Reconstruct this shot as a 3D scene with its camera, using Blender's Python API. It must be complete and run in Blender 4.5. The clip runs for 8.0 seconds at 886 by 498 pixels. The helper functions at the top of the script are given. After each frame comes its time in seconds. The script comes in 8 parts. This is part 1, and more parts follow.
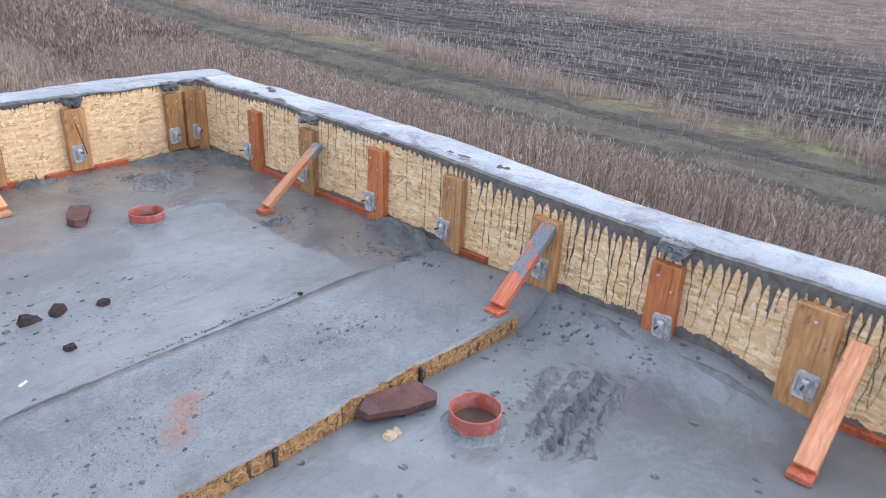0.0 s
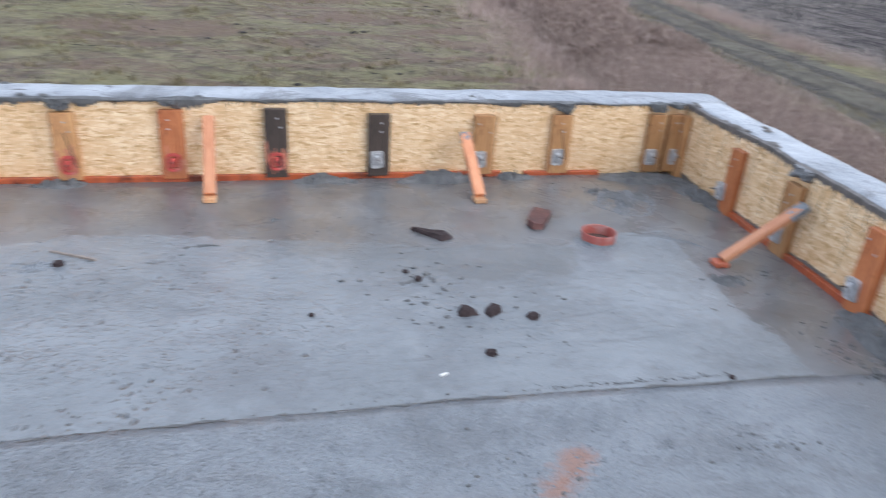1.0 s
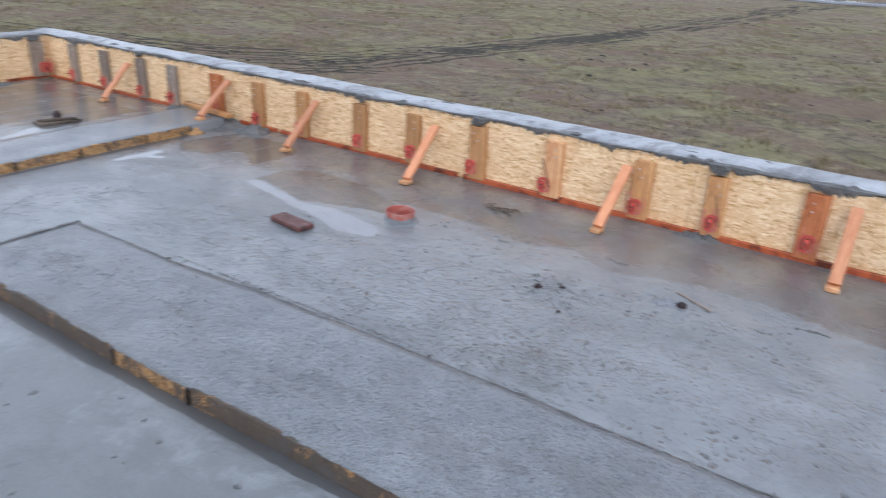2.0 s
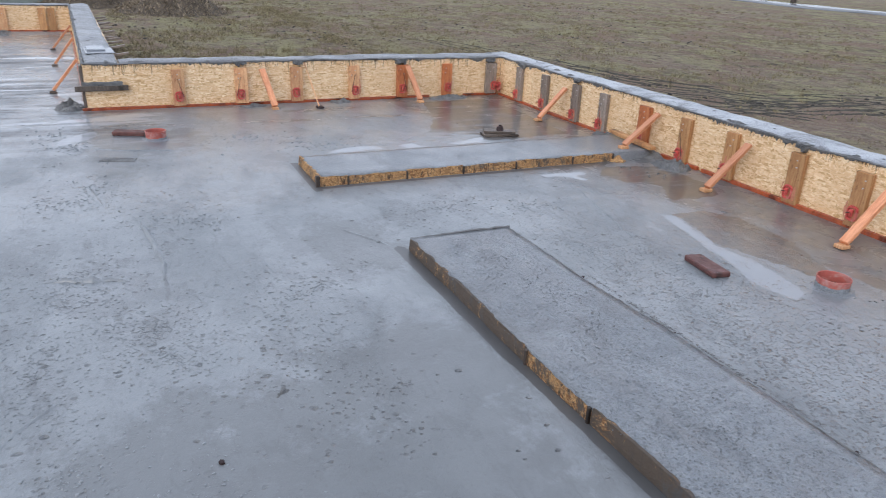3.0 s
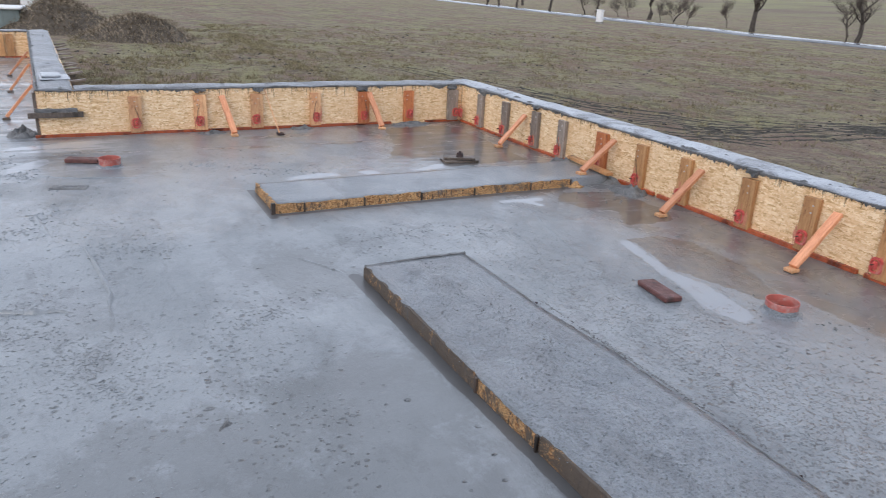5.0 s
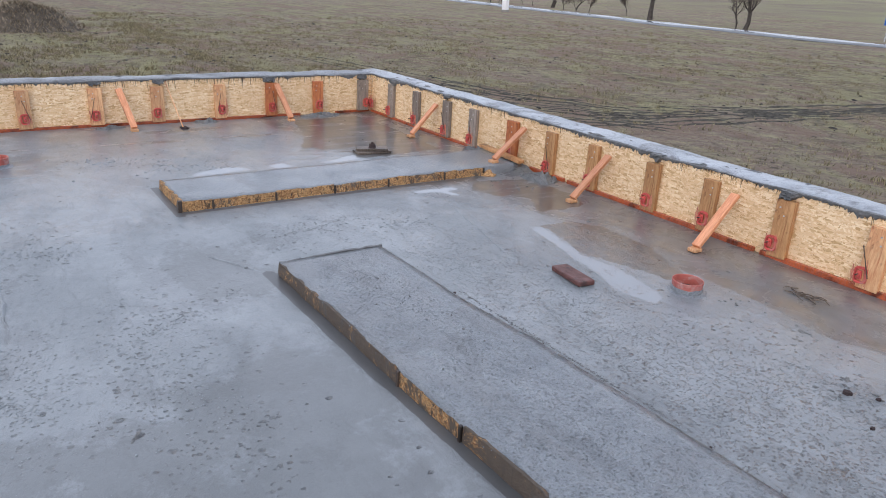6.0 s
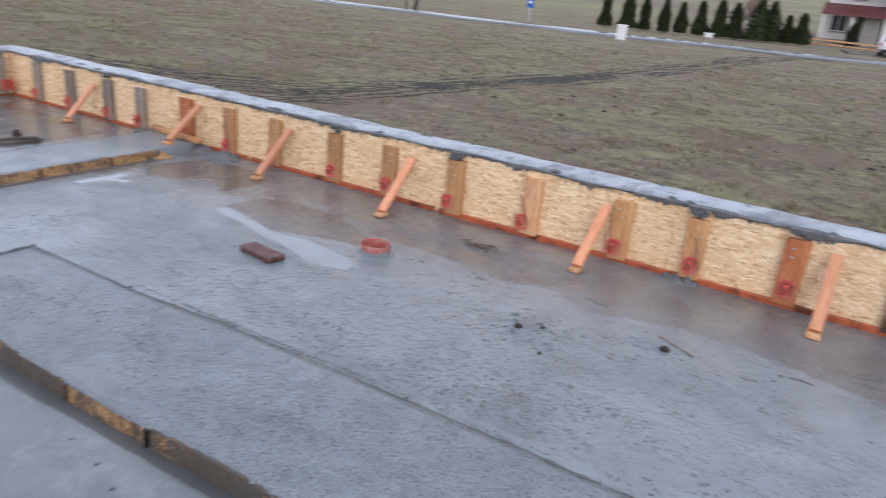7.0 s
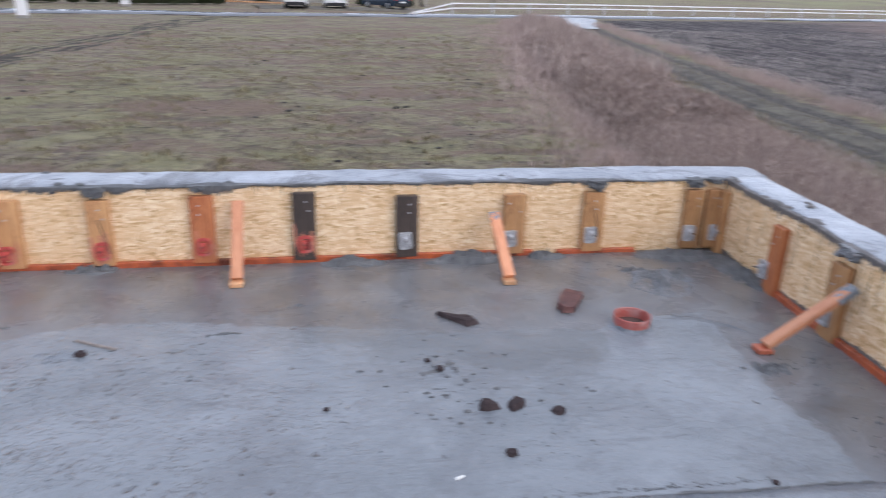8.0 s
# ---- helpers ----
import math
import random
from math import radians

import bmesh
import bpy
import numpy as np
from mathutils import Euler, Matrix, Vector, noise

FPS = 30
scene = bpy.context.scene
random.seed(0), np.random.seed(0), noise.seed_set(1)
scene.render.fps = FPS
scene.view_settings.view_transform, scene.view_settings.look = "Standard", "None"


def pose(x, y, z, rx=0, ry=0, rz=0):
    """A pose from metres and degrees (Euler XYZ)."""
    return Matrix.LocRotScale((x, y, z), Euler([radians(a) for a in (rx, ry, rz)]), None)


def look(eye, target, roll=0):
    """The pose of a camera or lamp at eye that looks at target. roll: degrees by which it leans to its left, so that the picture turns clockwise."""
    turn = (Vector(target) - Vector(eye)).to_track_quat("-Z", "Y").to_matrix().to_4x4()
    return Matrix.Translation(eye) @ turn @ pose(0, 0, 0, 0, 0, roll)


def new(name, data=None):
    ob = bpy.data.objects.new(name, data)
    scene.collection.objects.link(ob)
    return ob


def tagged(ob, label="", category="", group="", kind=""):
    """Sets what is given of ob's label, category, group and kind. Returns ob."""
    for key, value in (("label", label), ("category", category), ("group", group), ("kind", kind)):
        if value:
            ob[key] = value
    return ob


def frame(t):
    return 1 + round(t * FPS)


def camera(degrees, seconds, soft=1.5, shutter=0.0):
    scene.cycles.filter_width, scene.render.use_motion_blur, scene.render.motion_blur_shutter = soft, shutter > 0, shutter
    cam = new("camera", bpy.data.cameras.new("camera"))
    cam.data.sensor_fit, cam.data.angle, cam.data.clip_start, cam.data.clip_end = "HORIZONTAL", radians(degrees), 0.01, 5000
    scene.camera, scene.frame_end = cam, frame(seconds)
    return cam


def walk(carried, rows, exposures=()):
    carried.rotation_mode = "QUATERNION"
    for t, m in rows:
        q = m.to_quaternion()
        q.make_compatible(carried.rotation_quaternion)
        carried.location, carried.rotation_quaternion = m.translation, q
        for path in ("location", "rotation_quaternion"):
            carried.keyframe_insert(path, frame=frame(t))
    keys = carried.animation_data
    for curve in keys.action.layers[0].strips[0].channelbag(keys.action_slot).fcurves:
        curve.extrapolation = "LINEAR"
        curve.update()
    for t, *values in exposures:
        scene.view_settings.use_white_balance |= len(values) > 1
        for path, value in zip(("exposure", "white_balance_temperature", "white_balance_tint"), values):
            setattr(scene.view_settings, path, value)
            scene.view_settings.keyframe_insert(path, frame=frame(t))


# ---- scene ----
cam = camera(63.5, 8.0, soft=0.6, shutter=0.2)
PATH = [
    (0, (-2.737, -4.236, 1.394), (-1.286, -3.117, 0.592), 2.7),
    (0.2, (-2.672, -4.14, 1.415), (-1.257, -2.989, 0.594), 4.5),
    (0.5, (-2.631, -4.06, 1.423), (-1.364, -2.762, 0.581), 5.9),
    (0.7, (-2.632, -3.989, 1.432), (-1.616, -2.512, 0.546), 6.0),
    (1, (-2.604, -3.967, 1.448), (-2.129, -2.222, 0.594), 4.3),
    (1.2, (-2.597, -3.963, 1.469), (-2.478, -2.157, 0.619), 3.0),
    (2.3, (-2.827, -4.349, 1.584), (-4.144, -3.049, 0.824), 3.3),
    (2.5, (-2.872, -4.391, 1.581), (-4.356, -3.282, 0.827), 3.1),
    (3, (-2.897, -4.394, 1.573), (-4.568, -3.601, 0.813), 2.6),
    (3.5, (-2.874, -4.36, 1.589), (-4.594, -3.672, 0.836), 2.4),
    (4, (-2.858, -4.338, 1.598), (-4.599, -3.663, 0.881), 2.4),
    (4.5, (-2.863, -4.312, 1.587), (-4.605, -3.622, 0.889), 1.9),
    (5, (-2.875, -4.296, 1.579), (-4.536, -3.422, 0.888), 3.0),
    (5.2, (-2.876, -4.288, 1.574), (-4.494, -3.339, 0.881), 3.3),
    (6.3, (-2.898, -4.29, 1.593), (-4.394, -3.165, 0.887), 3.5),
    (6.5, (-2.897, -4.289, 1.592), (-4.337, -3.091, 0.892), 3.8),
    (6.8, (-2.881, -4.227, 1.559), (-4.08, -2.785, 0.864), 4.7),
    (7, (-2.863, -4.167, 1.528), (-3.809, -2.549, 0.83), 5.4),
    (7.2, (-2.799, -4.099, 1.532), (-3.499, -2.36, 0.834), 5.1),
    (7.5, (-2.702, -4.001, 1.514), (-3.066, -2.16, 0.82), 3.6),
    (7.7, (-2.609, -3.948, 1.507), (-2.768, -2.077, 0.818), 2.4),
    (8, (-2.463, -3.878, 1.508), (-2.12, -2.034, 0.813), 2.0),
]
walk(cam, [(t, look(e, a, r)) for t, e, a, r in PATH], exposures=[(0.0, 0.37, 6350, 12), (1.0, 0.20, 6300, 10), (2.5, -0.03, 6450, 11), (4.5, -0.08, 6550, 11), (6.5, -0.05, 6450, 13), (7.5, -0.04, 6300, 14), (8.0, 0.05, 6280, 15)])

# ---- light ----
world = bpy.data.worlds.new("overcast")
scene.world = world
world.use_nodes = True
_nt = world.node_tree
_sky = _nt.nodes.new("ShaderNodeTexSky")
_sky.sky_type = "NISHITA"
_sky.sun_disc = False
_sky.sun_elevation = radians(32)
_sky.sun_rotation = radians(144)
_sky.dust_density = 4.0
_mix = _nt.nodes.new("ShaderNodeMix")
_mix.data_type = "RGBA"
_mix.inputs["Factor"].default_value = 0.72
_mix.inputs["B"].default_value = (8.9, 9.75, 11.4, 1)
_nt.links.new(_sky.outputs["Color"], _mix.inputs["A"])
_bg = _nt.nodes["Background"]
_nt.links.new(_mix.outputs["Result"], _bg.inputs["Color"])
_bg.inputs["Strength"].default_value = 0.141
_sun = bpy.data.lights.new("sun", "SUN")
_sun.energy = 0.55
_sun.angle = radians(30)
_sun.color = (1.0, 0.98, 0.96)
sun = new("sun", _sun)
sun.matrix_world = look((22, -30, 30), (0, 0, 0))


# ---- node helpers ----
class Nodes:
    """A material's node tree with short ways to add nodes."""

    def __init__(self, name, rough=0.6, metal=0.0, spec=0.5):
        self.mat = bpy.data.materials.new(name)
        self.mat.use_nodes = True
        self.nt = self.mat.node_tree
        self.b = self.nt.nodes["Principled BSDF"]
        self.b.inputs["Roughness"].default_value = rough
        self.b.inputs["Metallic"].default_value = metal
        self.b.inputs["Specular IOR Level"].default_value = spec
        self.tc = self.nt.nodes.new("ShaderNodeTexCoord").outputs["Object"]

    def link(self, a, b):
        self.nt.links.new(a, b)

    def stretched(self, sx, sy, sz, rz=0.0, ry=0.0):
        n = self.nt.nodes.new("ShaderNodeMapping")
        n.inputs["Scale"].default_value = (sx, sy, sz)
        n.inputs["Rotation"].default_value = (0, ry, rz)
        self.link(self.tc, n.inputs["Vector"])
        return n.outputs["Vector"]

    def noise(self, scale, detail=4.0, rough=0.55, vec=None, distort=0.0):
        n = self.nt.nodes.new("ShaderNodeTexNoise")
        n.inputs["Scale"].default_value = scale
        n.inputs["Detail"].default_value = detail
        n.inputs["Roughness"].default_value = rough
        n.inputs["Distortion"].default_value = distort
        self.link(vec or self.tc, n.inputs["Vector"])
        return n.outputs["Fac"]

    def cells(self, scale, vec=None, feature="F1", out="Color"):
        n = self.nt.nodes.new("ShaderNodeTexVoronoi")
        n.feature = feature
        n.inputs["Scale"].default_value = scale
        self.link(vec or self.tc, n.inputs["Vector"])
        return n.outputs[out]

    def warped(self, scale, amount, sx=1.0, sy=1.0):
        """Object coordinates pushed about by noise, then stretched."""
        t = self.nt.nodes.new("ShaderNodeTexNoise")
        t.inputs["Scale"].default_value = scale
        self.link(self.tc, t.inputs["Vector"])
        m = self.nt.nodes.new("ShaderNodeVectorMath")
        m.operation = "MULTIPLY_ADD"
        self.link(t.outputs["Color"], m.inputs[0])
        m.inputs[1].default_value = (amount, amount, amount)
        self.link(self.tc, m.inputs[2])
        k = self.nt.nodes.new("ShaderNodeMapping")
        k.inputs["Scale"].default_value = (sx, sy, 1)
        self.link(m.outputs["Vector"], k.inputs["Vector"])
        return k.outputs["Vector"]

    def dimples(self, scale, share, size, vec):
        """Small round pocks in a share of the cells, each of its own size."""
        d = self.cells(scale, vec, out="Distance")
        pick = self.nt.nodes.new("ShaderNodeSeparateColor")
        self.link(self.cells(scale, vec), pick.inputs["Color"])
        has = self.ramp(pick.outputs["Red"], (1 - share - 0.02, 0.0), (1 - share + 0.02, 1.0))
        wide = self.math("ADD", self.math("MULTIPLY", pick.outputs["Green"], 0.7), 0.45)
        return self.math("MULTIPLY", has, self.ramp(self.math("DIVIDE", d, wide), (size * 0.35, 1.0), (size, 0.0)))

    def ramp(self, fac, *stops):
        n = self.nt.nodes.new("ShaderNodeValToRGB")
        while len(n.color_ramp.elements) < len(stops):
            n.color_ramp.elements.new(0.5)
        for e, (p, c) in zip(n.color_ramp.elements, stops):
            e.position = p
            e.color = (c, c, c, 1) if isinstance(c, (int, float)) else (*c, 1)
        self.link(fac, n.inputs["Fac"])
        return n.outputs["Color"]

    def mix(self, fac, a, b, blend="MIX"):
        n = self.nt.nodes.new("ShaderNodeMix")
        n.data_type = "RGBA"
        n.blend_type = blend
        for sock, v in (("Factor", fac), ("A", a), ("B", b)):
            if isinstance(v, (int, float)):
                n.inputs[sock].default_value = v if sock == "Factor" else (v, v, v, 1)
            elif isinstance(v, tuple):
                n.inputs[sock].default_value = (*v, 1)
            else:
                self.link(v, n.inputs[sock])
        return n.outputs["Result"]

    def math(self, op, a, b=0.0):
        n = self.nt.nodes.new("ShaderNodeMath")
        n.operation = op
        for k, v in enumerate((a, b)):
            if isinstance(v, (int, float)):
                n.inputs[k].default_value = v
            else:
                self.link(v, n.inputs[k])
        return n.outputs["Value"]

    def attr(self, name):
        n = self.nt.nodes.new("ShaderNodeAttribute")
        n.attribute_name = name
        return n.outputs["Fac"]

    def rand(self):
        return self.nt.nodes.new("ShaderNodeObjectInfo").outputs["Random"]

    def island(self):
        return self.nt.nodes.new("ShaderNodeNewGeometry").outputs["Random Per Island"]

    def hsv(self, color, fac, spread=0.3, base=1.0):
        n = self.nt.nodes.new("ShaderNodeHueSaturation")
        v = self.math("ADD", self.math("MULTIPLY", fac, spread), base - spread / 2)
        self.link(v, n.inputs["Value"])
        self.link(color, n.inputs["Color"])
        return n.outputs["Color"]

    def bump(self, height, strength=0.4, dist=0.01):
        n = self.nt.nodes.new("ShaderNodeBump")
        n.inputs["Strength"].default_value = strength
        n.inputs["Distance"].default_value = dist
        self.link(height, n.inputs["Height"])
        self.link(n.outputs["Normal"], self.b.inputs["Normal"])

    def done(self, color=None, rough=None):
        if color is not None:
            if isinstance(color, tuple):
                self.b.inputs["Base Color"].default_value = (*color, 1)
            else:
                self.link(color, self.b.inputs["Base Color"])
        if rough is not None:
            self.link(rough, self.b.inputs["Roughness"])
        return self.mat


# ---- materials ----
def concrete_floor():
    n = Nodes("wet_concrete_floor")
    big = n.noise(0.55, 3, 0.6)
    mid = n.noise(2.6, 6, 0.66, distort=0.7)
    grit = n.noise(62, 3, 0.75)
    edge = n.math("MULTIPLY", n.math("SUBTRACT", n.noise(7, 6, 0.72, distort=0.4), 0.5), 0.9)

    def zone(name, lo=0.44, hi=0.54, rag=1.0):
        return n.ramp(n.math("ADD", n.attr(name), n.math("MULTIPLY", edge, rag)), (lo, 0.0), (hi, 1.0))

    mud, sky_pale, pool_reflect = zone("mud", 0.46, 0.54), zone("sky_pale", 0.47, 0.53, 0.7), zone("pool_reflect", 0.47, 0.53, 0.35)
    mirror = n.math("MULTIPLY", zone("mirror", 0.46, 0.53, 0.8), n.ramp(n.noise(2.2, 6, 0.66, vec=n.stretched(2.6, 0.7, 1), distort=0.5), (0.40, 0.25), (0.50, 1.0)))
    glint = zone("glint", 0.47, 0.53, 0.7)
    tea = zone("brown", 0.46, 0.54, 0.9)
    rough = zone("gritty", 0.30, 0.75, 2.0)
    # pocks and lumps left by the float, in patches
    patch = n.ramp(n.math("ADD", n.attr("pits"), n.math("MULTIPLY", n.math("SUBTRACT", n.noise(2.1, 5, 0.68, distort=0.6), 0.5), 2.4)), (0.42, 0.0), (0.85, 1.0))
    patch = n.math("MULTIPLY", patch, n.ramp(n.noise(5.5, 4, 0.7), (0.42, 0.1), (0.56, 1.0)))
    vec = n.warped(26, 0.022, 1.0, 0.8)
    pock = n.math("MAXIMUM", n.dimples(34, 0.42, 0.42, vec), n.math("MULTIPLY", n.dimples(62, 0.30, 0.42, vec), 0.8))
    stray = n.math("MULTIPLY", n.dimples(21, 0.07, 0.30, vec), 0.8)
    still = n.math("MAXIMUM", n.math("MAXIMUM", n.math("MULTIPLY", mud, 0.6), sky_pale), mirror)
    pit = n.math("MULTIPLY", n.math("MAXIMUM", n.math("MULTIPLY", pock, patch), stray), n.math("SUBTRACT", 1.0, still))
    grain = n.math("MULTIPLY", n.math("MAXIMUM", n.dimples(95, 0.55, 0.5, vec), n.dimples(58, 0.35, 0.5, vec)), rough)
    slick = n.ramp(n.noise(0.75, 6, 0.64, vec=n.stretched(1.0, 1.7, 1, rz=0.35), distort=0.25), (0.42, 0.0), (0.52, 1.0))
    col = n.mix(n.ramp(mid, (0.3, 0.0), (0.72, 1.0)), (0.146, 0.164, 0.181), (0.243, 0.270, 0.293))
    col = n.mix(n.ramp(big, (0.36, 0.0), (0.64, 0.7)), col, (0.230, 0.255, 0.275))
    stain = n.ramp(n.noise(1.3, 7, 0.72, distort=0.35), (0.55, 0.0), (0.67, 0.45))
    col = n.mix(stain, col, (0.115, 0.122, 0.136))
    blotch = n.ramp(n.noise(5.5, 6, 0.72, vec=n.stretched(0.7, 1.6, 1, rz=0.4), distort=0.9), (0.57, 0.0), (0.66, 0.4))
    damp = n.ramp(n.noise(1.9, 9, 0.74, distort=0.2), (0.53, 0.0), (0.555, 0.34))
    col = n.mix(damp, col, (0.128, 0.135, 0.146))
    col = n.mix(blotch, col, (0.11, 0.117, 0.13))
    col = n.mix(n.ramp(grit, (0.30, 0.38), (0.42, 0.0)), col, (0.095, 0.101, 0.111))
    col = n.mix(n.ramp(grit, (0.60, 0.0), (0.74, 0.25)), col, (0.34, 0.36, 0.39))
    scrape = n.ramp(n.noise(3.2, 5, 0.7, vec=n.stretched(0.45, 3.2, 1, rz=0.45), distort=0.5), (0.62, 0.0), (0.70, 0.5))
    col = n.mix(scrape, col, (0.105, 0.11, 0.122))
    wetter = n.ramp(n.math("ADD", n.attr("damp"), n.math("MULTIPLY", n.math("SUBTRACT", n.noise(2.0, 9, 0.72, distort=0.3), 0.5), 2.4)), (0.44, 0.0), (0.66, 0.6))
    col = n.mix(wetter, col, (0.108, 0.117, 0.124))
    brown = n.mix(n.ramp(n.noise(2.4, 6, 0.65, distort=0.8), (0.35, 0.0), (0.68, 1.0)), (0.094, 0.094, 0.097), (0.168, 0.168, 0.174))
    brown = n.mix(n.ramp(n.noise(0.9, 7, 0.7, distort=0.4), (0.52, 0.0), (0.56, 0.6)), brown, (0.138, 0.116, 0.100))
    brown = n.mix(n.ramp(n.noise(6.0, 6, 0.74, vec=n.stretched(1.0, 2.2, 1), distort=0.8), (0.58, 0.0), (0.64, 0.65)), brown, (0.062, 0.056, 0.056))
    col = n.mix(n.math("MULTIPLY", mud, n.ramp(n.noise(1.9, 6, 0.7, distort=0.7), (0.40, 0.6), (0.58, 0.95))), col, brown)
    # long drawn bright and dull streaks at the far end of the slab
    far = n.attr("streak")
    line = n.noise(1.0, 6, 0.66, vec=n.stretched(5.2, 0.55, 1), distort=0.5)
    bright = n.math("MAXIMUM", n.math("MULTIPLY", far, n.ramp(line, (0.535, 0.0), (0.575, 1.0))), glint)
    dull = n.math("MULTIPLY", far, n.ramp(line, (0.41, 1.0), (0.465, 0.0)))
    col = n.mix(n.math("MULTIPLY", dull, 0.9), col, (0.078, 0.080, 0.088))
    # sky sheen of bright streaks and glint pools put into the colour
    col = n.mix(n.math("MULTIPLY", bright, 0.85), col, (0.36, 0.38, 0.41))
    # shade inside pocks and grain hollows put into the colour
    col = n.mix(n.math("MULTIPLY", pit, 0.55), col, (0.06, 0.063, 0.07))
    col = n.mix(n.math("MULTIPLY", grain, 0.34), col, (0.075, 0.08, 0.088))
    # wet band at the strips' feet; the boards' dark reflection is painted in
    col = n.mix(n.math("MULTIPLY", pool_reflect, 0.85), col, (0.066, 0.066, 0.068))
    col = n.mix(n.math("MULTIPLY", mirror, 0.85), col, (0.060, 0.052, 0.047))
    silt = n.mix(n.ramp(n.noise(9, 7, 0.76, distort=0.6), (0.42, 0.0), (0.6, 1.0)), (0.058, 0.050, 0.046), (0.128, 0.103, 0.082))
    col = n.mix(n.math("MULTIPLY", tea, 0.85), col, silt)
    # pools paled in the colour for the bright sky they reflect
    col = n.mix(n.math("MULTIPLY", sky_pale, 0.92), col, (0.245, 0.262, 0.287))
    calm = n.math("MAXIMUM", n.math("MAXIMUM", sky_pale, mirror), bright)
    film = n.math("MAXIMUM", n.math("ADD", n.math("MULTIPLY", slick, 0.35), 0.5), n.math("MAXIMUM", n.math("MAXIMUM", n.math("MULTIPLY", calm, 0.85), bright), n.math("MULTIPLY", mud, 0.62)))
    film = n.math("MULTIPLY", film, n.math("SUBTRACT", 1.0, n.math("MULTIPLY", dull, 0.5)))
    n.link(n.mix(pool_reflect, film, 0.3), n.b.inputs["Coat Weight"])
    sheen = n.mix(mud, n.mix(slick, 0.22, 0.11), n.mix(n.ramp(n.noise(3.1, 6, 0.7, distort=0.6), (0.44, 0.0), (0.56, 1.0)), 0.12, 0.40))
    n.link(n.mix(calm, sheen, 0.03), n.b.inputs["Coat Roughness"])
    n.b.inputs["Coat IOR"].default_value = 1.48
    dry = n.math("SUBTRACT", 1.0, n.math("MULTIPLY", n.math("MAXIMUM", n.math("MAXIMUM", n.math("MULTIPLY", mud, 0.8), pool_reflect), calm), 0.93))
    dry = n.math("MULTIPLY", n.math("MULTIPLY", dry, n.mix(slick, 1.0, 0.55)), n.math("SUBTRACT", 1.0, n.math("MULTIPLY", wetter, 0.5)))
    ripple = n.noise(13, 5, 0.7, vec=n.stretched(1.0, 2.2, 1, rz=0.3), distort=0.8)
    h = n.math("ADD", n.math("MULTIPLY", grit, 0.22), n.math("MULTIPLY", n.noise(7, 5, 0.62), 1.3))
    h = n.math("SUBTRACT", n.math("ADD", h, n.math("MULTIPLY", ripple, 0.6)), 1.06)
    h = n.math("SUBTRACT", n.math("MULTIPLY", h, dry), n.math("ADD", n.math("MULTIPLY", pit, 1.1), n.math("MULTIPLY", grain, 0.6)))
    n.bump(h, 0.8, 0.016)
    cb = n.nt.nodes.new("ShaderNodeBump")
    cb.inputs["Strength"].default_value = 0.7
    cb.inputs["Distance"].default_value = 0.012
    n.link(h, cb.inputs["Height"])
    n.link(cb.outputs["Normal"], n.b.inputs["Coat Normal"])
    return n.done(col, n.mix(slick, 0.52, 0.36))


def concrete_strip():
    n = Nodes("gritty_strip_concrete")
    mid = n.noise(3.2, 6, 0.68, distort=0.6)
    grit = n.noise(75, 3, 0.75)
    col = n.mix(n.ramp(mid, (0.3, 0.0), (0.7, 1.0)), (0.205, 0.232, 0.262), (0.30, 0.334, 0.372))
    col = n.mix(n.ramp(grit, (0.32, 0.5), (0.46, 0.0)), col, (0.095, 0.10, 0.108))
    col = n.mix(n.ramp(grit, (0.55, 0.0), (0.70, 0.5)), col, (0.39, 0.41, 0.44))
    vec = n.warped(30, 0.02)
    dent = n.math("MAXIMUM", n.dimples(95, 0.6, 0.5, vec), n.math("MULTIPLY", n.dimples(52, 0.4, 0.5, vec), n.ramp(n.noise(2.6, 4, 0.65), (0.42, 0.2), (0.56, 1.0))))
    dent = n.math("MULTIPLY", dent, n.attr("worn"))
    # dents coloured darker to carry the shade of their hollows
    col = n.mix(n.math("MULTIPLY", dent, 0.36), col, (0.078, 0.085, 0.095))
    smear = n.ramp(n.noise(1.1, 5, 0.66, vec=n.stretched(0.8, 2.2, 1), distort=0.8), (0.50, 0.0), (0.60, 0.55))
    col = n.mix(smear, col, (0.255, 0.27, 0.292))
    wet = n.ramp(n.noise(1.6, 8, 0.72, vec=n.stretched(1.0, 1.6, 1), distort=0.4), (0.53, 0.0), (0.58, 0.34))
    col = n.mix(wet, col, (0.135, 0.143, 0.156))
    rust = n.ramp(n.math("ADD", n.attr("rust"), n.math("MULTIPLY", n.math("SUBTRACT", n.noise(14, 6, 0.75, distort=0.8), 0.5), 1.1)), (0.42, 0.0), (0.75, 0.7))
    col = n.mix(rust, col, (0.40, 0.17, 0.09))
    h = n.math("SUBTRACT", n.math("ADD", grit, n.math("MULTIPLY", n.noise(18, 5, 0.7), 1.2)), n.math("MULTIPLY", dent, 0.6))
    n.bump(h, 0.95, 0.020)
    n.link(n.ramp(mid, (0.4, 0.4), (0.6, 0.8)), n.b.inputs["Coat Weight"])
    n.b.inputs["Coat Roughness"].default_value = 0.2
    n.b.inputs["Coat IOR"].default_value = 1.48
    return n.done(col, n.ramp(mid, (0.3, 0.55), (0.7, 0.35)))


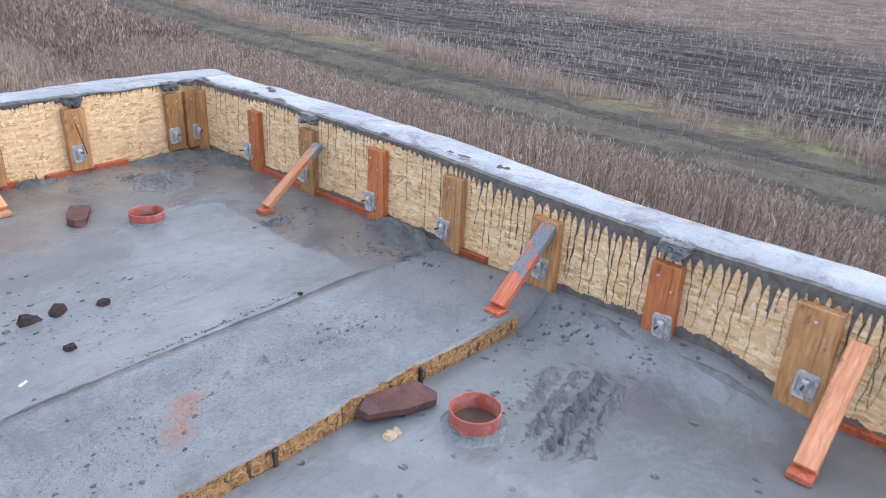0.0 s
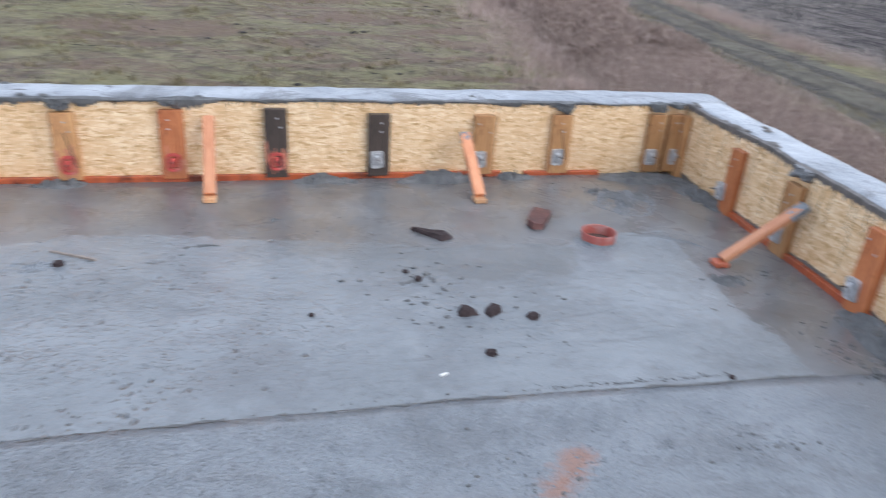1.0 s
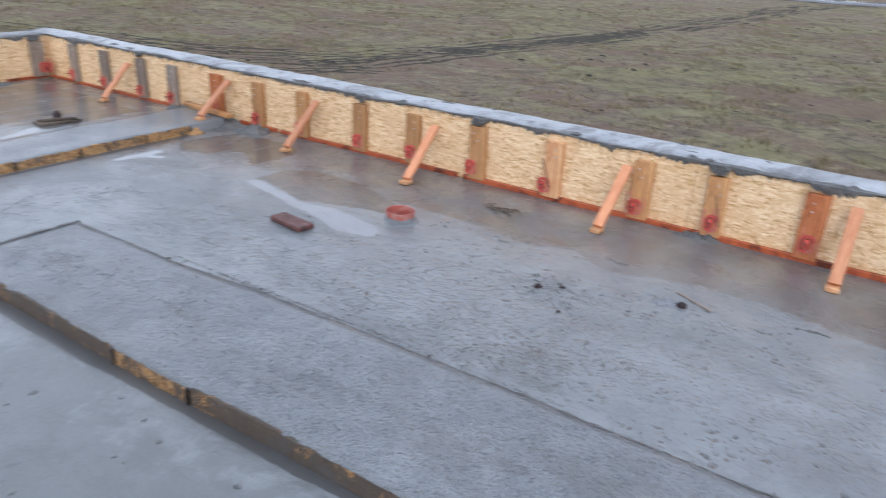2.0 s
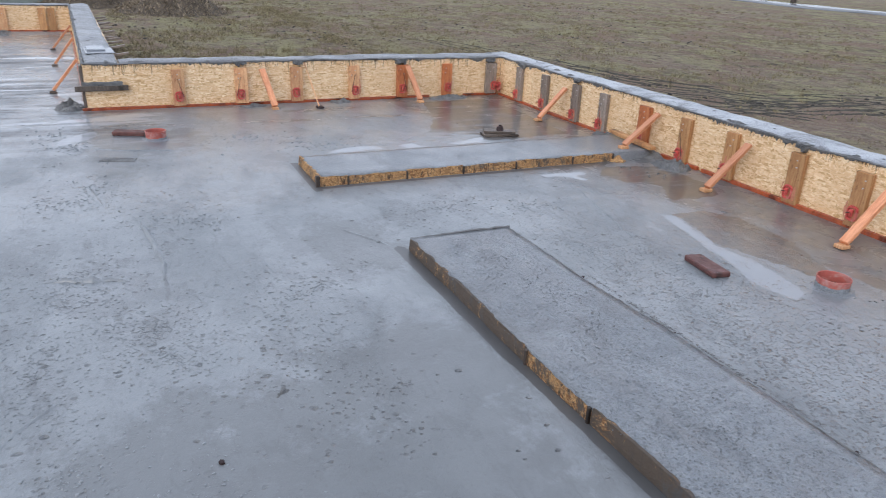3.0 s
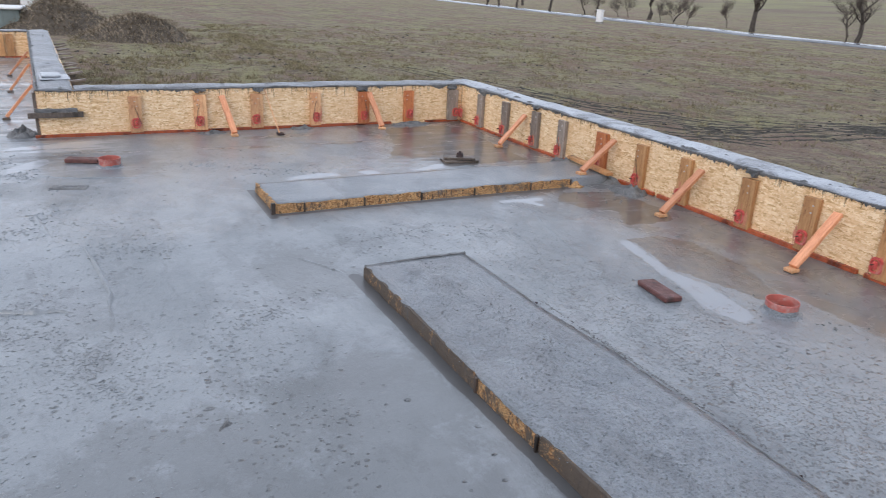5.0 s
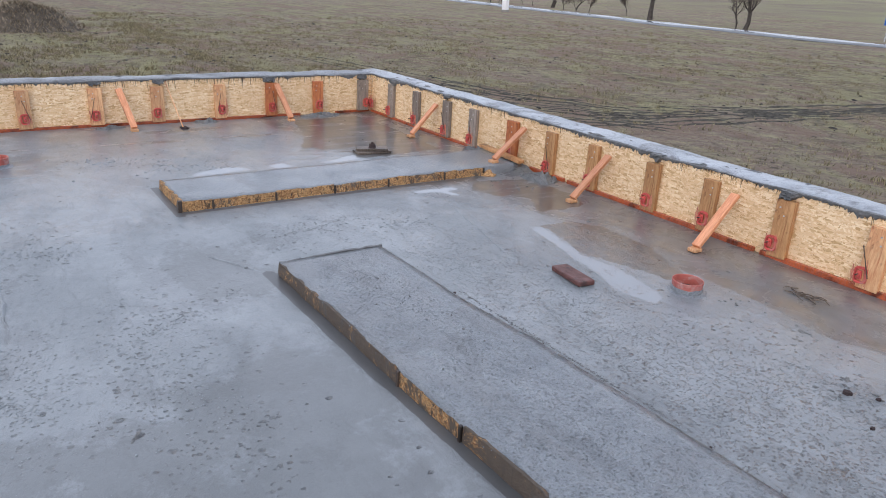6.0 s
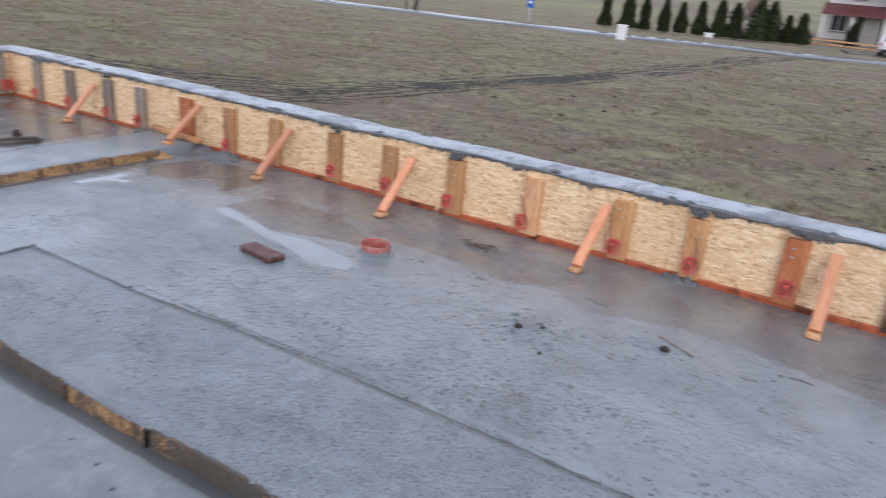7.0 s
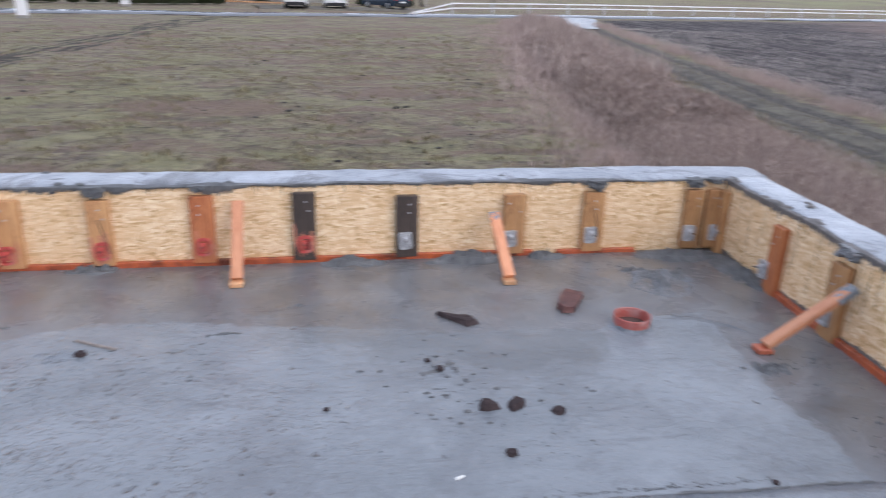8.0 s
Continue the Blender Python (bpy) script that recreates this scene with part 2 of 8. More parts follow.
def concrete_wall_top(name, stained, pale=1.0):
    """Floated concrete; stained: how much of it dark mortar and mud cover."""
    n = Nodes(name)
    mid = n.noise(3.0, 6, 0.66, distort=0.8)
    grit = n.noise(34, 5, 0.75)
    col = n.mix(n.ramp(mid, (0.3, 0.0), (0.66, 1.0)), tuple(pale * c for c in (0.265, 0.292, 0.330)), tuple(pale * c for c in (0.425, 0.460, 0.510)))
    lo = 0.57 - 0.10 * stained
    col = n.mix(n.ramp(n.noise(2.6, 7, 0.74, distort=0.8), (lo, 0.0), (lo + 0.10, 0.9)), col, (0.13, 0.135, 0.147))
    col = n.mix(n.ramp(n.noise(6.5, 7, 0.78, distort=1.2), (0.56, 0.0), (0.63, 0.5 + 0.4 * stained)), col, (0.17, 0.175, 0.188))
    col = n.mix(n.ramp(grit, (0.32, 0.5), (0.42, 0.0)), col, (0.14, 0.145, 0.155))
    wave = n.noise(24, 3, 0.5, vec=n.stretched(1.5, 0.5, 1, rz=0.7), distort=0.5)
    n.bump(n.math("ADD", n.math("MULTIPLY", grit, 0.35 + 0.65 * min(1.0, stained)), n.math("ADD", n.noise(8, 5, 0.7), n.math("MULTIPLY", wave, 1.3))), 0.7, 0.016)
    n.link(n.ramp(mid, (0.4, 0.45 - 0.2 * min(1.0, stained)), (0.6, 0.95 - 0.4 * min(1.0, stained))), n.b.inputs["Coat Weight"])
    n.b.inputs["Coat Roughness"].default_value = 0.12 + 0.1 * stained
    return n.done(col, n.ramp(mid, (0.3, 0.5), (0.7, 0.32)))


def concrete_dark():
    n = Nodes("dark_rough_mortar")
    mid = n.noise(12, 6, 0.7)
    col = n.mix(n.ramp(mid, (0.3, 0.0), (0.7, 1.0)), (0.075, 0.08, 0.085), (0.19, 0.195, 0.20))
    n.bump(n.noise(60, 5, 0.75), 0.8, 0.012)
    return n.done(col, n.ramp(mid, (0.3, 0.75), (0.7, 0.4)))


def osb():
    n = Nodes("oriented_strand_board", 0.6)
    layers = [n.cells(1, vec=n.stretched(*k)) for k in ((15, 15, 76, 0, 0.25), (62, 62, 15, 0, 0.5), (16, 16, 70, 0, -0.8), (16, 16, 72, 0, 0.9))]
    chip = layers[0]
    for layer, scale, share in zip(layers[1:], (19, 27, 23), (0.56, 0.53, 0.53)):
        chip = n.mix(n.ramp(n.noise(scale, 3, 0.6, distort=0.6), (share, 0.0), (share + 0.02, 1.0)), chip, layer)
    g = n.nt.nodes.new("ShaderNodeRGBToBW")
    n.link(chip, g.inputs["Color"])
    tone = n.ramp(g.outputs["Val"], (0.14, (0.55, 0.335, 0.15)), (0.32, (0.74, 0.50, 0.275)), (0.6, (0.81, 0.59, 0.36)), (0.88, (0.93, 0.75, 0.525)))
    tone = n.mix(n.ramp(n.noise(2.2, 5, 0.65), (0.48, 0.0), (0.72, 0.4)), tone, (0.62, 0.40, 0.215))
    tone = n.mix(n.ramp(n.noise(60, 3, 0.7, vec=n.stretched(1, 1, 2.5)), (0.30, 0.7), (0.42, 0.0)), tone, (0.33, 0.195, 0.085))
    tone = n.hsv(tone, n.rand(), 0.10)
    n.bump(n.math("ADD", g.outputs["Val"], n.noise(90, 2)), 0.5, 0.005)
    return n.done(tone)


def wood(name, dark, light, rough=0.5, scale=1.0):
    """Sawn softwood: grain along z, wet blotches, nail rust."""
    n = Nodes(name, rough)
    grain = n.noise(9 * scale, 5, 0.6, vec=n.stretched(9, 9, 0.9), distort=0.9)
    col = n.mix(n.ramp(grain, (0.32, 0.0), (0.66, 1.0)), dark, light)
    blot = n.ramp(n.noise(5, 4, 0.6, vec=n.stretched(1.6, 1.6, 0.7)), (0.5, 0.0), (0.7, 0.6))
    col = n.mix(blot, col, tuple(0.45 * c for c in dark))
    burn = n.ramp(n.noise(3.4, 5, 0.7, vec=n.stretched(1.2, 1.2, 1.0), distort=0.6), (0.55, 0.0), (0.63, 0.85))
    col = n.mix(burn, col, tuple(0.22 * c for c in dark))
    col = n.hsv(col, n.rand(), 0.4)
    n.bump(grain, 0.3, 0.004)
    return n.done(col, n.ramp(grain, (0.3, rough), (0.7, rough * 0.6)))


def yellow_edge(name, clean):
    """Splintered yellow board; clean: how little mud covers it."""
    n = Nodes(name, 0.7)
    fib = n.noise(30, 5, 0.74, vec=n.stretched(1, 1, 1.5), distort=1.6)
    col = n.mix(n.ramp(fib, (0.38, 0.0), (0.58, 1.0)), (0.30, 0.125, 0.042), (0.78, 0.48, 0.22))
    gap = n.ramp(n.noise(46, 4, 0.7, vec=n.stretched(1, 1, 0.3), distort=0.5), (0.38, 0.9), (0.44, 0.0))
    col = n.mix(gap, col, (0.075, 0.052, 0.038))
    dirt = n.ramp(n.noise(5.5, 8, 0.84, distort=1.0), (0.45 + 0.13 * clean, 0.0), (0.52 + 0.13 * clean, 0.95))
    col = n.mix(dirt, col, (0.125, 0.104, 0.088))
    smear = n.ramp(n.noise(2.6, 6, 0.78, distort=0.6), (0.53 + 0.08 * clean, 0.0), (0.60 + 0.08 * clean, 0.9))
    col = n.mix(smear, col, (0.135, 0.13, 0.128))
    n.bump(n.math("ADD", fib, n.noise(40, 5, 0.8)), 1.0, 0.024)
    return n.done(col)


def plain(name, color, rough=0.5, metal=0.0, vary=0.25, scale=12.0, bump=0.15, spec=0.5, dirt=None):
    n = Nodes(name, rough, metal, spec)
    f = n.noise(scale, 5, 0.6)
    col = n.mix(n.ramp(f, (0.3, 0.0), (0.7, 1.0)), tuple(c * (1 - vary) for c in color), tuple(min(1, c * (1 + vary)) for c in color))
    if dirt:
        col = n.mix(n.ramp(n.noise(scale * 0.6, 6, 0.7, distort=0.8), (0.5, 0.0), (0.66, 0.8)), col, dirt)
    col = n.hsv(col, n.rand(), 0.12)
    n.bump(n.noise(scale * 5, 4, 0.7), bump, 0.005)
    return n.done(col, n.ramp(f, (0.3, min(1, rough * 1.25)), (0.7, rough * 0.8)))


def ground_mat():
    n = Nodes("wet_winter_ground", 0.9)
    n.b.inputs["Specular IOR Level"].default_value = 0.2
    big = n.noise(0.22, 6, 0.66, distort=0.8)
    mid = n.noise(1.25, 8, 0.76, distort=0.9)
    tuft = n.noise(3.4, 6, 0.78, distort=0.6)
    fine = n.noise(11, 6, 0.8)
    grass = n.mix(n.ramp(mid, (0.42, 0.0), (0.58, 1.0)), (0.175, 0.142, 0.105), (0.315, 0.285, 0.165))
    grass = n.mix(n.ramp(big, (0.42, 0.0), (0.58, 0.75)), grass, (0.29, 0.230, 0.188))
    grass = n.mix(n.ramp(tuft, (0.37, 0.65), (0.48, 0.0)), grass, (0.078, 0.070, 0.060))
    grass = n.mix(n.ramp(tuft, (0.53, 0.0), (0.63, 0.85)), grass, (0.40, 0.365, 0.225))
    grass = n.mix(n.ramp(n.noise(5.5, 5, 0.72, vec=n.stretched(1.0, 0.6, 1), distort=0.5), (0.36, 0.6), (0.44, 0.0)), grass, (0.06, 0.053, 0.045))
    grass = n.mix(n.ramp(fine, (0.36, 0.55), (0.48, 0.0)), grass, (0.07, 0.063, 0.055))
    patch = n.noise(0.55, 6, 0.70, vec=n.stretched(0.7, 1.3, 1, rz=-0.3), distort=1.0)
    grass = n.mix(n.ramp(patch, (0.50, 0.0), (0.62, 0.6)), grass, (0.315, 0.305, 0.165))
    grass = n.mix(n.ramp(patch, (0.40, 0.75), (0.50, 0.0)), grass, (0.245, 0.170, 0.135))
    clod = n.ramp(n.noise(1.7, 6, 0.75, vec=n.stretched(1, 1.6, 1), distort=0.6), (0.62, 0.0), (0.66, 0.9))
    grass = n.mix(clod, grass, (0.035, 0.030, 0.027))
    soil = n.mix(n.ramp(n.noise(1.6, 8, 0.74, vec=n.stretched(2.6, 0.35, 1, rz=0.16), distort=0.3), (0.42, 0.0), (0.60, 1.0)), (0.036, 0.032, 0.034), (0.205, 0.178, 0.172))
    soil = n.mix(n.ramp(tuft, (0.38, 0.8), (0.50, 0.0)), soil, (0.042, 0.037, 0.038))
    far = n.mix(n.ramp(n.noise(0.05, 5, 0.65), (0.4, 0.0), (0.6, 1.0)), (0.215, 0.172, 0.135), (0.275, 0.27, 0.155))
    wob = n.math("MULTIPLY", n.math("SUBTRACT", n.noise(2.6, 7, 0.75, distort=0.8), 0.5), 2.0)
    rut = n.ramp(n.math("ADD", n.attr("rut"), n.math("MULTIPLY", wob, 0.55)), (0.48, 0.0), (0.66, 0.95))
    col = n.mix(n.attr("soil"), grass, soil)
    col = n.mix(n.attr("reedbed"), col, n.mix(mid, (0.10, 0.078, 0.07), (0.24, 0.185, 0.165)))
    col = n.mix(n.attr("fallow"), col, n.mix(n.ramp(mid, (0.4, 0.0), (0.6, 1.0)), (0.15, 0.112, 0.098), (0.31, 0.238, 0.21)))
    col = n.mix(n.attr("far"), col, far)
    col = n.mix(rut, col, n.mix(n.ramp(fine, (0.42, 0.0), (0.58, 1.0)), (0.035, 0.031, 0.028), (0.115, 0.108, 0.085)))
    track = n.ramp(n.math("ADD", n.attr("track"), n.math("MULTIPLY", wob, 0.5)), (0.42, 0.0), (0.62, 0.9))
    col = n.mix(track, col, n.mix(n.ramp(mid, (0.40, 0.0), (0.6, 1.0)), (0.135, 0.122, 0.108), (0.225, 0.212, 0.172)))
    wheel = n.ramp(n.math("ADD", n.attr("wheel"), n.math("MULTIPLY", wob, 0.5)), (0.45, 0.0), (0.66, 0.9))
    col = n.mix(wheel, col, n.mix(n.ramp(fine, (0.4, 0.0), (0.6, 1.0)), (0.075, 0.067, 0.064), (0.165, 0.152, 0.138)))
    n.bump(n.math("ADD", fine, n.math("MULTIPLY", tuft, 2.5)), 0.9, 0.07)
    return n.done(col)


def stems(name, dark, light, power=1.0):
    n = Nodes(name, 0.8)
    n.b.inputs["Specular IOR Level"].default_value = 0.2
    col = n.mix(n.math("POWER", n.island(), power), dark, light)
    return n.done(col)


FLOOR, STRIP, WALLTOP, DARK = concrete_floor(), concrete_strip(), concrete_wall_top("fresh_pale_concrete", 0.3), concrete_dark()
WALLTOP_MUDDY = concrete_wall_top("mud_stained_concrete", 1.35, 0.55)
WALLTOP_MIXED = concrete_wall_top("patchy_pale_concrete", 0.75, 0.95)
OSB, GROUND = osb(), ground_mat()
YELLOW, YELLOW_CLEAN = yellow_edge("stained_yellow_edge_board", 0.32), yellow_edge("splintered_yellow_edge_board", 0.58)
YELLOW_MUDDY = yellow_edge("mud_caked_edge_board", -0.35)
YELLOW_NEW = yellow_edge("fresh_golden_edge_board", 1.1)
STUD = wood("brown_wet_plank", (0.34, 0.15, 0.06), (0.58, 0.33, 0.15))
STUD_RED = wood("red_brown_plank", (0.33, 0.085, 0.03), (0.55, 0.21, 0.085))
STUD_GREY = wood("grey_weathered_plank", (0.14, 0.115, 0.10), (0.33, 0.28, 0.245))
STUD_BLACK = wood("soaked_dark_plank", (0.030, 0.022, 0.019), (0.075, 0.055, 0.045))
STUD_PALE = wood("pale_plank", (0.50, 0.20, 0.09), (0.72, 0.46, 0.25))
BRACE = wood("orange_fresh_sawn_wood", (0.50, 0.18, 0.08), (0.74, 0.36, 0.20))
BRACE_RED = wood("wet_red_sawn_wood", (0.42, 0.085, 0.04), (0.62, 0.20, 0.11))
KICK = wood("wet_red_brown_rail", (0.26, 0.05, 0.02), (0.50, 0.125, 0.048), rough=0.35)
RED = plain("red_painted_steel", (0.56, 0.085, 0.075), 0.45, 0.1, 0.3, 30, dirt=(0.46, 0.24, 0.21))
REDRUB = plain("rubbed_red_paint", (0.52, 0.20, 0.13), 0.6, 0.0, 0.3, 30, 0.2, dirt=(0.50, 0.28, 0.16))
GALV = plain("galvanised_steel", (0.55, 0.56, 0.58), 0.42, 0.4, 0.35, 26, dirt=(0.085, 0.08, 0.078))
STEEL = plain("dark_rusty_steel", (0.10, 0.075, 0.06), 0.6, 0.4, 0.4, 40)
PIPE = plain("orange_red_plastic", (0.40, 0.105, 0.085), 0.42, 0.0, 0.15, 20, 0.05, dirt=(0.47, 0.30, 0.28))
PIPE_IN = plain("shaded_pipe_bottom", (0.10, 0.06, 0.05), 0.7)
BRICK = plain("dark_red_fired_clay", (0.115, 0.047, 0.042), 0.5, 0.0, 0.35, 18, 0.3, dirt=(0.035, 0.022, 0.022))
CHURN = plain("churned_wet_concrete", (0.155, 0.162, 0.172), 0.42, 0.0, 0.3, 22, 0.4)
CLOD = plain("dark_clay_clod", (0.050, 0.037, 0.038), 0.85, 0.0, 0.3, 40, 0.5, spec=0.2)
FOAM = plain("pale_foam_scrap", (0.54, 0.42, 0.27), 0.8, 0.0, 0.15, 60, 0.4)
WHITE = plain("white_plastic", (0.78, 0.79, 0.80), 0.45, 0.0, 0.05, 9, 0.05)
PAPER = plain("white_scrap", (0.80, 0.80, 0.78), 0.7, 0.0, 0.06, 30, 0.1)
BOARD_DARK = wood("muddy_dark_board", (0.065, 0.05, 0.04), (0.16, 0.13, 0.11))
TRACKMUD = plain("track_soil", (0.115, 0.10, 0.075), 0.75, 0.0, 0.35, 1.5, 0.8)
ASPHALT = plain("wet_asphalt", (0.15, 0.16, 0.175), 0.2, 0.0, 0.15, 2, 0.1, spec=0.8)
REED = stems("dry_reed", (0.18, 0.13, 0.114), (0.74, 0.615, 0.55), 1.5)
REED_PALE = stems("pale_tipped_reed", (0.185, 0.133, 0.116), (0.80, 0.67, 0.60), 1.5)
REEDHEAD = stems("reed_plume", (0.17, 0.122, 0.108), (0.46, 0.355, 0.32))
STRAW = stems("bleached_stubble", (0.28, 0.25, 0.22), (0.74, 0.69, 0.62))
GRASS = stems("winter_grass", (0.112, 0.098, 0.058), (0.40, 0.345, 0.212), 1.5)
DRYGRASS = stems("dead_tall_grass", (0.25, 0.185, 0.165), (0.62, 0.50, 0.45))
MOUNDGRASS = stems("matted_mound_grass", (0.115, 0.092, 0.068), (0.40, 0.325, 0.235), 1.2)
LEAF = stems("dark_conifer_foliage", (0.018, 0.026, 0.014), (0.065, 0.082, 0.042))
BARK = plain("dark_wet_bark", (0.055, 0.045, 0.038), 0.8, 0.0, 0.3, 8, 0.6)
TWIG = plain("bare_twigs", (0.085, 0.066, 0.055), 0.8, 0.0, 0.2, 8)
PINKTWIG = plain("reddish_bare_twigs", (0.20, 0.125, 0.105), 0.8, 0.0, 0.2, 8)
PLASTER = plain("white_house_plaster", (0.74, 0.73, 0.71), 0.8, 0.0, 0.05, 2)
ROOF = plain("burgundy_roof_tiles", (0.13, 0.032, 0.035), 0.5, 0.0, 0.2, 6)
STONE = plain("grey_stone_cladding", (0.26, 0.25, 0.23), 0.8, 0.0, 0.3, 6, 0.5)
GLASS = plain("dark_window_glass", (0.02, 0.024, 0.028), 0.12, 0.0, 0.1, 2, 0.0, spec=0.3)
BLIND = plain("terracotta_blind", (0.42, 0.17, 0.09), 0.7)
CARWHITE = plain("white_car_paint", (0.72, 0.73, 0.74), 0.22, 0.0, 0.03, 2, 0.0)
CARBLUE = plain("dark_blue_car_paint", (0.014, 0.03, 0.055), 0.18, 0.1, 0.08, 2, 0.0)
TYRE = plain("black_rubber", (0.022, 0.022, 0.024), 0.8)
RIM = plain("grey_wheel_rim", (0.36, 0.37, 0.38), 0.35, 0.6)
LAMPRED = plain("red_tail_lamp", (0.32, 0.02, 0.02), 0.25)
SIGNBLUE = plain("blue_sign_face", (0.022, 0.12, 0.46), 0.35, 0.0, 0.04)
SHEET = plain("grey_green_sheet_metal", (0.20, 0.245, 0.245), 0.45, 0.3, 0.12, 4)
BRICKRED = plain("red_hollow_block", (0.38, 0.12, 0.07), 0.8, 0.0, 0.25, 12)
BAND = plain("grey_slurry_smear", (0.135, 0.124, 0.118), 0.6, 0.0, 0.35, 25, 0.35)
RUN = plain("dried_dark_slurry", (0.088, 0.062, 0.040), 0.7, 0.0, 0.3, 30, 0.3)
BLACKEARTH = plain("wet_black_earth", (0.032, 0.027, 0.024), 0.7, 0.0, 0.3, 8, 0.8)
EARTH = plain("heaped_dark_earth", (0.085, 0.068, 0.05), 0.9, 0.0, 0.4, 3, 0.9)


# ---- building helpers ----
def part(name, bm, material, parent=None, label="", smooth=False):
    """Links a bmesh as one mesh object under a thing or a part."""
    me = bpy.data.meshes.new(name)
    bm.to_mesh(me)
    bm.free()
    if smooth:
        me.polygons.foreach_set("use_smooth", [True] * len(me.polygons))
    me.materials.append(material)
    ob = new(name, me)
    ob.parent = parent
    return tagged(ob, label)


def sheet(name, verts, faces, material, parent=None, smooth=False):
    me = bpy.data.meshes.new(name)
    me.from_pydata(verts, [], faces)
    me.update()
    if smooth:
        me.polygons.foreach_set("use_smooth", [True] * len(me.polygons))
    me.materials.append(material)
    ob = new(name, me)
    ob.parent = parent
    return ob


def thing(name, m, label, category, group="", kind=""):
    ob = new(name)
    ob.empty_display_size = 0.1
    ob.matrix_world = m
    return tagged(ob, label, category, group, kind)


def box(bm, lo, hi, bevel=0.0, m=None):
    r = bmesh.ops.create_cube(bm, size=1.0)
    c = [(a + b) / 2 for a, b in zip(lo, hi)]
    s = [b - a for a, b in zip(lo, hi)]
    for v in r["verts"]:
        v.co = Vector((c[k] + v.co[k] * s[k] for k in range(3)))
    if bevel:
        es = list({e for v in r["verts"] for e in v.link_edges})
        out = bmesh.ops.bevel(bm, geom=es, offset=bevel, segments=1, affect="EDGES")
        r["verts"] = out["verts"]
    if m is not None:
        for v in r["verts"]:
            v.co = m @ v.co
    return r["verts"]


def tube(bm, r0, r1, z0, z1, n=20, m=None, cap=True):
    r = bmesh.ops.create_cone(bm, cap_ends=cap, segments=n, radius1=r0, radius2=r1, depth=z1 - z0)
    for v in r["verts"]:
        v.co.z += (z0 + z1) / 2
        if m is not None:
            v.co = m @ v.co
    return r["verts"]


def one_box(lo, hi, bevel=0.003):
    bm = bmesh.new()
    box(bm, lo, hi, bevel)
    return bm


def rough_up(bm, amount, scale, seed=0.0):
    for v in bm.verts:
        p = v.co * scale + Vector((seed, seed * 1.7, seed * 0.3))
        v.co += amount * noise.noise_vector(p)


def smoothstep(a, b, x):
    t = min(1.0, max(0.0, (x - a) / (b - a)))
    return t * t * (3 - 2 * t)


def fbm(x, y, s):
    return noise.fractal(Vector((x, y, s)), 1.0, 2.0, 4)


# ---- the plan ----
WALL_H, OSB_T = 0.45, 0.014
THICK = {"north": 0.33, "west": 0.35, "east": 0.29, "far_north": 0.33, "far_west": 0.30}
XB, YC, XD, YS, ELEAN = -10.75, -4.61, -18.0, -9.6, 0.075
STRIP_N, STRIP_S, STRIP_W, STEP = -2.20, -2.87, -6.56, -0.072
GROUND_Z = -0.35


def east_x(y):
    return ELEAN * y


def floor_z(x, y):
    """Height of the wet slab: low to the south, rising to the north and west."""
    low = STEP * (1 - smoothstep(-6.6, -7.5, x)) if x < -6.4 else STEP
    if x > STRIP_W + 0.02:
        k = smoothstep(STRIP_N - 0.02, STRIP_N - 0.14, y)
    else:
        k = smoothstep(STRIP_N + 0.1, STRIP_S, y)
    # mud banked against the foot of the east wall
    bank = 0.0
    if x > -0.8 and -4.1 < y < -2.7:
        bank = 0.085 * smoothstep(-2.72, -2.95, y) * smoothstep(-4.05, -3.6, y) * smoothstep(0.26, 0.03, east_x(y) - x)
    return k * low + bank + 0.006 * fbm(x * 0.7, y * 0.7, 2.0) + 0.0025 * fbm(x * 3.1, y * 3.1, 7.0)


def frame_matrix(origin, u, n):
    u, n = Vector((*u, 0)).normalized(), Vector((*n, 0)).normalized()
    m = Matrix.Identity(4)
    for k in range(3):
        m[k][0], m[k][1], m[k][2], m[k][3] = u[k], n[k], (0, 0, 1)[k], origin[k]
    return m


ELEN = 9.6
E0 = (east_x(-ELEN), -ELEN, 0)
ESTRETCH = math.hypot(1, ELEAN)
FRAME = {
    "north": frame_matrix((0, 0, 0), (-1, 0), (0, -1)),
    "west": frame_matrix((XB, 0, 0), (0, -1), (1, 0)),
    "east": frame_matrix(E0, (ELEAN, 1), (-1, ELEAN)),
    "far_north": frame_matrix((XB, YC, 0), (-1, -0.038), (0.038, -1)),
    "far_west": frame_matrix((XD, YC - 0.28, 0), (0, -1), (1, 0)),
}


def on_wall(side, along):
    """Distance along a wall's own axis of a place given by its x (north walls) or y (the others)."""
    if side == "north":
        return -along
    if side == "far_north":
        return XB - along
    if side == "far_west":
        return YC - along
    return (along + ELEN) * ESTRETCH if side == "east" else -along


# ---- structure: ground and slab ----
TRACK = [(2.6, -40.0), (3.1, -12.0), (3.6, -5.0), (3.95, -2.4), (4.45, 0.4), (5.15, 4.8), (6.5, 11.6), (8.6, 21.3), (11.7, 34.5), (14.0, 42.0)]
REED_EDGE = [(0.3, -12.0), (0.3, -1.0), (0.7, 1.5), (2.4, 10.0), (4.6, 20.0), (7.4, 31.0), (9.0, 37.0)]
ROAD = [(-260, 66), (-140, 48), (-80, 39.5), (-52, 35.6), (-33, 33.2), (-20, 33.6), (-11, 36.0), (-3, 38.4), (5, 41.6), (14, 45.2), (30, 50.5), (60, 60), (140, 84), (260, 118)]


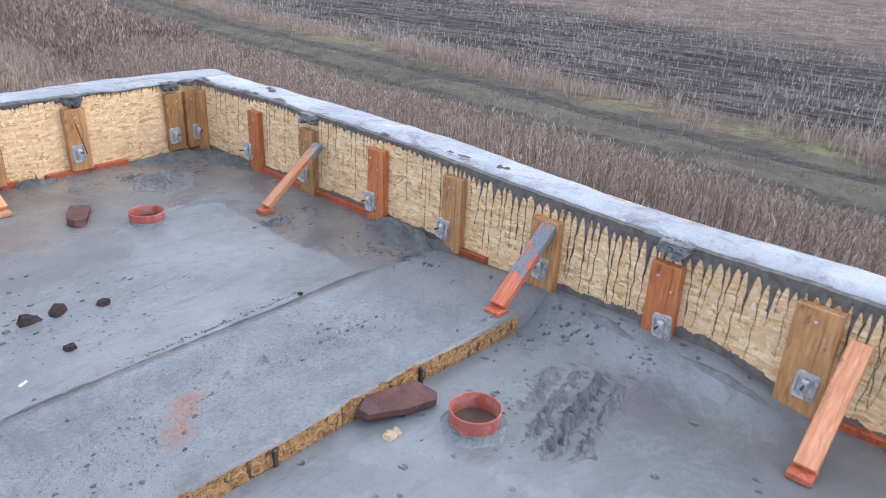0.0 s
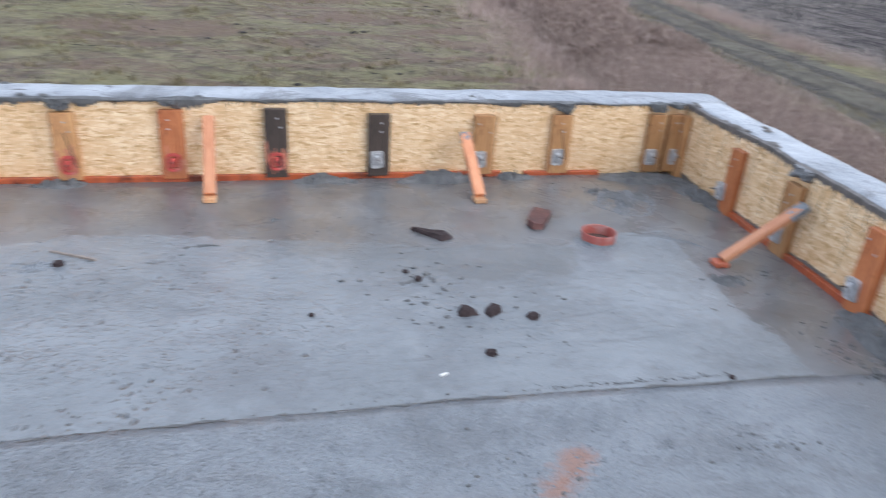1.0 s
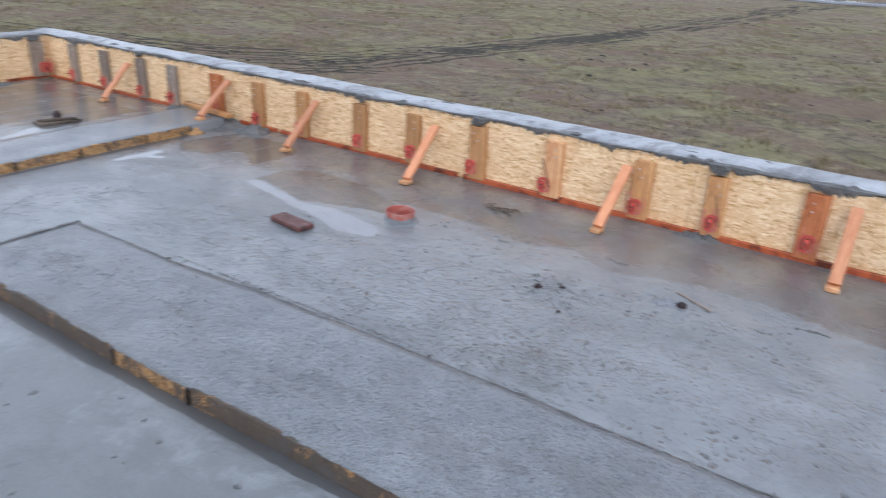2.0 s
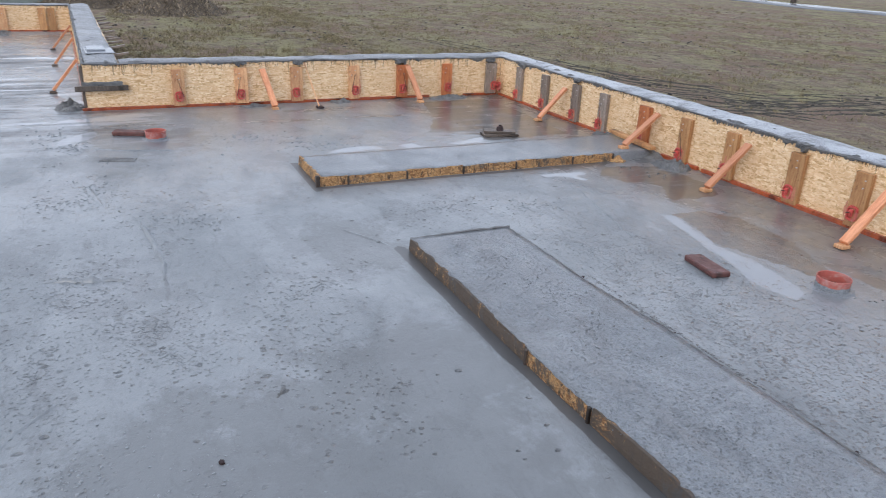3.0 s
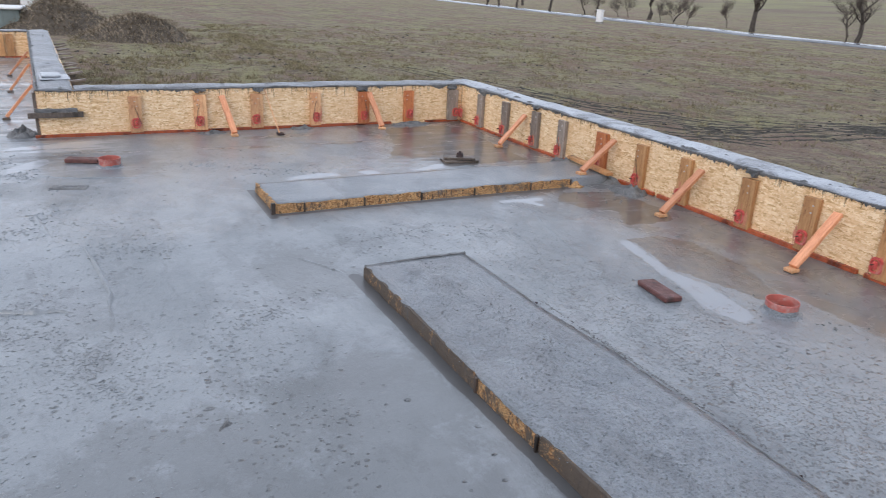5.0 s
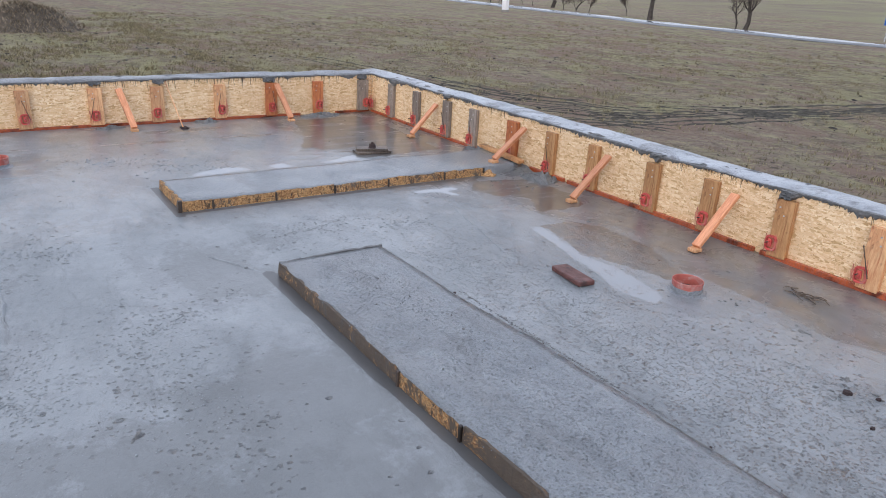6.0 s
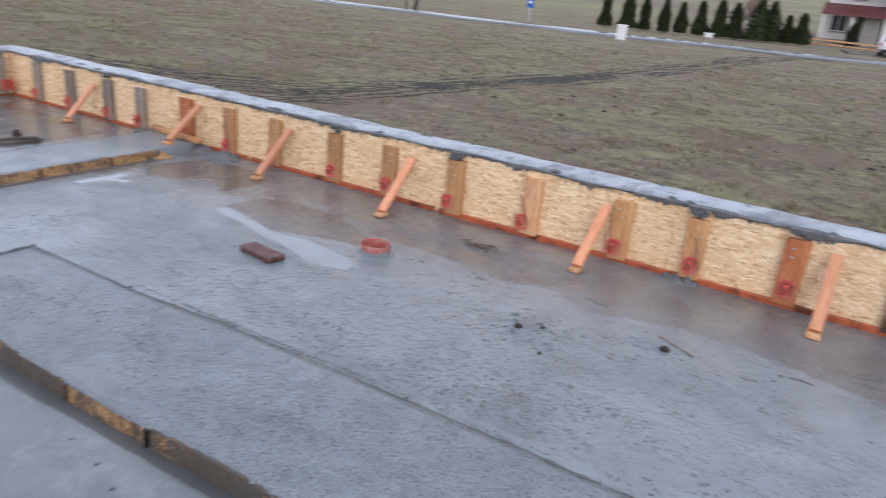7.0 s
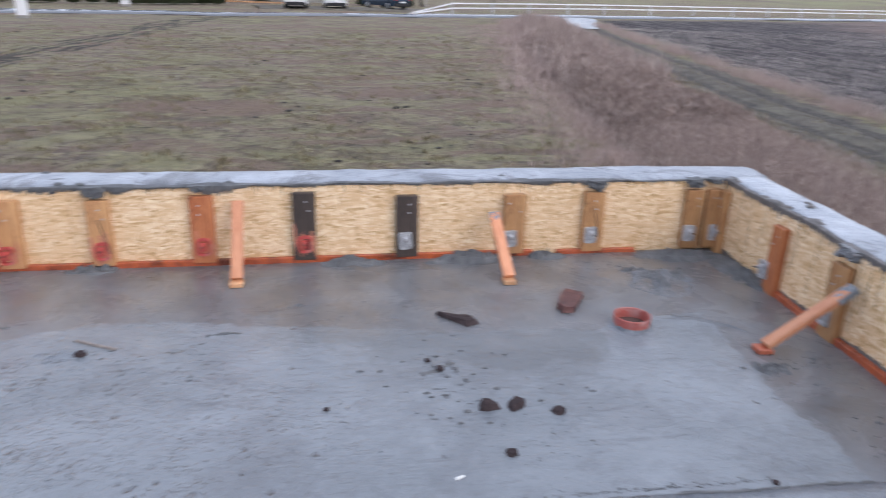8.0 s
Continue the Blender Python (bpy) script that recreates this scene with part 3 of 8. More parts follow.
def along_line(line, y, axis=1):
    """The other coordinate of a polyline at a given one."""
    other = 1 - axis
    pts = sorted(line, key=lambda p: p[axis])
    return float(np.interp(y, [p[axis] for p in pts], [p[other] for p in pts]))


def ground_z(x, y):
    z = GROUND_Z + 0.05 * fbm(x * 0.22, y * 0.22, 3.0) + 0.02 * fbm(x * 1.3, y * 1.3, 6.0)
    over = y - along_line(ROAD, x, 0)
    if over > 16:
        z += 0.032 * (over - 16) if over < 400 else 0.032 * 384
    if -0.3 < over < 5 or -4 < over <= -0.3:
        z -= 0.04
    dt = abs(abs(x - along_line(TRACK, y)) - 0.42)
    if dt < 0.3 and y < 43:
        z -= 0.05 * smoothstep(0.3, 0.05, dt)
    inside = (XB - 0.5 < x < 0.5 and YS - 0.5 < y < 0.5) or (XD - 0.5 < x <= XB and YS - 0.5 < y < YC + 0.5)
    return -0.6 if inside and (x < east_x(y) - 0.1 and y < -0.1) else z


RUTS = [
    ([(-19.0, 3.0), (-14.1, 3.9), (-12.6, 4.6), (-11.2, 5.8), (-10.4, 8.0), (-9.5, 14.0), (-8.7, 22.0), (-8.3, 30.0), (-6.8, 35.5)], 0.30),
    ([(-12.6, 3.0), (-10.6, 4.2), (-10.0, 6.5), (-8.95, 13.0), (-8.0, 22.0), (-7.4, 30.0), (-6.0, 35.5)], 0.30),
    ([(-14.6, 2.6), (-12.8, 3.4), (-11.0, 4.9), (-10.2, 7.2), (-9.2, 13.5)], 0.20),
]


def rut_mask(x, y):
    """Several thin tyre lines side by side along each rut."""
    best = 0.0
    for line, w in RUTS:
        for (x0, y0), (x1, y1) in zip(line, line[1:]):
            dx, dy = x1 - x0, y1 - y0
            ln = math.hypot(dx, dy)
            t = min(1.0, max(0.0, ((x - x0) * dx + (y - y0) * dy) / (ln * ln)))
            d = math.hypot(x - x0 - t * dx, y - y0 - t * dy)
            if d > 3 * w:
                continue
            s = ((x - x0) * dy - (y - y0) * dx) / ln + 0.10 * fbm(x * 0.8, y * 0.8, 4.0)
            far = smoothstep(8.0, 16.0, y)
            thin = 0.036 + 0.05 * far
            for k, off in enumerate((-0.9 * w, 0.15 * w, 1.0 * w)):
                press = 0.90 + 0.7 * fbm(x * 0.55 + 7 * k, y * 0.55, 2.0 + k)
                best = max(best, (1 - 0.3 * far) * press * smoothstep(thin * 2.2, thin * 0.5, abs(s - off)))
    return min(1.0, best)


def build_ground():
    def steps(near0, near1, d, far):
        mid = np.arange(near0, near1 + 1e-6, d)
        out = [d * 1.35 ** k for k in range(1, 40)]
        grow = np.cumsum(out)
        grow = grow[grow < far]
        return np.concatenate([(near0 - grow)[::-1], mid, near1 + grow])

    def finer(a, lo, hi, k):
        """The same steps with k times as many between lo and hi."""
        out = []
        for p, q in zip(a, a[1:]):
            out += list(np.linspace(p, q, k, endpoint=False)) if lo <= p < hi else [p]
        return np.array(out + [a[-1]])

    xs, ys = finer(steps(-24, 14, 0.25, 2600), -19.0, -6.5, 3), finer(steps(-12, 38, 0.25, 2600), 1.6, 15.0, 3)
    verts, faces, soil, fallow, far, reedbed, rut, track, wheel = [], [], [], [], [], [], [], [], []
    for y in ys:
        ty = along_line(TRACK, y)
        for x in xs:
            verts.append((x, y, ground_z(x, y)))
            d = x - ty + 0.35 * fbm(x * 0.5, y * 0.5, 9.0)
            over = y - along_line(ROAD, x, 0)
            field = smoothstep(1.3, 2.0, d) * (1 - smoothstep(-5, -3, over))
            soil.append(field)
            fallow.append(field * smoothstep(8.0, 11.0, d - 0.22 * y + 2.0 * fbm(x * 0.15, y * 0.15, 4.0)))
            reedbed.append(smoothstep(-0.5, 0.5, x - along_line(REED_EDGE, y)) * smoothstep(1.1, 1.7, ty - x) * smoothstep(44, 38, y))
            track.append(smoothstep(1.25, 0.55, abs(x - ty + 0.1)) if y < 43 else 0.0)
            wheel.append(max(0.85 * smoothstep(0.30, 0.06, abs(x - ty + 0.45)), smoothstep(0.32, 0.06, abs(x - ty - 0.40))) if y < 43 else 0.0)
            rut.append(rut_mask(x, y) if -20 < x < -5 and 1 < y < 37 else 0.0)
            far.append(smoothstep(24, 34, over + 4 * fbm(x * 0.03, y * 0.03, 1.0)))
    w = len(xs)
    for j in range(len(ys) - 1):
        for i in range(w - 1):
            a = j * w + i
            faces.append((a, a + 1, a + w + 1, a + w))
    ob = sheet("ground", verts, faces, GROUND, smooth=True)
    for name, values in (("soil", soil), ("fallow", fallow), ("far", far), ("reedbed", reedbed), ("rut", rut), ("track", track), ("wheel", wheel)):
        at = ob.data.attributes.new(name, "FLOAT", "POINT")
        at.data.foreach_set("value", values)
    tagged(ob, "olive-brown winter grass, bare soil and far fields", "ground", kind="structure")


def capsule(x, y, x0, y0, x1, y1, r):
    """1 in the middle of a rounded bar, 0.5 on its outline, falling to 0."""
    dx, dy = x1 - x0, y1 - y0
    t = min(1.0, max(0.0, ((x - x0) * dx + (y - y0) * dy) / (dx * dx + dy * dy + 1e-9)))
    d = math.hypot(x - x0 - t * dx, y - y0 - t * dy)
    return max(0.0, min(1.0, 1 - 0.5 * d / r))


def mud_mask(x, y):
    """Thin brown water along the north and east walls; 0.5 is its outline."""
    wob = 0.10 * fbm(x * 1.1, y * 1.1, 5.0)
    reach = np.interp(x, (-10.7, -9.6, -8.4, -7.4, -6.6, -5.2, -4.87, -4.5, -4.15, -3.9, -3.5, -3.15, -2.4, -1.77, -1.53, -1.16, -0.98, -0.4), (1.55, 1.4, 1.0, 0.75, 0.80, 0.74, 0.75, 0.80, 0.70, 0.84, 0.76, 0.78, 0.85, 1.0, 0.96, 1.03, 0.90, 0.92))
    north = 0.5 + 6.5 * (reach + y + 0.6 * wob)
    east = 0.5 + 6.5 * (0.54 - (east_x(y) - x) + wob) if y > -2.3 else 0.0
    between = 0.9 * capsule(x, y, -7.35, -0.9, -7.0, -0.3, 0.45)
    west = 0.28 * smoothstep(-9.8, -11.4, x) + 1.0 * fbm(x * 3.8, y * 0.6, 3.0) if x < -9.8 else 0.0
    return float(min(1.0, max(0.0, 0.85 * min(1.0, north), east, between, west)))


def patch(x, y, outline):
    """1 well inside an outline, 0.5 on it, falling to 0 outside."""
    inside, near = False, 9.0
    for (x0, y0), (x1, y1) in zip(outline, outline[1:] + outline[:1]):
        if (y0 > y) != (y1 > y) and x < x0 + (x1 - x0) * (y - y0) / (y1 - y0):
            inside = not inside
        dx, dy = x1 - x0, y1 - y0
        t = min(1.0, max(0.0, ((x - x0) * dx + (y - y0) * dy) / (dx * dx + dy * dy)))
        near = min(near, math.hypot(x - x0 - t * dx, y - y0 - t * dy))
    return min(1.0, max(0.0, 0.5 + (5.0 if inside else -5.0) * near))


# water outlines whose reflected sky is painted as a pale tone
SKY_PALE = [(-7.47, -1.36, -7.44, -1.04, 0.035), (-7.42, -1.18, -7.30, -1.12, 0.03)]
SKY_PALE_POOLS = [
    [(-6.43, -1.10), (-6.37, -1.01), (-6.2, -1.055), (-5.85, -1.15), (-5.62, -1.09), (-5.2, -1.165), (-5.12, -1.27), (-5.25, -1.335), (-5.44, -1.34), (-5.6, -1.27), (-5.84, -1.235), (-6.1, -1.16)],
    [(-8.59, -2.82), (-8.70, -2.66), (-8.74, -2.34), (-8.60, -2.30), (-8.57, -2.6)],
    [(-8.66, -2.13), (-8.72, -2.0), (-8.58, -1.93), (-8.56, -2.10)],
    [(-8.61, -1.74), (-8.67, -1.5), (-8.77, -1.27), (-8.62, -1.25), (-8.57, -1.6)],
    [(-9.35, -4.86), (-9.62, -4.80), (-9.84, -4.56), (-9.66, -4.54), (-9.5, -4.66)]]
BROWN_POOL = [(-6.42, -1.0), (-6.40, -0.76), (-6.2, -0.60), (-5.75, -0.62), (-5.3, -0.80), (-5.36, -0.95), (-5.54, -0.99), (-5.86, -1.12), (-6.2, -1.03)]
MIRROR_POOLS = [
    [(-7.58, -0.74), (-7.43, -0.27), (-6.81, -0.24), (-6.63, -0.4), (-6.67, -0.78), (-7.0, -0.62), (-7.13, -0.84), (-7.36, -0.92)],
    [(-8.62, -1.25), (-8.82, -2.05), (-9.1, -1.65), (-9.7, -1.35), (-10.45, -1.15), (-10.5, -0.35), (-9.6, -0.28), (-8.7, -0.35)]]
# standing water along the strips, darkened by colour for the boards it reflects
POOL_REFLECT = [(-6.60, -2.915, -5.3, -2.905, 0.042), (-5.3, -2.905, -4.1, -2.875, 0.036), (-4.1, -2.875, -2.4, -2.85, 0.03), (-6.60, -2.22, -6.60, -2.9, 0.02), (-7.67, -3.13, -7.66, -0.6, 0.025), (-8.34, -3.14, -7.62, -3.14, 0.03)]
PITS = [(-5.6, -1.85, -3.2, -1.95, 0.30), (-1.0, -3.25, -0.55, -3.42, 0.20), (-6.25, -4.40, -5.55, -4.22, 0.30), (-6.9, -4.7, -6.0, -4.9, 0.35), (-5.9, -4.9, -4.6, -4.8, 0.4), (-8.15, -4.6, -7.75, -4.8, 0.22), (-6.3, -3.55, -6.45, -3.2, 0.16), (-7.7, -4.5, -7.6, -4.0, 0.25), (-7.3, -4.3, -6.9, -4.1, 0.2), (-6.4, -3.6, -5.0, -3.7, 0.35), (-7.0, -2.6, -6.9, -1.9, 0.3),
        (-4.1, -1.3, -3.0, -1.1, 0.3), (-5.4, -1.35, -4.4, -1.2, 0.3), (-9.3, -3.4, -8.9, -2.6, 0.3)]

DAMP_PATCH = [(-3.95, -1.80), (-3.70, -1.76), (-3.53, -2.06), (-3.70, -2.12), (-3.92, -2.11)]
DAMP = [(-5.0, -4.45, -4.85, -3.95, 0.35), (-5.3, -4.2, -5.2, -3.85, 0.25), (-5.4, -3.35, -3.4, -3.4, 0.42), (-4.2, -3.9, -3.2, -4.1, 0.4), (-6.9, -3.2, -6.6, -3.1, 0.25), (-9.4, -3.9, -8.7, -4.6, 0.3), (-0.9, -3.9, -0.8, -4.6, 0.5), (-2.4, -0.9, -1.4, -1.0, 0.25)]


def build_floor():
    d = 0.04
    xs, ys = np.arange(XD - 0.06, 0.1, d), np.arange(YS, 0.001, d)
    verts, faces, mud, index, sky_pale, pool_reflect, pits, damp, mirror, gritty, streak, brown, glint = [], [], [], {}, [], [], [], [], [], [], [], [], []

    def point(i, j):
        if (i, j) not in index:
            x, y = float(xs[i]), float(ys[j])
            index[i, j] = len(verts)
            verts.append((x, y, floor_z(x, y)))
            mud.append(mud_mask(x, y))
            sky_pale.append(max(max(capsule(x, y, *c) for c in SKY_PALE), max(patch(x, y, p) for p in SKY_PALE_POOLS)))
            glint.append(max(max(capsule(x, y, *c) for c in SKY_PALE), max(patch(x, y, p) for p in SKY_PALE_POOLS[1:])))
            brown.append(patch(x, y, BROWN_POOL))
            mirror.append(max(patch(x, y, p) for p in MIRROR_POOLS))
            gritty.append(min(1.0, 0.75 * capsule(x, y, -6.2, -1.75, -4.2, -1.8, 0.45) * (y > STRIP_N) + 0.6 * capsule(x, y, -4.0, -1.6, -2.6, -1.6, 0.4) * (y > STRIP_N) + 0.25 * capsule(x, y, -7.2, -2.2, -7.0, -1.6, 0.4)))
            streak.append(smoothstep(-8.6, -10.4, x) * smoothstep(-3.6, -4.4, y))
            pool_reflect.append(max(capsule(x, y, *c) for c in POOL_REFLECT))
            pits.append(max(capsule(x, y, *c) for c in PITS))
            damp.append(max(max(capsule(x, y, *c) for c in DAMP), 0.42 * smoothstep(0.35, 0.65, patch(x, y, DAMP_PATCH))))
        return index[i, j]

    for j in range(len(ys) - 1):
        for i in range(len(xs) - 1):
            x, y = xs[i], ys[j]
            if (x < XB - 0.05 and y > YC - 0.01 + 0.038 * (x - XB)) or x > east_x(y) + 0.02:
                continue
            faces.append((point(i, j), point(i + 1, j), point(i + 1, j + 1), point(i, j + 1)))
    # sides down into the ground
    count = {}
    for f in faces:
        for a, b in zip(f, f[1:] + f[:1]):
            count[min(a, b), max(a, b)] = (a, b) if (min(a, b), max(a, b)) not in count else None
    low = {}
    for e in [e for e in count.values() if e]:
        for k in e:
            if k not in low:
                low[k] = len(verts)
                verts.append((verts[k][0], verts[k][1], -0.5))
                for values in (mud, sky_pale, pool_reflect, pits, damp, mirror, gritty, streak, brown, glint):
                    values.append(0)
        faces.append((e[1], e[0], low[e[0]], low[e[1]]))
    ob = sheet("floor", verts, faces, FLOOR, smooth=True)
    for name, values in (("mud", mud), ("sky_pale", sky_pale), ("pool_reflect", pool_reflect), ("pits", pits), ("damp", damp), ("mirror", mirror), ("gritty", gritty), ("streak", streak), ("brown", brown), ("glint", glint)):
        at = ob.data.attributes.new(name, "FLOAT", "POINT")
        at.data.foreach_set("value", values)
    tagged(ob, "wet grey concrete slab with muddy puddles", "floor", kind="structure")


build_ground()
build_floor()


# ---- structure: formwork walls ----
def sunk(side, u):
    """How far the east wall's top drops towards its south end."""
    return 0.065 * smoothstep(1.5, 3.4, ELEN * ESTRETCH - u) if side == "east" else 0.0


def wall_top(u, n):
    return WALL_H + 0.012 * fbm(u * 1.1, n * 4, 11.0) + 0.006 * fbm(u * 5, n * 9, 2.0)


def concrete_core(name, root, u0, u1, top, side):
    """The poured concrete between the boards, with an uneven floated top."""
    n0, n1, rows = -THICK[side] + OSB_T, -OSB_T, 9
    cols = int((u1 - u0) / 0.05)
    verts, faces = [], []
    for i in range(cols + 1):
        u = u0 + (u1 - u0) * i / cols
        ring, fall = [], sunk(side, u)
        for k in range(rows):
            n = n0 - 0.008 + (n1 - n0 + 0.014) * k / (rows - 1)
            edge = 0.02 * (abs(2 * k / (rows - 1) - 1) ** 4)
            wave = 0.004 * max(-1.0, min(1.0, fbm(u * 6, k, 6.0))) if k in (0, rows - 1) else 0
            ring.append((u, n + wave, wall_top(u + root.location.x * 0.7, n) + 0.014 - edge - fall))
        verts += [(u, n0, -0.5), (u, n0, WALL_H - 0.05 - fall)]
        verts += ring
        verts += [(u, n1 - 0.001, WALL_H - 0.05 - fall), (u, n1 - 0.001, -0.5)]
    w = rows + 4
    for i in range(cols):
        for k in range(w - 1):
            a = i * w + k
            faces.append((a, a + w, a + w + 1, a + 1))
        faces.append((i * w + w - 1, i * w + w + w - 1, i * w + w, i * w))
    faces.append(tuple(range(w)))
    faces.append(tuple(range(cols * w + w - 1, cols * w - 1, -1)))
    return sheet(name, verts, faces, top, root, True)


def dabs(verts, faces, u0, u1, count, rnd, reach=0.24):
    """Ragged dabs of mortar left on the wall's top, more of them near the inner edge."""
    for _ in range(count):
        u = rnd.uniform(u0, u1)
        n = -0.02 - reach * rnd.random() ** 1.6
        rx, ry, hh, a = rnd.uniform(0.015, 0.05) + 0.07 * rnd.random() ** 4, rnd.uniform(0.010, 0.035), rnd.uniform(0.003, 0.012), len(verts)
        z = wall_top(u, n) + 0.012
        verts.append((u, n, z + hh))
        for r in (0.6, 1.0):
            for k in range(9):
                q = 2 * math.pi * k / 9
                s = r * rnd.uniform(0.7, 1.2)
                verts.append((u + rx * s * math.cos(q), n + ry * s * math.sin(q), z + hh * 0.8 * (1 - r) * rnd.uniform(0.8, 2.2) - 0.004 * r))
        for k in range(9):
            j = (k + 1) % 9
            faces += [(a, a + 1 + k, a + 1 + j), (a + 1 + k, a + 10 + k, a + 10 + j, a + 1 + j)]


def slurry_band(root, u0, u1, rnd):
    """Grey slurry smeared over the inner top edge, running down the board in wedges that end in thin wavy brown threads; splashed mud along the foot."""
    marks, u = [], u0
    while u < u1:
        away = smoothstep(1.9, 2.7, u1 - u)
        u += rnd.uniform(0.022, 0.048)
        marks.append((u, (rnd.uniform(0.03, 0.08) + 0.10 * rnd.random() ** 3) * (0.35 + 0.65 * away), rnd.uniform(0.5, 1.0)))
    seed, step = rnd.random() * 50, 0.003
    cols = int((u1 - u0) / step)
    verts, faces, k = [], [], 0
    for i in range(cols + 1):
        u = u0 + step * i
        while k < len(marks) - 1 and marks[k][0] < u:
            k += 1
        a, b = marks[max(0, k - 1)], marks[k]
        mid = (a[0] + b[0]) / 2
        half = max(0.004, (b[0] - a[0]) / 2)
        mark = a if u < mid else b
        near = min(1.0, abs(u - mark[0]) / half)
        top = wall_top(u, 0) - sunk("east", u)
        peak = (0.55 + 0.45 * smoothstep(1.9, 2.7, u1 - u)) * (0.014 + 0.018 * (0.5 + 0.5 * math.sin(mid * 977.0)) + 0.018 * max(0.0, fbm(u * 1.7, seed, 1.0) + 0.2))
        low = top - peak - mark[1] * mark[2] * (1 - near) ** 1.5 - rnd.uniform(0.0, 0.004)
        t = 0.0022 + 0.0015 * rnd.random() + 0.004 * max(0.0, fbm(u * 8, seed, 3.0))
        verts += [(u, -0.012, top + 0.012), (u, 0.003 + t, top + 0.006 + 0.003 * fbm(u * 14, seed, 5.0)), (u, 0.002 + t, top - 0.5 * peak), (u, 0.0012, low)]
        if i:
            q = (i - 1) * 4
            faces += [(q + c, q + c + 1, q + c + 5, q + c + 4) for c in range(3)]
    dabs(verts, faces, u1 - 2.6, u1, 9, rnd, 0.05)
    dabs(verts, faces, u1 - 0.9, u1, 7, rnd, 0.20)
    tagged(sheet("slurry_band", verts, faces, BAND, root), "grey slurry smeared down from the board's top edge", kind="stuff")
    runs, run_faces = [], []
    for u, wedge, share in marks:
        away = smoothstep(1.9, 2.7, u1 - u)
        if rnd.random() > 0.35 + 0.65 * away:
            continue
        z0 = wall_top(u, 0) - sunk("east", u) - 0.03 - 0.45 * wedge * share
        reach = z0
        length = reach * (rnd.uniform(0.75, 1.0) if rnd.random() < 0.15 + 0.55 * away else rnd.uniform(0.15, 0.7))
        segs = max(4, int(length / 0.012))
        lean, ph, body, a = rnd.gauss(0.05, 0.045), rnd.random() * 6, rnd.uniform(0.0010, 0.0024) * (0.6 + 0.4 * away), len(runs)
        fat = rnd.random()
        for k in range(segs + 1):
            s = k / segs
            drop = length * s
            uu = u + lean * drop + 0.0022 * math.sin(drop * 60 + ph) * min(1.0, 6 * s) + rnd.gauss(0, 0.0007)
            ww = body * rnd.uniform(0.45, 1.4) * (1 - 0.45 * s) + 0.004 * share * max(0.0, 1 - drop / (0.7 * wedge))
            if 0.3 < s < 0.8 and fat < 0.35:
                ww += 0.0022 * max(0.0, math.sin(drop * 42 + 2 * ph))
            z = z0 - drop
            runs += [(uu - ww, 0.0013, z), (uu, 0.0030, z), (uu + ww, 0.0013, z)]
            if k:
                b = a + 3 * (k - 1)
                run_faces += [(b, b + 1, b + 4, b + 3), (b + 1, b + 2, b + 5, b + 4)]
    tagged(sheet("slurry_runs", runs, run_faces, RUN, root), "thin brown runs of dried slurry", kind="stuff")
    verts, faces = [], []
    for i in range(int((u1 - u0) / 0.006) + 1):
        u = u0 + 0.006 * i
        foot = floor_z(east_x((u - u1) / ESTRETCH) - 0.03, (u - u1) / ESTRETCH)
        h = foot + 0.030 + 0.030 * fbm(u * 2.4, seed, 9.0) + 0.014 * fbm(u * 17, seed, 7.0) + rnd.uniform(0, 0.010)
        verts += [(u, 0.0045, foot - 0.03), (u, 0.0030, (foot + h) / 2), (u, 0.0012, h)]
        if i:
            q = (i - 1) * 3
            faces += [(q, q + 1, q + 4, q + 3), (q + 1, q + 2, q + 5, q + 4)]
    tagged(sheet("mud_splash", verts, faces, BAND, root), "mud splashed up the foot of the board", kind="stuff")


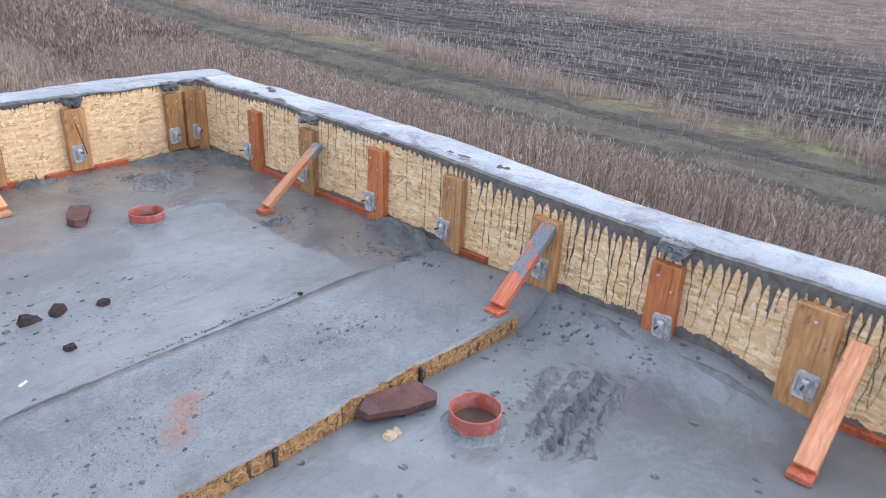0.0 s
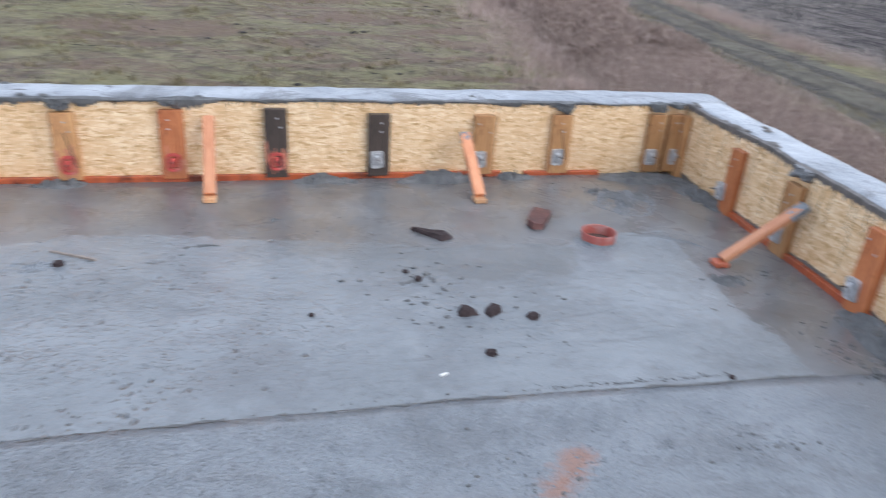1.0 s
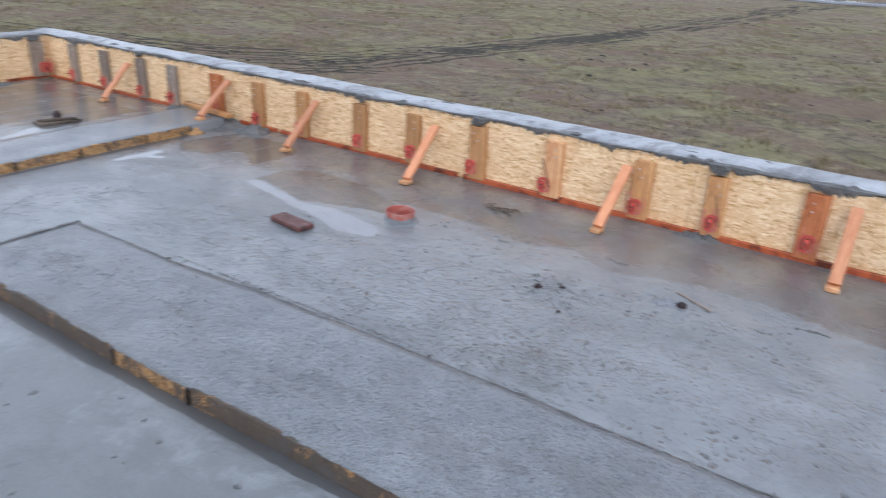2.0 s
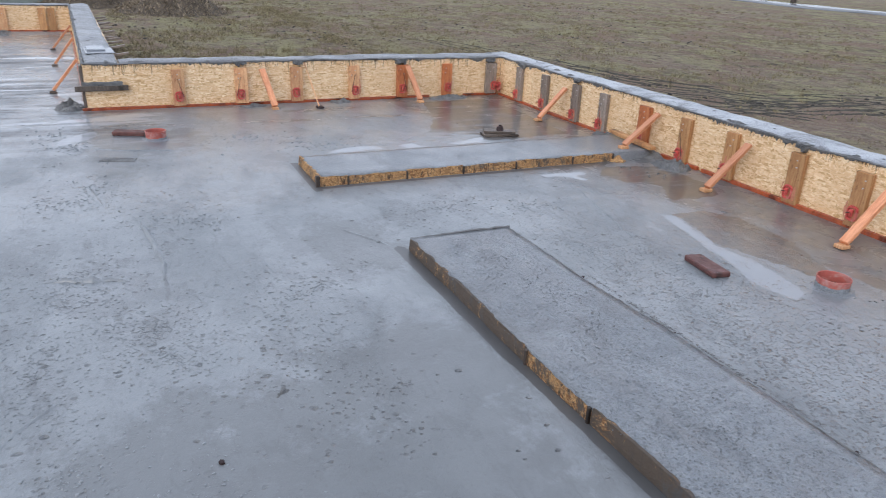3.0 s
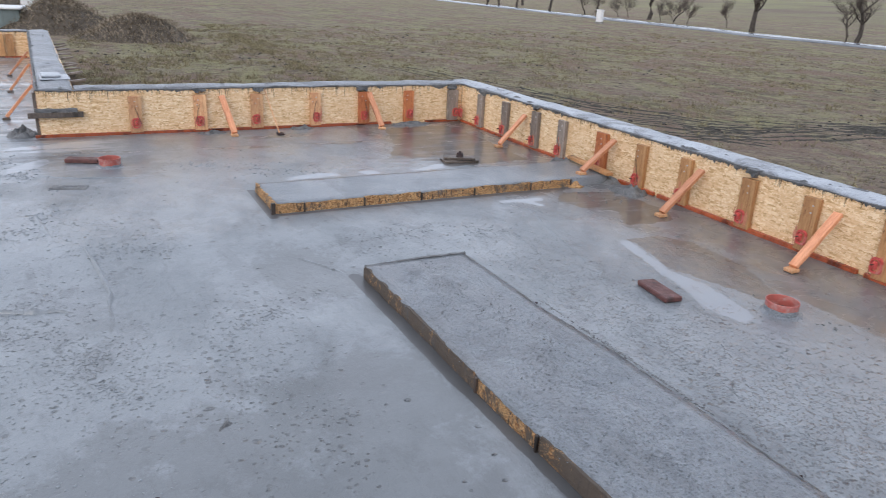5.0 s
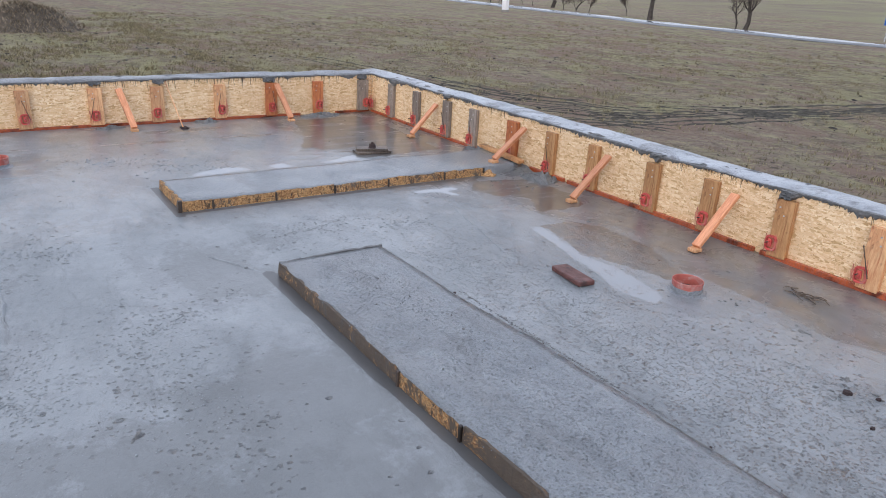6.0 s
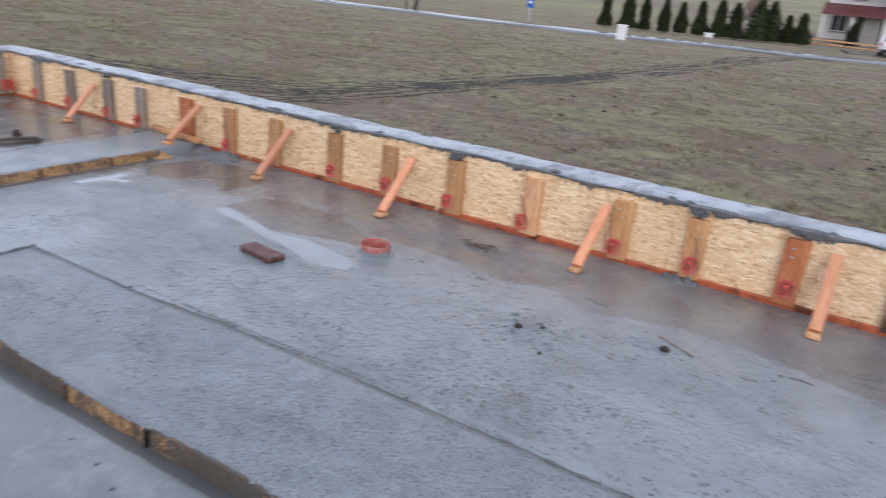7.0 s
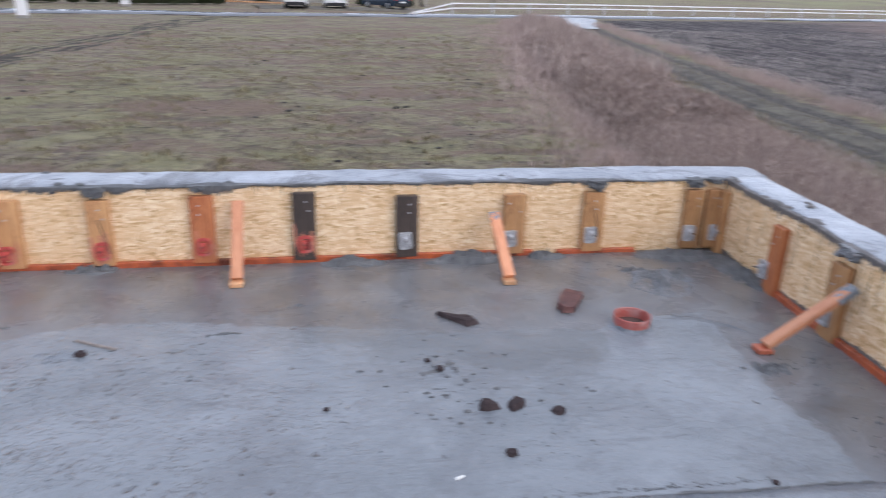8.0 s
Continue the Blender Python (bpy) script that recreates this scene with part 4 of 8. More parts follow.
def mortar_lip(root, u0, u1, rnd, run, deep, band):
    """Dark slurry over the inner top edge, with short tapering drips. run: usual length of a drip; band: height of the smear."""
    verts, faces = [], []
    step = 0.010
    cols = int((u1 - u0) / step)
    seed = rnd.random() * 50
    for i in range(cols + 1):
        u = u0 + step * i
        big = max(0.0, fbm(u * 1.9, seed, 1.0) + 0.15)
        jag = rnd.random()
        crag = abs(fbm(u * 28, seed, 4.0))
        top = wall_top(u, 0)
        lump = max(0.0, fbm(u * 9, seed, 3.0))
        t = 0.001 + 0.003 * big + 0.004 * jag + 0.004 * lump + 0.006 * crag
        thin = 0.25 + 0.75 * smoothstep(-0.25, 0.35, fbm(u * 2.7, seed, 12.0))
        z1 = top - min(thin * (band * (0.35 + 0.9 * big) + 0.016 * jag * jag + 0.014 * lump + 0.034 * crag + deep * max(0.0, big - 0.45)), 0.14)
        verts += [(u, -0.008 - 0.04 * thin * big * jag, top + 0.016 - 0.012 * (1 - big)), (u, 0.003 + t, top + 0.004 * jag), (u, 0.002 + t, (top + z1) / 2), (u, 0.001, z1)]
        if i:
            a = (i - 1) * 4
            for k in range(3):
                faces.append((a + k, a + k + 1, a + k + 5, a + k + 4))
    runs, run_faces = [], []
    u = u0
    while u < u1:
        u += rnd.uniform(0.006, 0.028)
        if rnd.random() > 0.55 + (0.5 + fbm(u * 0.8, seed, 8.0)) * 0.6:
            continue
        z0 = wall_top(u, 0) - band * 0.4
        length = min(run * (rnd.uniform(0.25, 1.0) if rnd.random() < 0.8 else rnd.uniform(0.9, 2.2)), z0 - 0.03)
        w, lean, ph, a = rnd.uniform(0.0024, 0.0063), rnd.gauss(0, 0.03), rnd.random() * 6, len(runs)
        for k in range(8):
            s = k / 7
            uu = u + lean * s * length + 0.004 * math.sin(5 * s + ph) * s + 0.0012 * math.sin(19 * s + 2 * ph) + rnd.gauss(0, 0.0009)
            ww = w * (1 - s) ** 1.6 + 0.0006
            z = z0 - length * s
            runs += [(uu - ww, 0.0012, z), (uu, 0.0035, z), (uu + ww, 0.0012, z)]
            if k:
                b = a + 3 * (k - 1)
                run_faces += [(b, b + 1, b + 4, b + 3), (b + 1, b + 2, b + 5, b + 4)]
    tagged(sheet("slurry_runs", runs, run_faces, RUN, root), "thin dark runs of dried slurry", kind="stuff")
    dabs(verts, faces, u0, u1, int(2.6 * (u1 - u0)), rnd)
    ob = sheet("mortar_lip", verts, faces, DARK, root)
    tagged(ob, "dark slurry run over the board's top edge", kind="stuff")


def lowered(bm, side):
    """Lets a board's top edge follow the falling top of its wall."""
    if side == "east":
        bmesh.ops.subdivide_edges(bm, edges=[e for e in bm.edges if abs(e.verts[0].co.x - e.verts[1].co.x) > 0.2], cuts=9)
        for v in bm.verts:
            if v.co.z > 0.1:
                v.co.z -= sunk(side, v.co.x)
    return bm


def formwork_wall(side, u0, u1, c0, c1, seed, run, deep, kicks, label, h0=0.44, floor_at=0.0, band=0.012, streaked=False):
    """A low concrete wall between strand-board sheets. u0..u1: inner boards; c0..c1: concrete; kicks: stretches with a base rail."""
    rnd = random.Random(seed)
    root = thing("wall_" + side, FRAME[side], label, "formwork wall", kind="structure")
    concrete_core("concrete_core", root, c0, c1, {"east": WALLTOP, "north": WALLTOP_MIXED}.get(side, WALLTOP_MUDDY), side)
    u = u0
    while u < u1 - 0.01:
        e = min(u + rnd.choice((1.25, 1.25, 2.5)), u1)
        if u1 - e < 0.3:
            e = u1
        part("strand_board", lowered(one_box((u + 0.001, -OSB_T, -0.3), (e - 0.002, rnd.uniform(-0.001, 0.001), h0 + rnd.uniform(-0.004, 0.004)), 0.0015), side), OSB, root)
        u = e
    u = c0
    while u < c1 - 0.01:
        e = min(u + 2.5, c1)
        part("outer_strand_board", lowered(one_box((u + 0.001, -THICK[side], -0.45), (e - 0.002, -THICK[side] + OSB_T, h0), 0.0015), side), OSB, root)
        u = e
    if streaked:
        slurry_band(root, u0, u1, rnd)
    else:
        mortar_lip(root, u0, u1, rnd, run, deep, band)
    for a, b in kicks:
        bm = bmesh.new()
        tilt = Matrix.Rotation(rnd.uniform(-0.003, 0.003), 4, "Y")
        box(bm, (a, 0.001, floor_at - 0.01), (b, 0.030, floor_at + 0.028 + rnd.uniform(-0.004, 0.004)), 0.003)
        bmesh.ops.subdivide_edges(bm, edges=[e for e in bm.edges if e.calc_length() > 0.3], cuts=8)
        rough_up(bm, 0.004, 3.0, a)
        part("base_rail", bm, KICK, root, "wet red-brown base rail")
    return root


E_END = ELEN * ESTRETCH
formwork_wall("north", 0.0, -XB, -0.29, -XB + 0.35, 3, 0.030, 0.05, [(0.55, 1.05), (1.2, 5.35), (5.4, 7.2), (7.25, 7.7), (8.35, 10.72)], "low concrete wall in pale strand board formwork with wooden uprights")
formwork_wall("west", 0.0, -YC, 0.0, -YC - 0.33, 5, 0.06, 0.06, [(0.05, 0.5), (0.95, 4.66)], "low concrete wall in strand board with a red base rail")
wall_east = formwork_wall("east", 0.0, E_END - 0.003, 0.0, E_END, 8, 0.075, 0.10, [(E_END - 2.02, E_END - 0.72), (E_END - 2.55, E_END - 2.35)], "low concrete wall in strand board streaked with slurry", streaked=True)
part("base_rail", one_box((E_END - 5.6, 0.001, STEP - 0.01), (E_END - 3.92, 0.028, STEP + 0.03), 0.003), KICK, wall_east, "wet red-brown base rail")
formwork_wall("far_north", 0.0, XB - XD, 0.0, XB - XD + 0.30, 13, 0.03, 0.05, [(0.1, 7.1)], "long low concrete wall with pale wet top")
formwork_wall("far_west", 0.0, YC - YS, 0.0, YC - YS, 17, 0.04, 0.06, [(0.05, 1.6)], "distant concrete wall in strand board formwork")


for _k in range(13):
    _f = FRAME["far_north"] @ pose(0.55 + 0.46 * _k, -THICK["far_north"], 0.34 + 0.02 * math.sin(5.0 * _k), -8 - 4 * math.sin(3.0 * _k), 0, 6 * math.sin(7.0 * _k))
    _b = thing("outer_batten", _f, "short grey batten end sticking out of the wall's outer face", "batten", "battens outside the far wall")
    part("plank", one_box((-0.02, -0.20, -0.012), (0.02, 0.0, 0.012), 0.003), STUD_GREY, _b)


# ---- structure: raised strips ----
def north_edge(x):
    """The wandering joint between the first strip and the slab north of it."""
    return float(np.interp(x, (-6.56, -5.7, -5.1, -4.2, -2.0, -1.3, -0.75, -0.2), (-2.218, -2.208, -2.165, -2.148, -2.142, -2.17, -2.20, -2.245)))


def south_edge(x):
    """The first strip's front edge."""
    return float(np.interp(x, (-6.56, -5.2, -4.3, -3.0, -1.95, -1.43, -1.07, -0.45), (-2.872, -2.872, -2.86, -2.835, -2.812, -2.846, -2.866, -2.928)))


def strip_slab(name, lo, hi, z, label, edges=None):
    root = thing(name, pose(0, 0, 0), label, "concrete strip", kind="structure")
    d = 0.05
    nx, ny = int((hi[0] - lo[0]) / d), int((hi[1] - lo[1]) / d)
    verts, faces = [], []
    for j in range(ny + 1):
        for i in range(nx + 1):
            x, y = lo[0] + (hi[0] - lo[0]) * i / nx, lo[1] + (hi[1] - lo[1]) * j / ny
            if edges:
                y = edges[0](x) + (edges[1](x) - edges[0](x)) * j / ny
            rim = 0.006 if i in (0, nx) or j == 0 else 0.0
            verts.append((x, y, z + 0.005 * fbm(x * 2, y * 2, 1.0) - rim))
    w = nx + 1
    for j in range(ny):
        for i in range(nx):
            a = j * w + i
            faces.append((a, a + 1, a + w + 1, a + w))
    border = [i for i in range(nx)] + [nx + w * j for j in range(ny)] + [w * ny + i for i in range(nx, 0, -1)] + [w * j for j in range(ny, 0, -1)]
    base = len(verts)
    verts += [(verts[k][0], verts[k][1], -0.3) for k in border]
    for q in range(len(border)):
        r = (q + 1) % len(border)
        faces.append((border[q], base + q, base + r, border[r]))
    ob = sheet("slab", verts, faces, STRIP, root, True)
    at = ob.data.attributes.new("rust", "FLOAT", "POINT")
    at.data.foreach_set("value", [max(0.8 * capsule(v[0], v[1], -1.86, -2.60, -1.72, -2.46, 0.07), 0.35 * capsule(v[0], v[1], -2.1, -2.62, -1.9, -2.6, 0.06)) for v in verts])
    at = ob.data.attributes.new("worn", "FLOAT", "POINT")
    at.data.foreach_set("value", [0.12 + 0.88 * smoothstep(-1.9, -3.3, v[0]) for v in verts])
    return root


def edge_board(root, p, q, z0, z1, seed, thick=0.018, mat=None):
    """A ragged yellow edge board standing from p to q."""
    p, q = Vector((*p, 0)), Vector((*q, 0))
    side = Vector((q.y - p.y, p.x - q.x, 0)).normalized()
    n = max(4, int((q - p).length / 0.035))
    verts, faces = [], []
    for i in range(n + 1):
        c = p.lerp(q, i / n)
        wob = 0.003 * fbm(c.x * 4, c.y * 4, seed) + 0.002 * fbm(c.x * 30, c.y * 30, seed)
        top = z1 + 0.005 * fbm(c.x * 3, c.y * 3, seed + 4) + 0.008 * fbm(c.x * 22, c.y * 22, seed)
        for off, z in ((0.0, z0), (0.006, (z0 + top) / 2), (0.0, top), (-thick, top - 0.004), (-thick, z0)):
            s = c + side * (off + wob)
            verts.append((s.x, s.y, z))
        if i:
            a = (i - 1) * 5
            for k in range(5):
                b = (k + 1) % 5
                faces.append((a + k, a + b, a + b + 5, a + k + 5))
    faces += [(4, 3, 2, 1, 0), tuple(n * 5 + k for k in range(5))]
    sheet("edge_board", verts, faces, mat or YELLOW, root)


def cleat(root, x, y, z0, z1, s=0.014):
    bm = one_box((x - s, y - s, z0), (x + s, y + s, z1), 0.003)
    part("cleat", bm, STUD_BLACK, root)


EAST_END = east_x(STRIP_S) - 0.30
strip_1 = strip_slab("strip_slab_1", (STRIP_W, STRIP_S), (east_x(-2.5) - 0.02, STRIP_N), 0.008, "raised gritty concrete strip edged with yellow board", (south_edge, north_edge))
_x = STRIP_W
for k, nxt in enumerate((-5.2, -4.72, -3.6, -2.65, -1.95, -1.43, -1.07, EAST_END)):
    edge_board(strip_1, (_x + 0.004, south_edge(_x) - 0.004), (nxt - 0.004, south_edge(nxt) - 0.004), STEP - 0.03, 0.004 - 0.012 * (k % 2), 3.0 + k, mat=YELLOW_NEW if k > 3 else (YELLOW_MUDDY, YELLOW, YELLOW_MUDDY, YELLOW)[k])
    _x = nxt
for x in (-5.19, -4.73, -3.62, -2.66, -1.97, -1.69, -1.07):
    cleat(strip_1, x, south_edge(x) - 0.010, STEP - 0.02, 0.002 - 0.012 * (x > -2.5), 0.008)
edge_board(strip_1, (STRIP_W - 0.004, STRIP_N), (STRIP_W - 0.004, STRIP_S), STEP - 0.03, 0.010, 20.0, 0.012, DARK)

S2_Z = 0.07
strip_2 = strip_slab("strip_slab_2", (-8.31, -3.105), (-7.71, -0.12), S2_Z, "raised concrete strip with stained yellow edge boards")
_y = -3.11
for k, nxt in enumerate((-2.90, -2.44, -1.97, -1.5, -0.96, -0.55)):
    edge_board(strip_2, (-7.706, _y + 0.003), (-7.706, nxt - 0.003), -0.06, S2_Z - 0.006 * (k % 2), 31.0 + k, mat=YELLOW_CLEAN)
    cleat(strip_2, -7.696, nxt, -0.05, S2_Z - 0.004, 0.007)
    _y = nxt
edge_board(strip_2, (-8.31, -3.11), (-7.71, -3.11), -0.06, S2_Z, 41.0, mat=YELLOW_CLEAN)
cleat(strip_2, -7.71, -3.123, -0.05, S2_Z + 0.01)

# cracks along the joint between strip and slab
def crack(x0, x1, seed):
    verts, faces = [], []
    n = int(abs(x1 - x0) / 0.03)
    for i in range(n + 1):
        x = x0 + (x1 - x0) * i / n
        yy = north_edge(x) - 0.004 + 0.012 * fbm(x * 2, seed, 1.0) + 0.008 * fbm(x * 14, seed, 9.0)
        w = 0.0010 + 0.014 * max(0.0, fbm(x * 2.2, seed, 5.0)) + 0.012 * max(0.0, fbm(x * 25, seed, 2.0))
        z = 0.0095 + 0.005 * fbm(x * 2, yy * 2, 1.0)
        verts += [(x, yy - w, z), (x, yy, z + 0.001), (x, yy + w, z)]
        shown = i and w > 0.0018
        if shown:
            a = 3 * (i - 1)
            faces += [(a, a + 3, a + 4, a + 1), (a + 1, a + 4, a + 5, a + 2)]
    ob = sheet("joint", verts, faces, DARK, strip_1)


crack(STRIP_W + 0.02, -0.25, 2.0)


def float_ridge(points, high, wide, seed, mat=FLOOR):
    """A low ridge of drawn-up concrete left where the float was lifted."""
    verts, faces, row = [], [], 0
    total, gone = sum(math.dist(p, q) for p, q in zip(points, points[1:])), 0.0
    for (x0, y0), (x1, y1) in zip(points, points[1:]):
        ln = math.hypot(x1 - x0, y1 - y0)
        nx, ny = -(y1 - y0) / ln, (x1 - x0) / ln
        n = max(2, int(ln / 0.02))
        for k in range(n):
            x, y = x0 + (x1 - x0) * k / n, y0 + (y1 - y0) * k / n
            along = (gone + ln * k / n) / total
            fade = min(1.0, 3.5 * along, 3.5 * (1 - along))
            w = (wide * (0.7 + 0.6 * fbm(x * 9, y * 9, seed)) + 0.002) * (0.3 + 0.7 * fade)
            up = fade * high * max(0.05, 0.7 + 0.9 * fbm(x * 12, y * 12, seed + 2)) - 0.002 * (1 - fade)
            o = 0.012 * fbm(x * 5, y * 5, seed + 4)
            for s, z in ((-1.0, -0.003), (-0.35, up), (0.2, up * 0.8), (1.0, -0.003)):
                px, py = x + nx * (o + s * w), y + ny * (o + s * w)
                verts.append((px, py, floor_z(px, py) + z))
            if row:
                a = (row - 1) * 4
                faces += [(a + j, a + j + 1, a + j + 5, a + j + 4) for j in range(3)]
            row += 1
        gone += ln
    ob = sheet("float_ridge", verts, faces, mat, smooth=True)
    tagged(ob, "low ridge drawn up in the wet concrete", "concrete ridge", kind="stuff")


for _k, (_pts, _h, _w) in enumerate((
    ([(-6.74, -4.86), (-6.70, -4.70), (-6.66, -4.50), (-6.62, -4.40)], 0.030, 0.024), ([(-7.50, -4.38), (-7.40, -4.34), (-7.04, -4.27), (-6.77, -4.24), (-6.61, -4.25), (-6.42, -4.25)], 0.026, 0.020), ([(-5.15, -5.0), (-5.434, -4.852), (-5.674, -4.624)], 0.007, 0.014),
    ([(-9.3, -4.75), (-9.05, -4.3), (-8.95, -3.7)], 0.008, 0.02), ([(-8.25, -4.62), (-7.95, -4.58), (-7.6, -4.50)], 0.010, 0.022),
    ([(-0.24, -2.88), (-0.32, -3.18), (-0.36, -3.38)], 0.020, 0.028), ([(-0.36, -3.52), (-0.38, -3.75), (-0.40, -3.98)], 0.018, 0.024), ([(-0.13, -2.92), (-0.22, -3.24), (-0.27, -3.36)], 0.014, 0.018),
    ([(-0.84, -0.93), (-0.66, -0.95), (-0.5, -1.06), (-0.44, -1.16)], 0.012, 0.03), ([(-7.43, -1.23), (-6.5, -1.46), (-5.89, -1.62)], 0.007, 0.009), ([(-7.0, -3.2), (-6.8, -3.05), (-6.62, -2.93)], 0.008, 0.014))):
    float_ridge(_pts, _h, _w, 5.0 + _k, CHURN if _pts[0][0] > -1.0 else FLOOR)


# ---- ground bands: track, road, ruts ----
def ribbon(name, line, width, material, label, category, lift=0.03, seed=0.0, wobble=0.12, step=0.5, crown=0.02):
    pts, d = [], 0
    for (x0, y0), (x1, y1) in zip(line, line[1:]):
        n = max(1, int(math.hypot(x1 - x0, y1 - y0) / step))
        pts += [(x0 + (x1 - x0) * k / n, y0 + (y1 - y0) * k / n) for k in range(n)]
    pts.append(line[-1])
    arr = np.array(pts)
    for _ in range(6):
        arr[1:-1] = (arr[:-2] + 2 * arr[1:-1] + arr[2:]) / 4
    verts, faces = [], []
    for i, (x, y) in enumerate(arr):
        a, b = arr[max(0, i - 1)], arr[min(len(arr) - 1, i + 1)]
        t = Vector((b[0] - a[0], b[1] - a[1])).normalized()
        sx, sy = -t.y, t.x
        wl = width / 2 + wobble * fbm(x * 0.8, y * 0.8, seed)
        wr = width / 2 + wobble * fbm(x * 0.8, y * 0.8, seed + 5)
        for off, up in ((-wl, -0.08), (-wl * 0.94, 0), (-wl * 0.3, crown), (wr * 0.3, crown), (wr * 0.94, 0), (wr, -0.08)):
            px, py = x + sx * off, y + sy * off
            verts.append((px, py, ground_z(px, py) + lift + up + 0.02 * wobble * 8 * fbm(px * 2, py * 2, seed)))
        if i:
            c = (i - 1) * 6
            for k in range(5):
                faces.append((c + k, c + k + 1, c + k + 7, c + k + 6))
    ob = sheet(name, verts, faces, material, smooth=True)
    return tagged(ob, label, category, kind="structure")


ribbon("road", ROAD, 2.6, ASPHALT, "wet pale grey country road", "road", lift=0.09, wobble=0.02, step=1.5)
ribbon("field_entry", [(10.3, 31.2), (11.3, 34.4), (12.9, 38.5), (14.8, 43.6)], 2.5, ASPHALT, "wet paved mouth of the farm track", "road", lift=0.045, wobble=0.1)
ribbon("driveway", [(-6.0, 47.5), (0.0, 48.5), (5.5, 49.0)], 5.5, TRACKMUD, "dark wet gravel driveway before the house", "driveway", lift=0.06, wobble=0.3, step=1.0)


# ---- formwork: uprights, clamps, braces ----
def mortar_cap(rnd, w, h, seed, top):
    """A ragged dab of mortar over the head of an upright, thickest along its top."""
    bm = bmesh.new()
    nu, nz, wide, hang = 16, 9, w * rnd.uniform(0.7, 1.1), rnd.uniform(-0.03, 0.008)
    mid, grid = rnd.uniform(-0.15, 0.15) * w, []
    for j in range(nz):
        s = j / (nz - 1)
        row = []
        for i in range(nu):
            q = 2 * i / (nu - 1) - 1
            uu = mid + q * wide * 0.5 * (1 + 0.12 * fbm(s * 3, q, seed)) + rnd.gauss(0, 0.002)
            low = h - hang + 0.03 * fbm(uu * 22, seed, 3.0) + rnd.gauss(0, 0.004) + 0.04 * max(0.0, abs(q) - 0.6)
            z = top + 0.006 + (low - top) * s
            fat = (1 - q ** 4) * (1 - s * 0.55) * 0.013 + 0.016 * fbm(uu * 30, z * 30, seed) + rnd.gauss(0, 0.0025)
            y = 0.004 if s == 1 or abs(q) == 1 else 0.041 * (0.6 + 0.4 * s) + max(0.002, fat)
            row.append(bm.verts.new((uu, y, z)))
        grid.append(row)
    back = [bm.verts.new((v.co.x, -0.03, top + 0.004 + rnd.gauss(0, 0.003))) for v in grid[0]]
    for a, b in zip([back] + grid, grid):
        for i in range(nu - 1):
            bm.faces.new((a[i], b[i], b[i + 1], a[i + 1]))
    bmesh.ops.recalc_face_normals(bm, faces=bm.faces)
    return bm


def upright(side, along, w, h, material, label, group, lean=0.0, z0=0.02, nails=2):
    u = on_wall(side, along)
    rnd = random.Random(int(1000 * u) + len(side))
    m = FRAME[side] @ pose(u, 0.0, 0, 0, lean, 0)
    root = thing("formwork_upright", m, label, "plank", group)
    bm = bmesh.new()
    box(bm, (-w / 2, 0.002, z0), (w / 2, 0.042, h), 0.003)
    bmesh.ops.subdivide_edges(bm, edges=[e for e in bm.edges if e.calc_length() > 0.2], cuts=5)
    rough_up(bm, 0.0022, 9, u)
    part("plank", bm, material, root)
    if along in (-3.415, -1.22, -4.7) if side == "east" else side != "far_west" and rnd.random() < 0.55:
        part("mortar_cap", mortar_cap(rnd, w, h, u, WALL_H - sunk(side, u)), CHURN if side == "east" else DARK, root, "lump of grey mortar on the upright's head")
    for k in range(nails):
        bm = bmesh.new()
        tube(bm, 0.006, 0.005, 0, 0.004, 8, pose(rnd.uniform(-0.3, 0.3) * w, 0.042, h - 0.05 - 0.05 * k, -90))
        part("nail", bm, GALV, root)
    return root


def rounded_plate(bm, w, h, t, r, y0, loop=False):
    """A plate with rounded corners in the x-z plane, standing out from y0."""
    ring = []
    for cx, cz, a0 in ((w / 2 - r, h / 2 - r, 0), (-w / 2 + r, h / 2 - r, 90), (-w / 2 + r, -h / 2 + r, 180), (w / 2 - r, -h / 2 + r, 270)):
        for k in range(4):
            a = radians(a0 + 30 * k)
            ring.append((cx + r * math.cos(a), cz + r * math.sin(a)))
    back = [bm.verts.new((x, y0, z)) for x, z in ring]
    front = [bm.verts.new((x * 0.94, y0 + t, z * 0.94)) for x, z in ring]
    inner = [bm.verts.new((x * 0.72, y0 + t, z * 0.72)) for x, z in ring]
    sunk = [bm.verts.new((x * 0.66, y0 + t * (0.0 if loop else 0.45), z * 0.66)) for x, z in ring]
    n = len(ring)
    for k in range(n):
        j = (k + 1) % n
        for a, b in ((back, front), (front, inner), (inner, sunk)):
            bm.faces.new((a[k], a[j], b[j], b[k]))
    if not loop:
        bm.faces.new(sunk)
    bmesh.ops.recalc_face_normals(bm, faces=bm.faces)


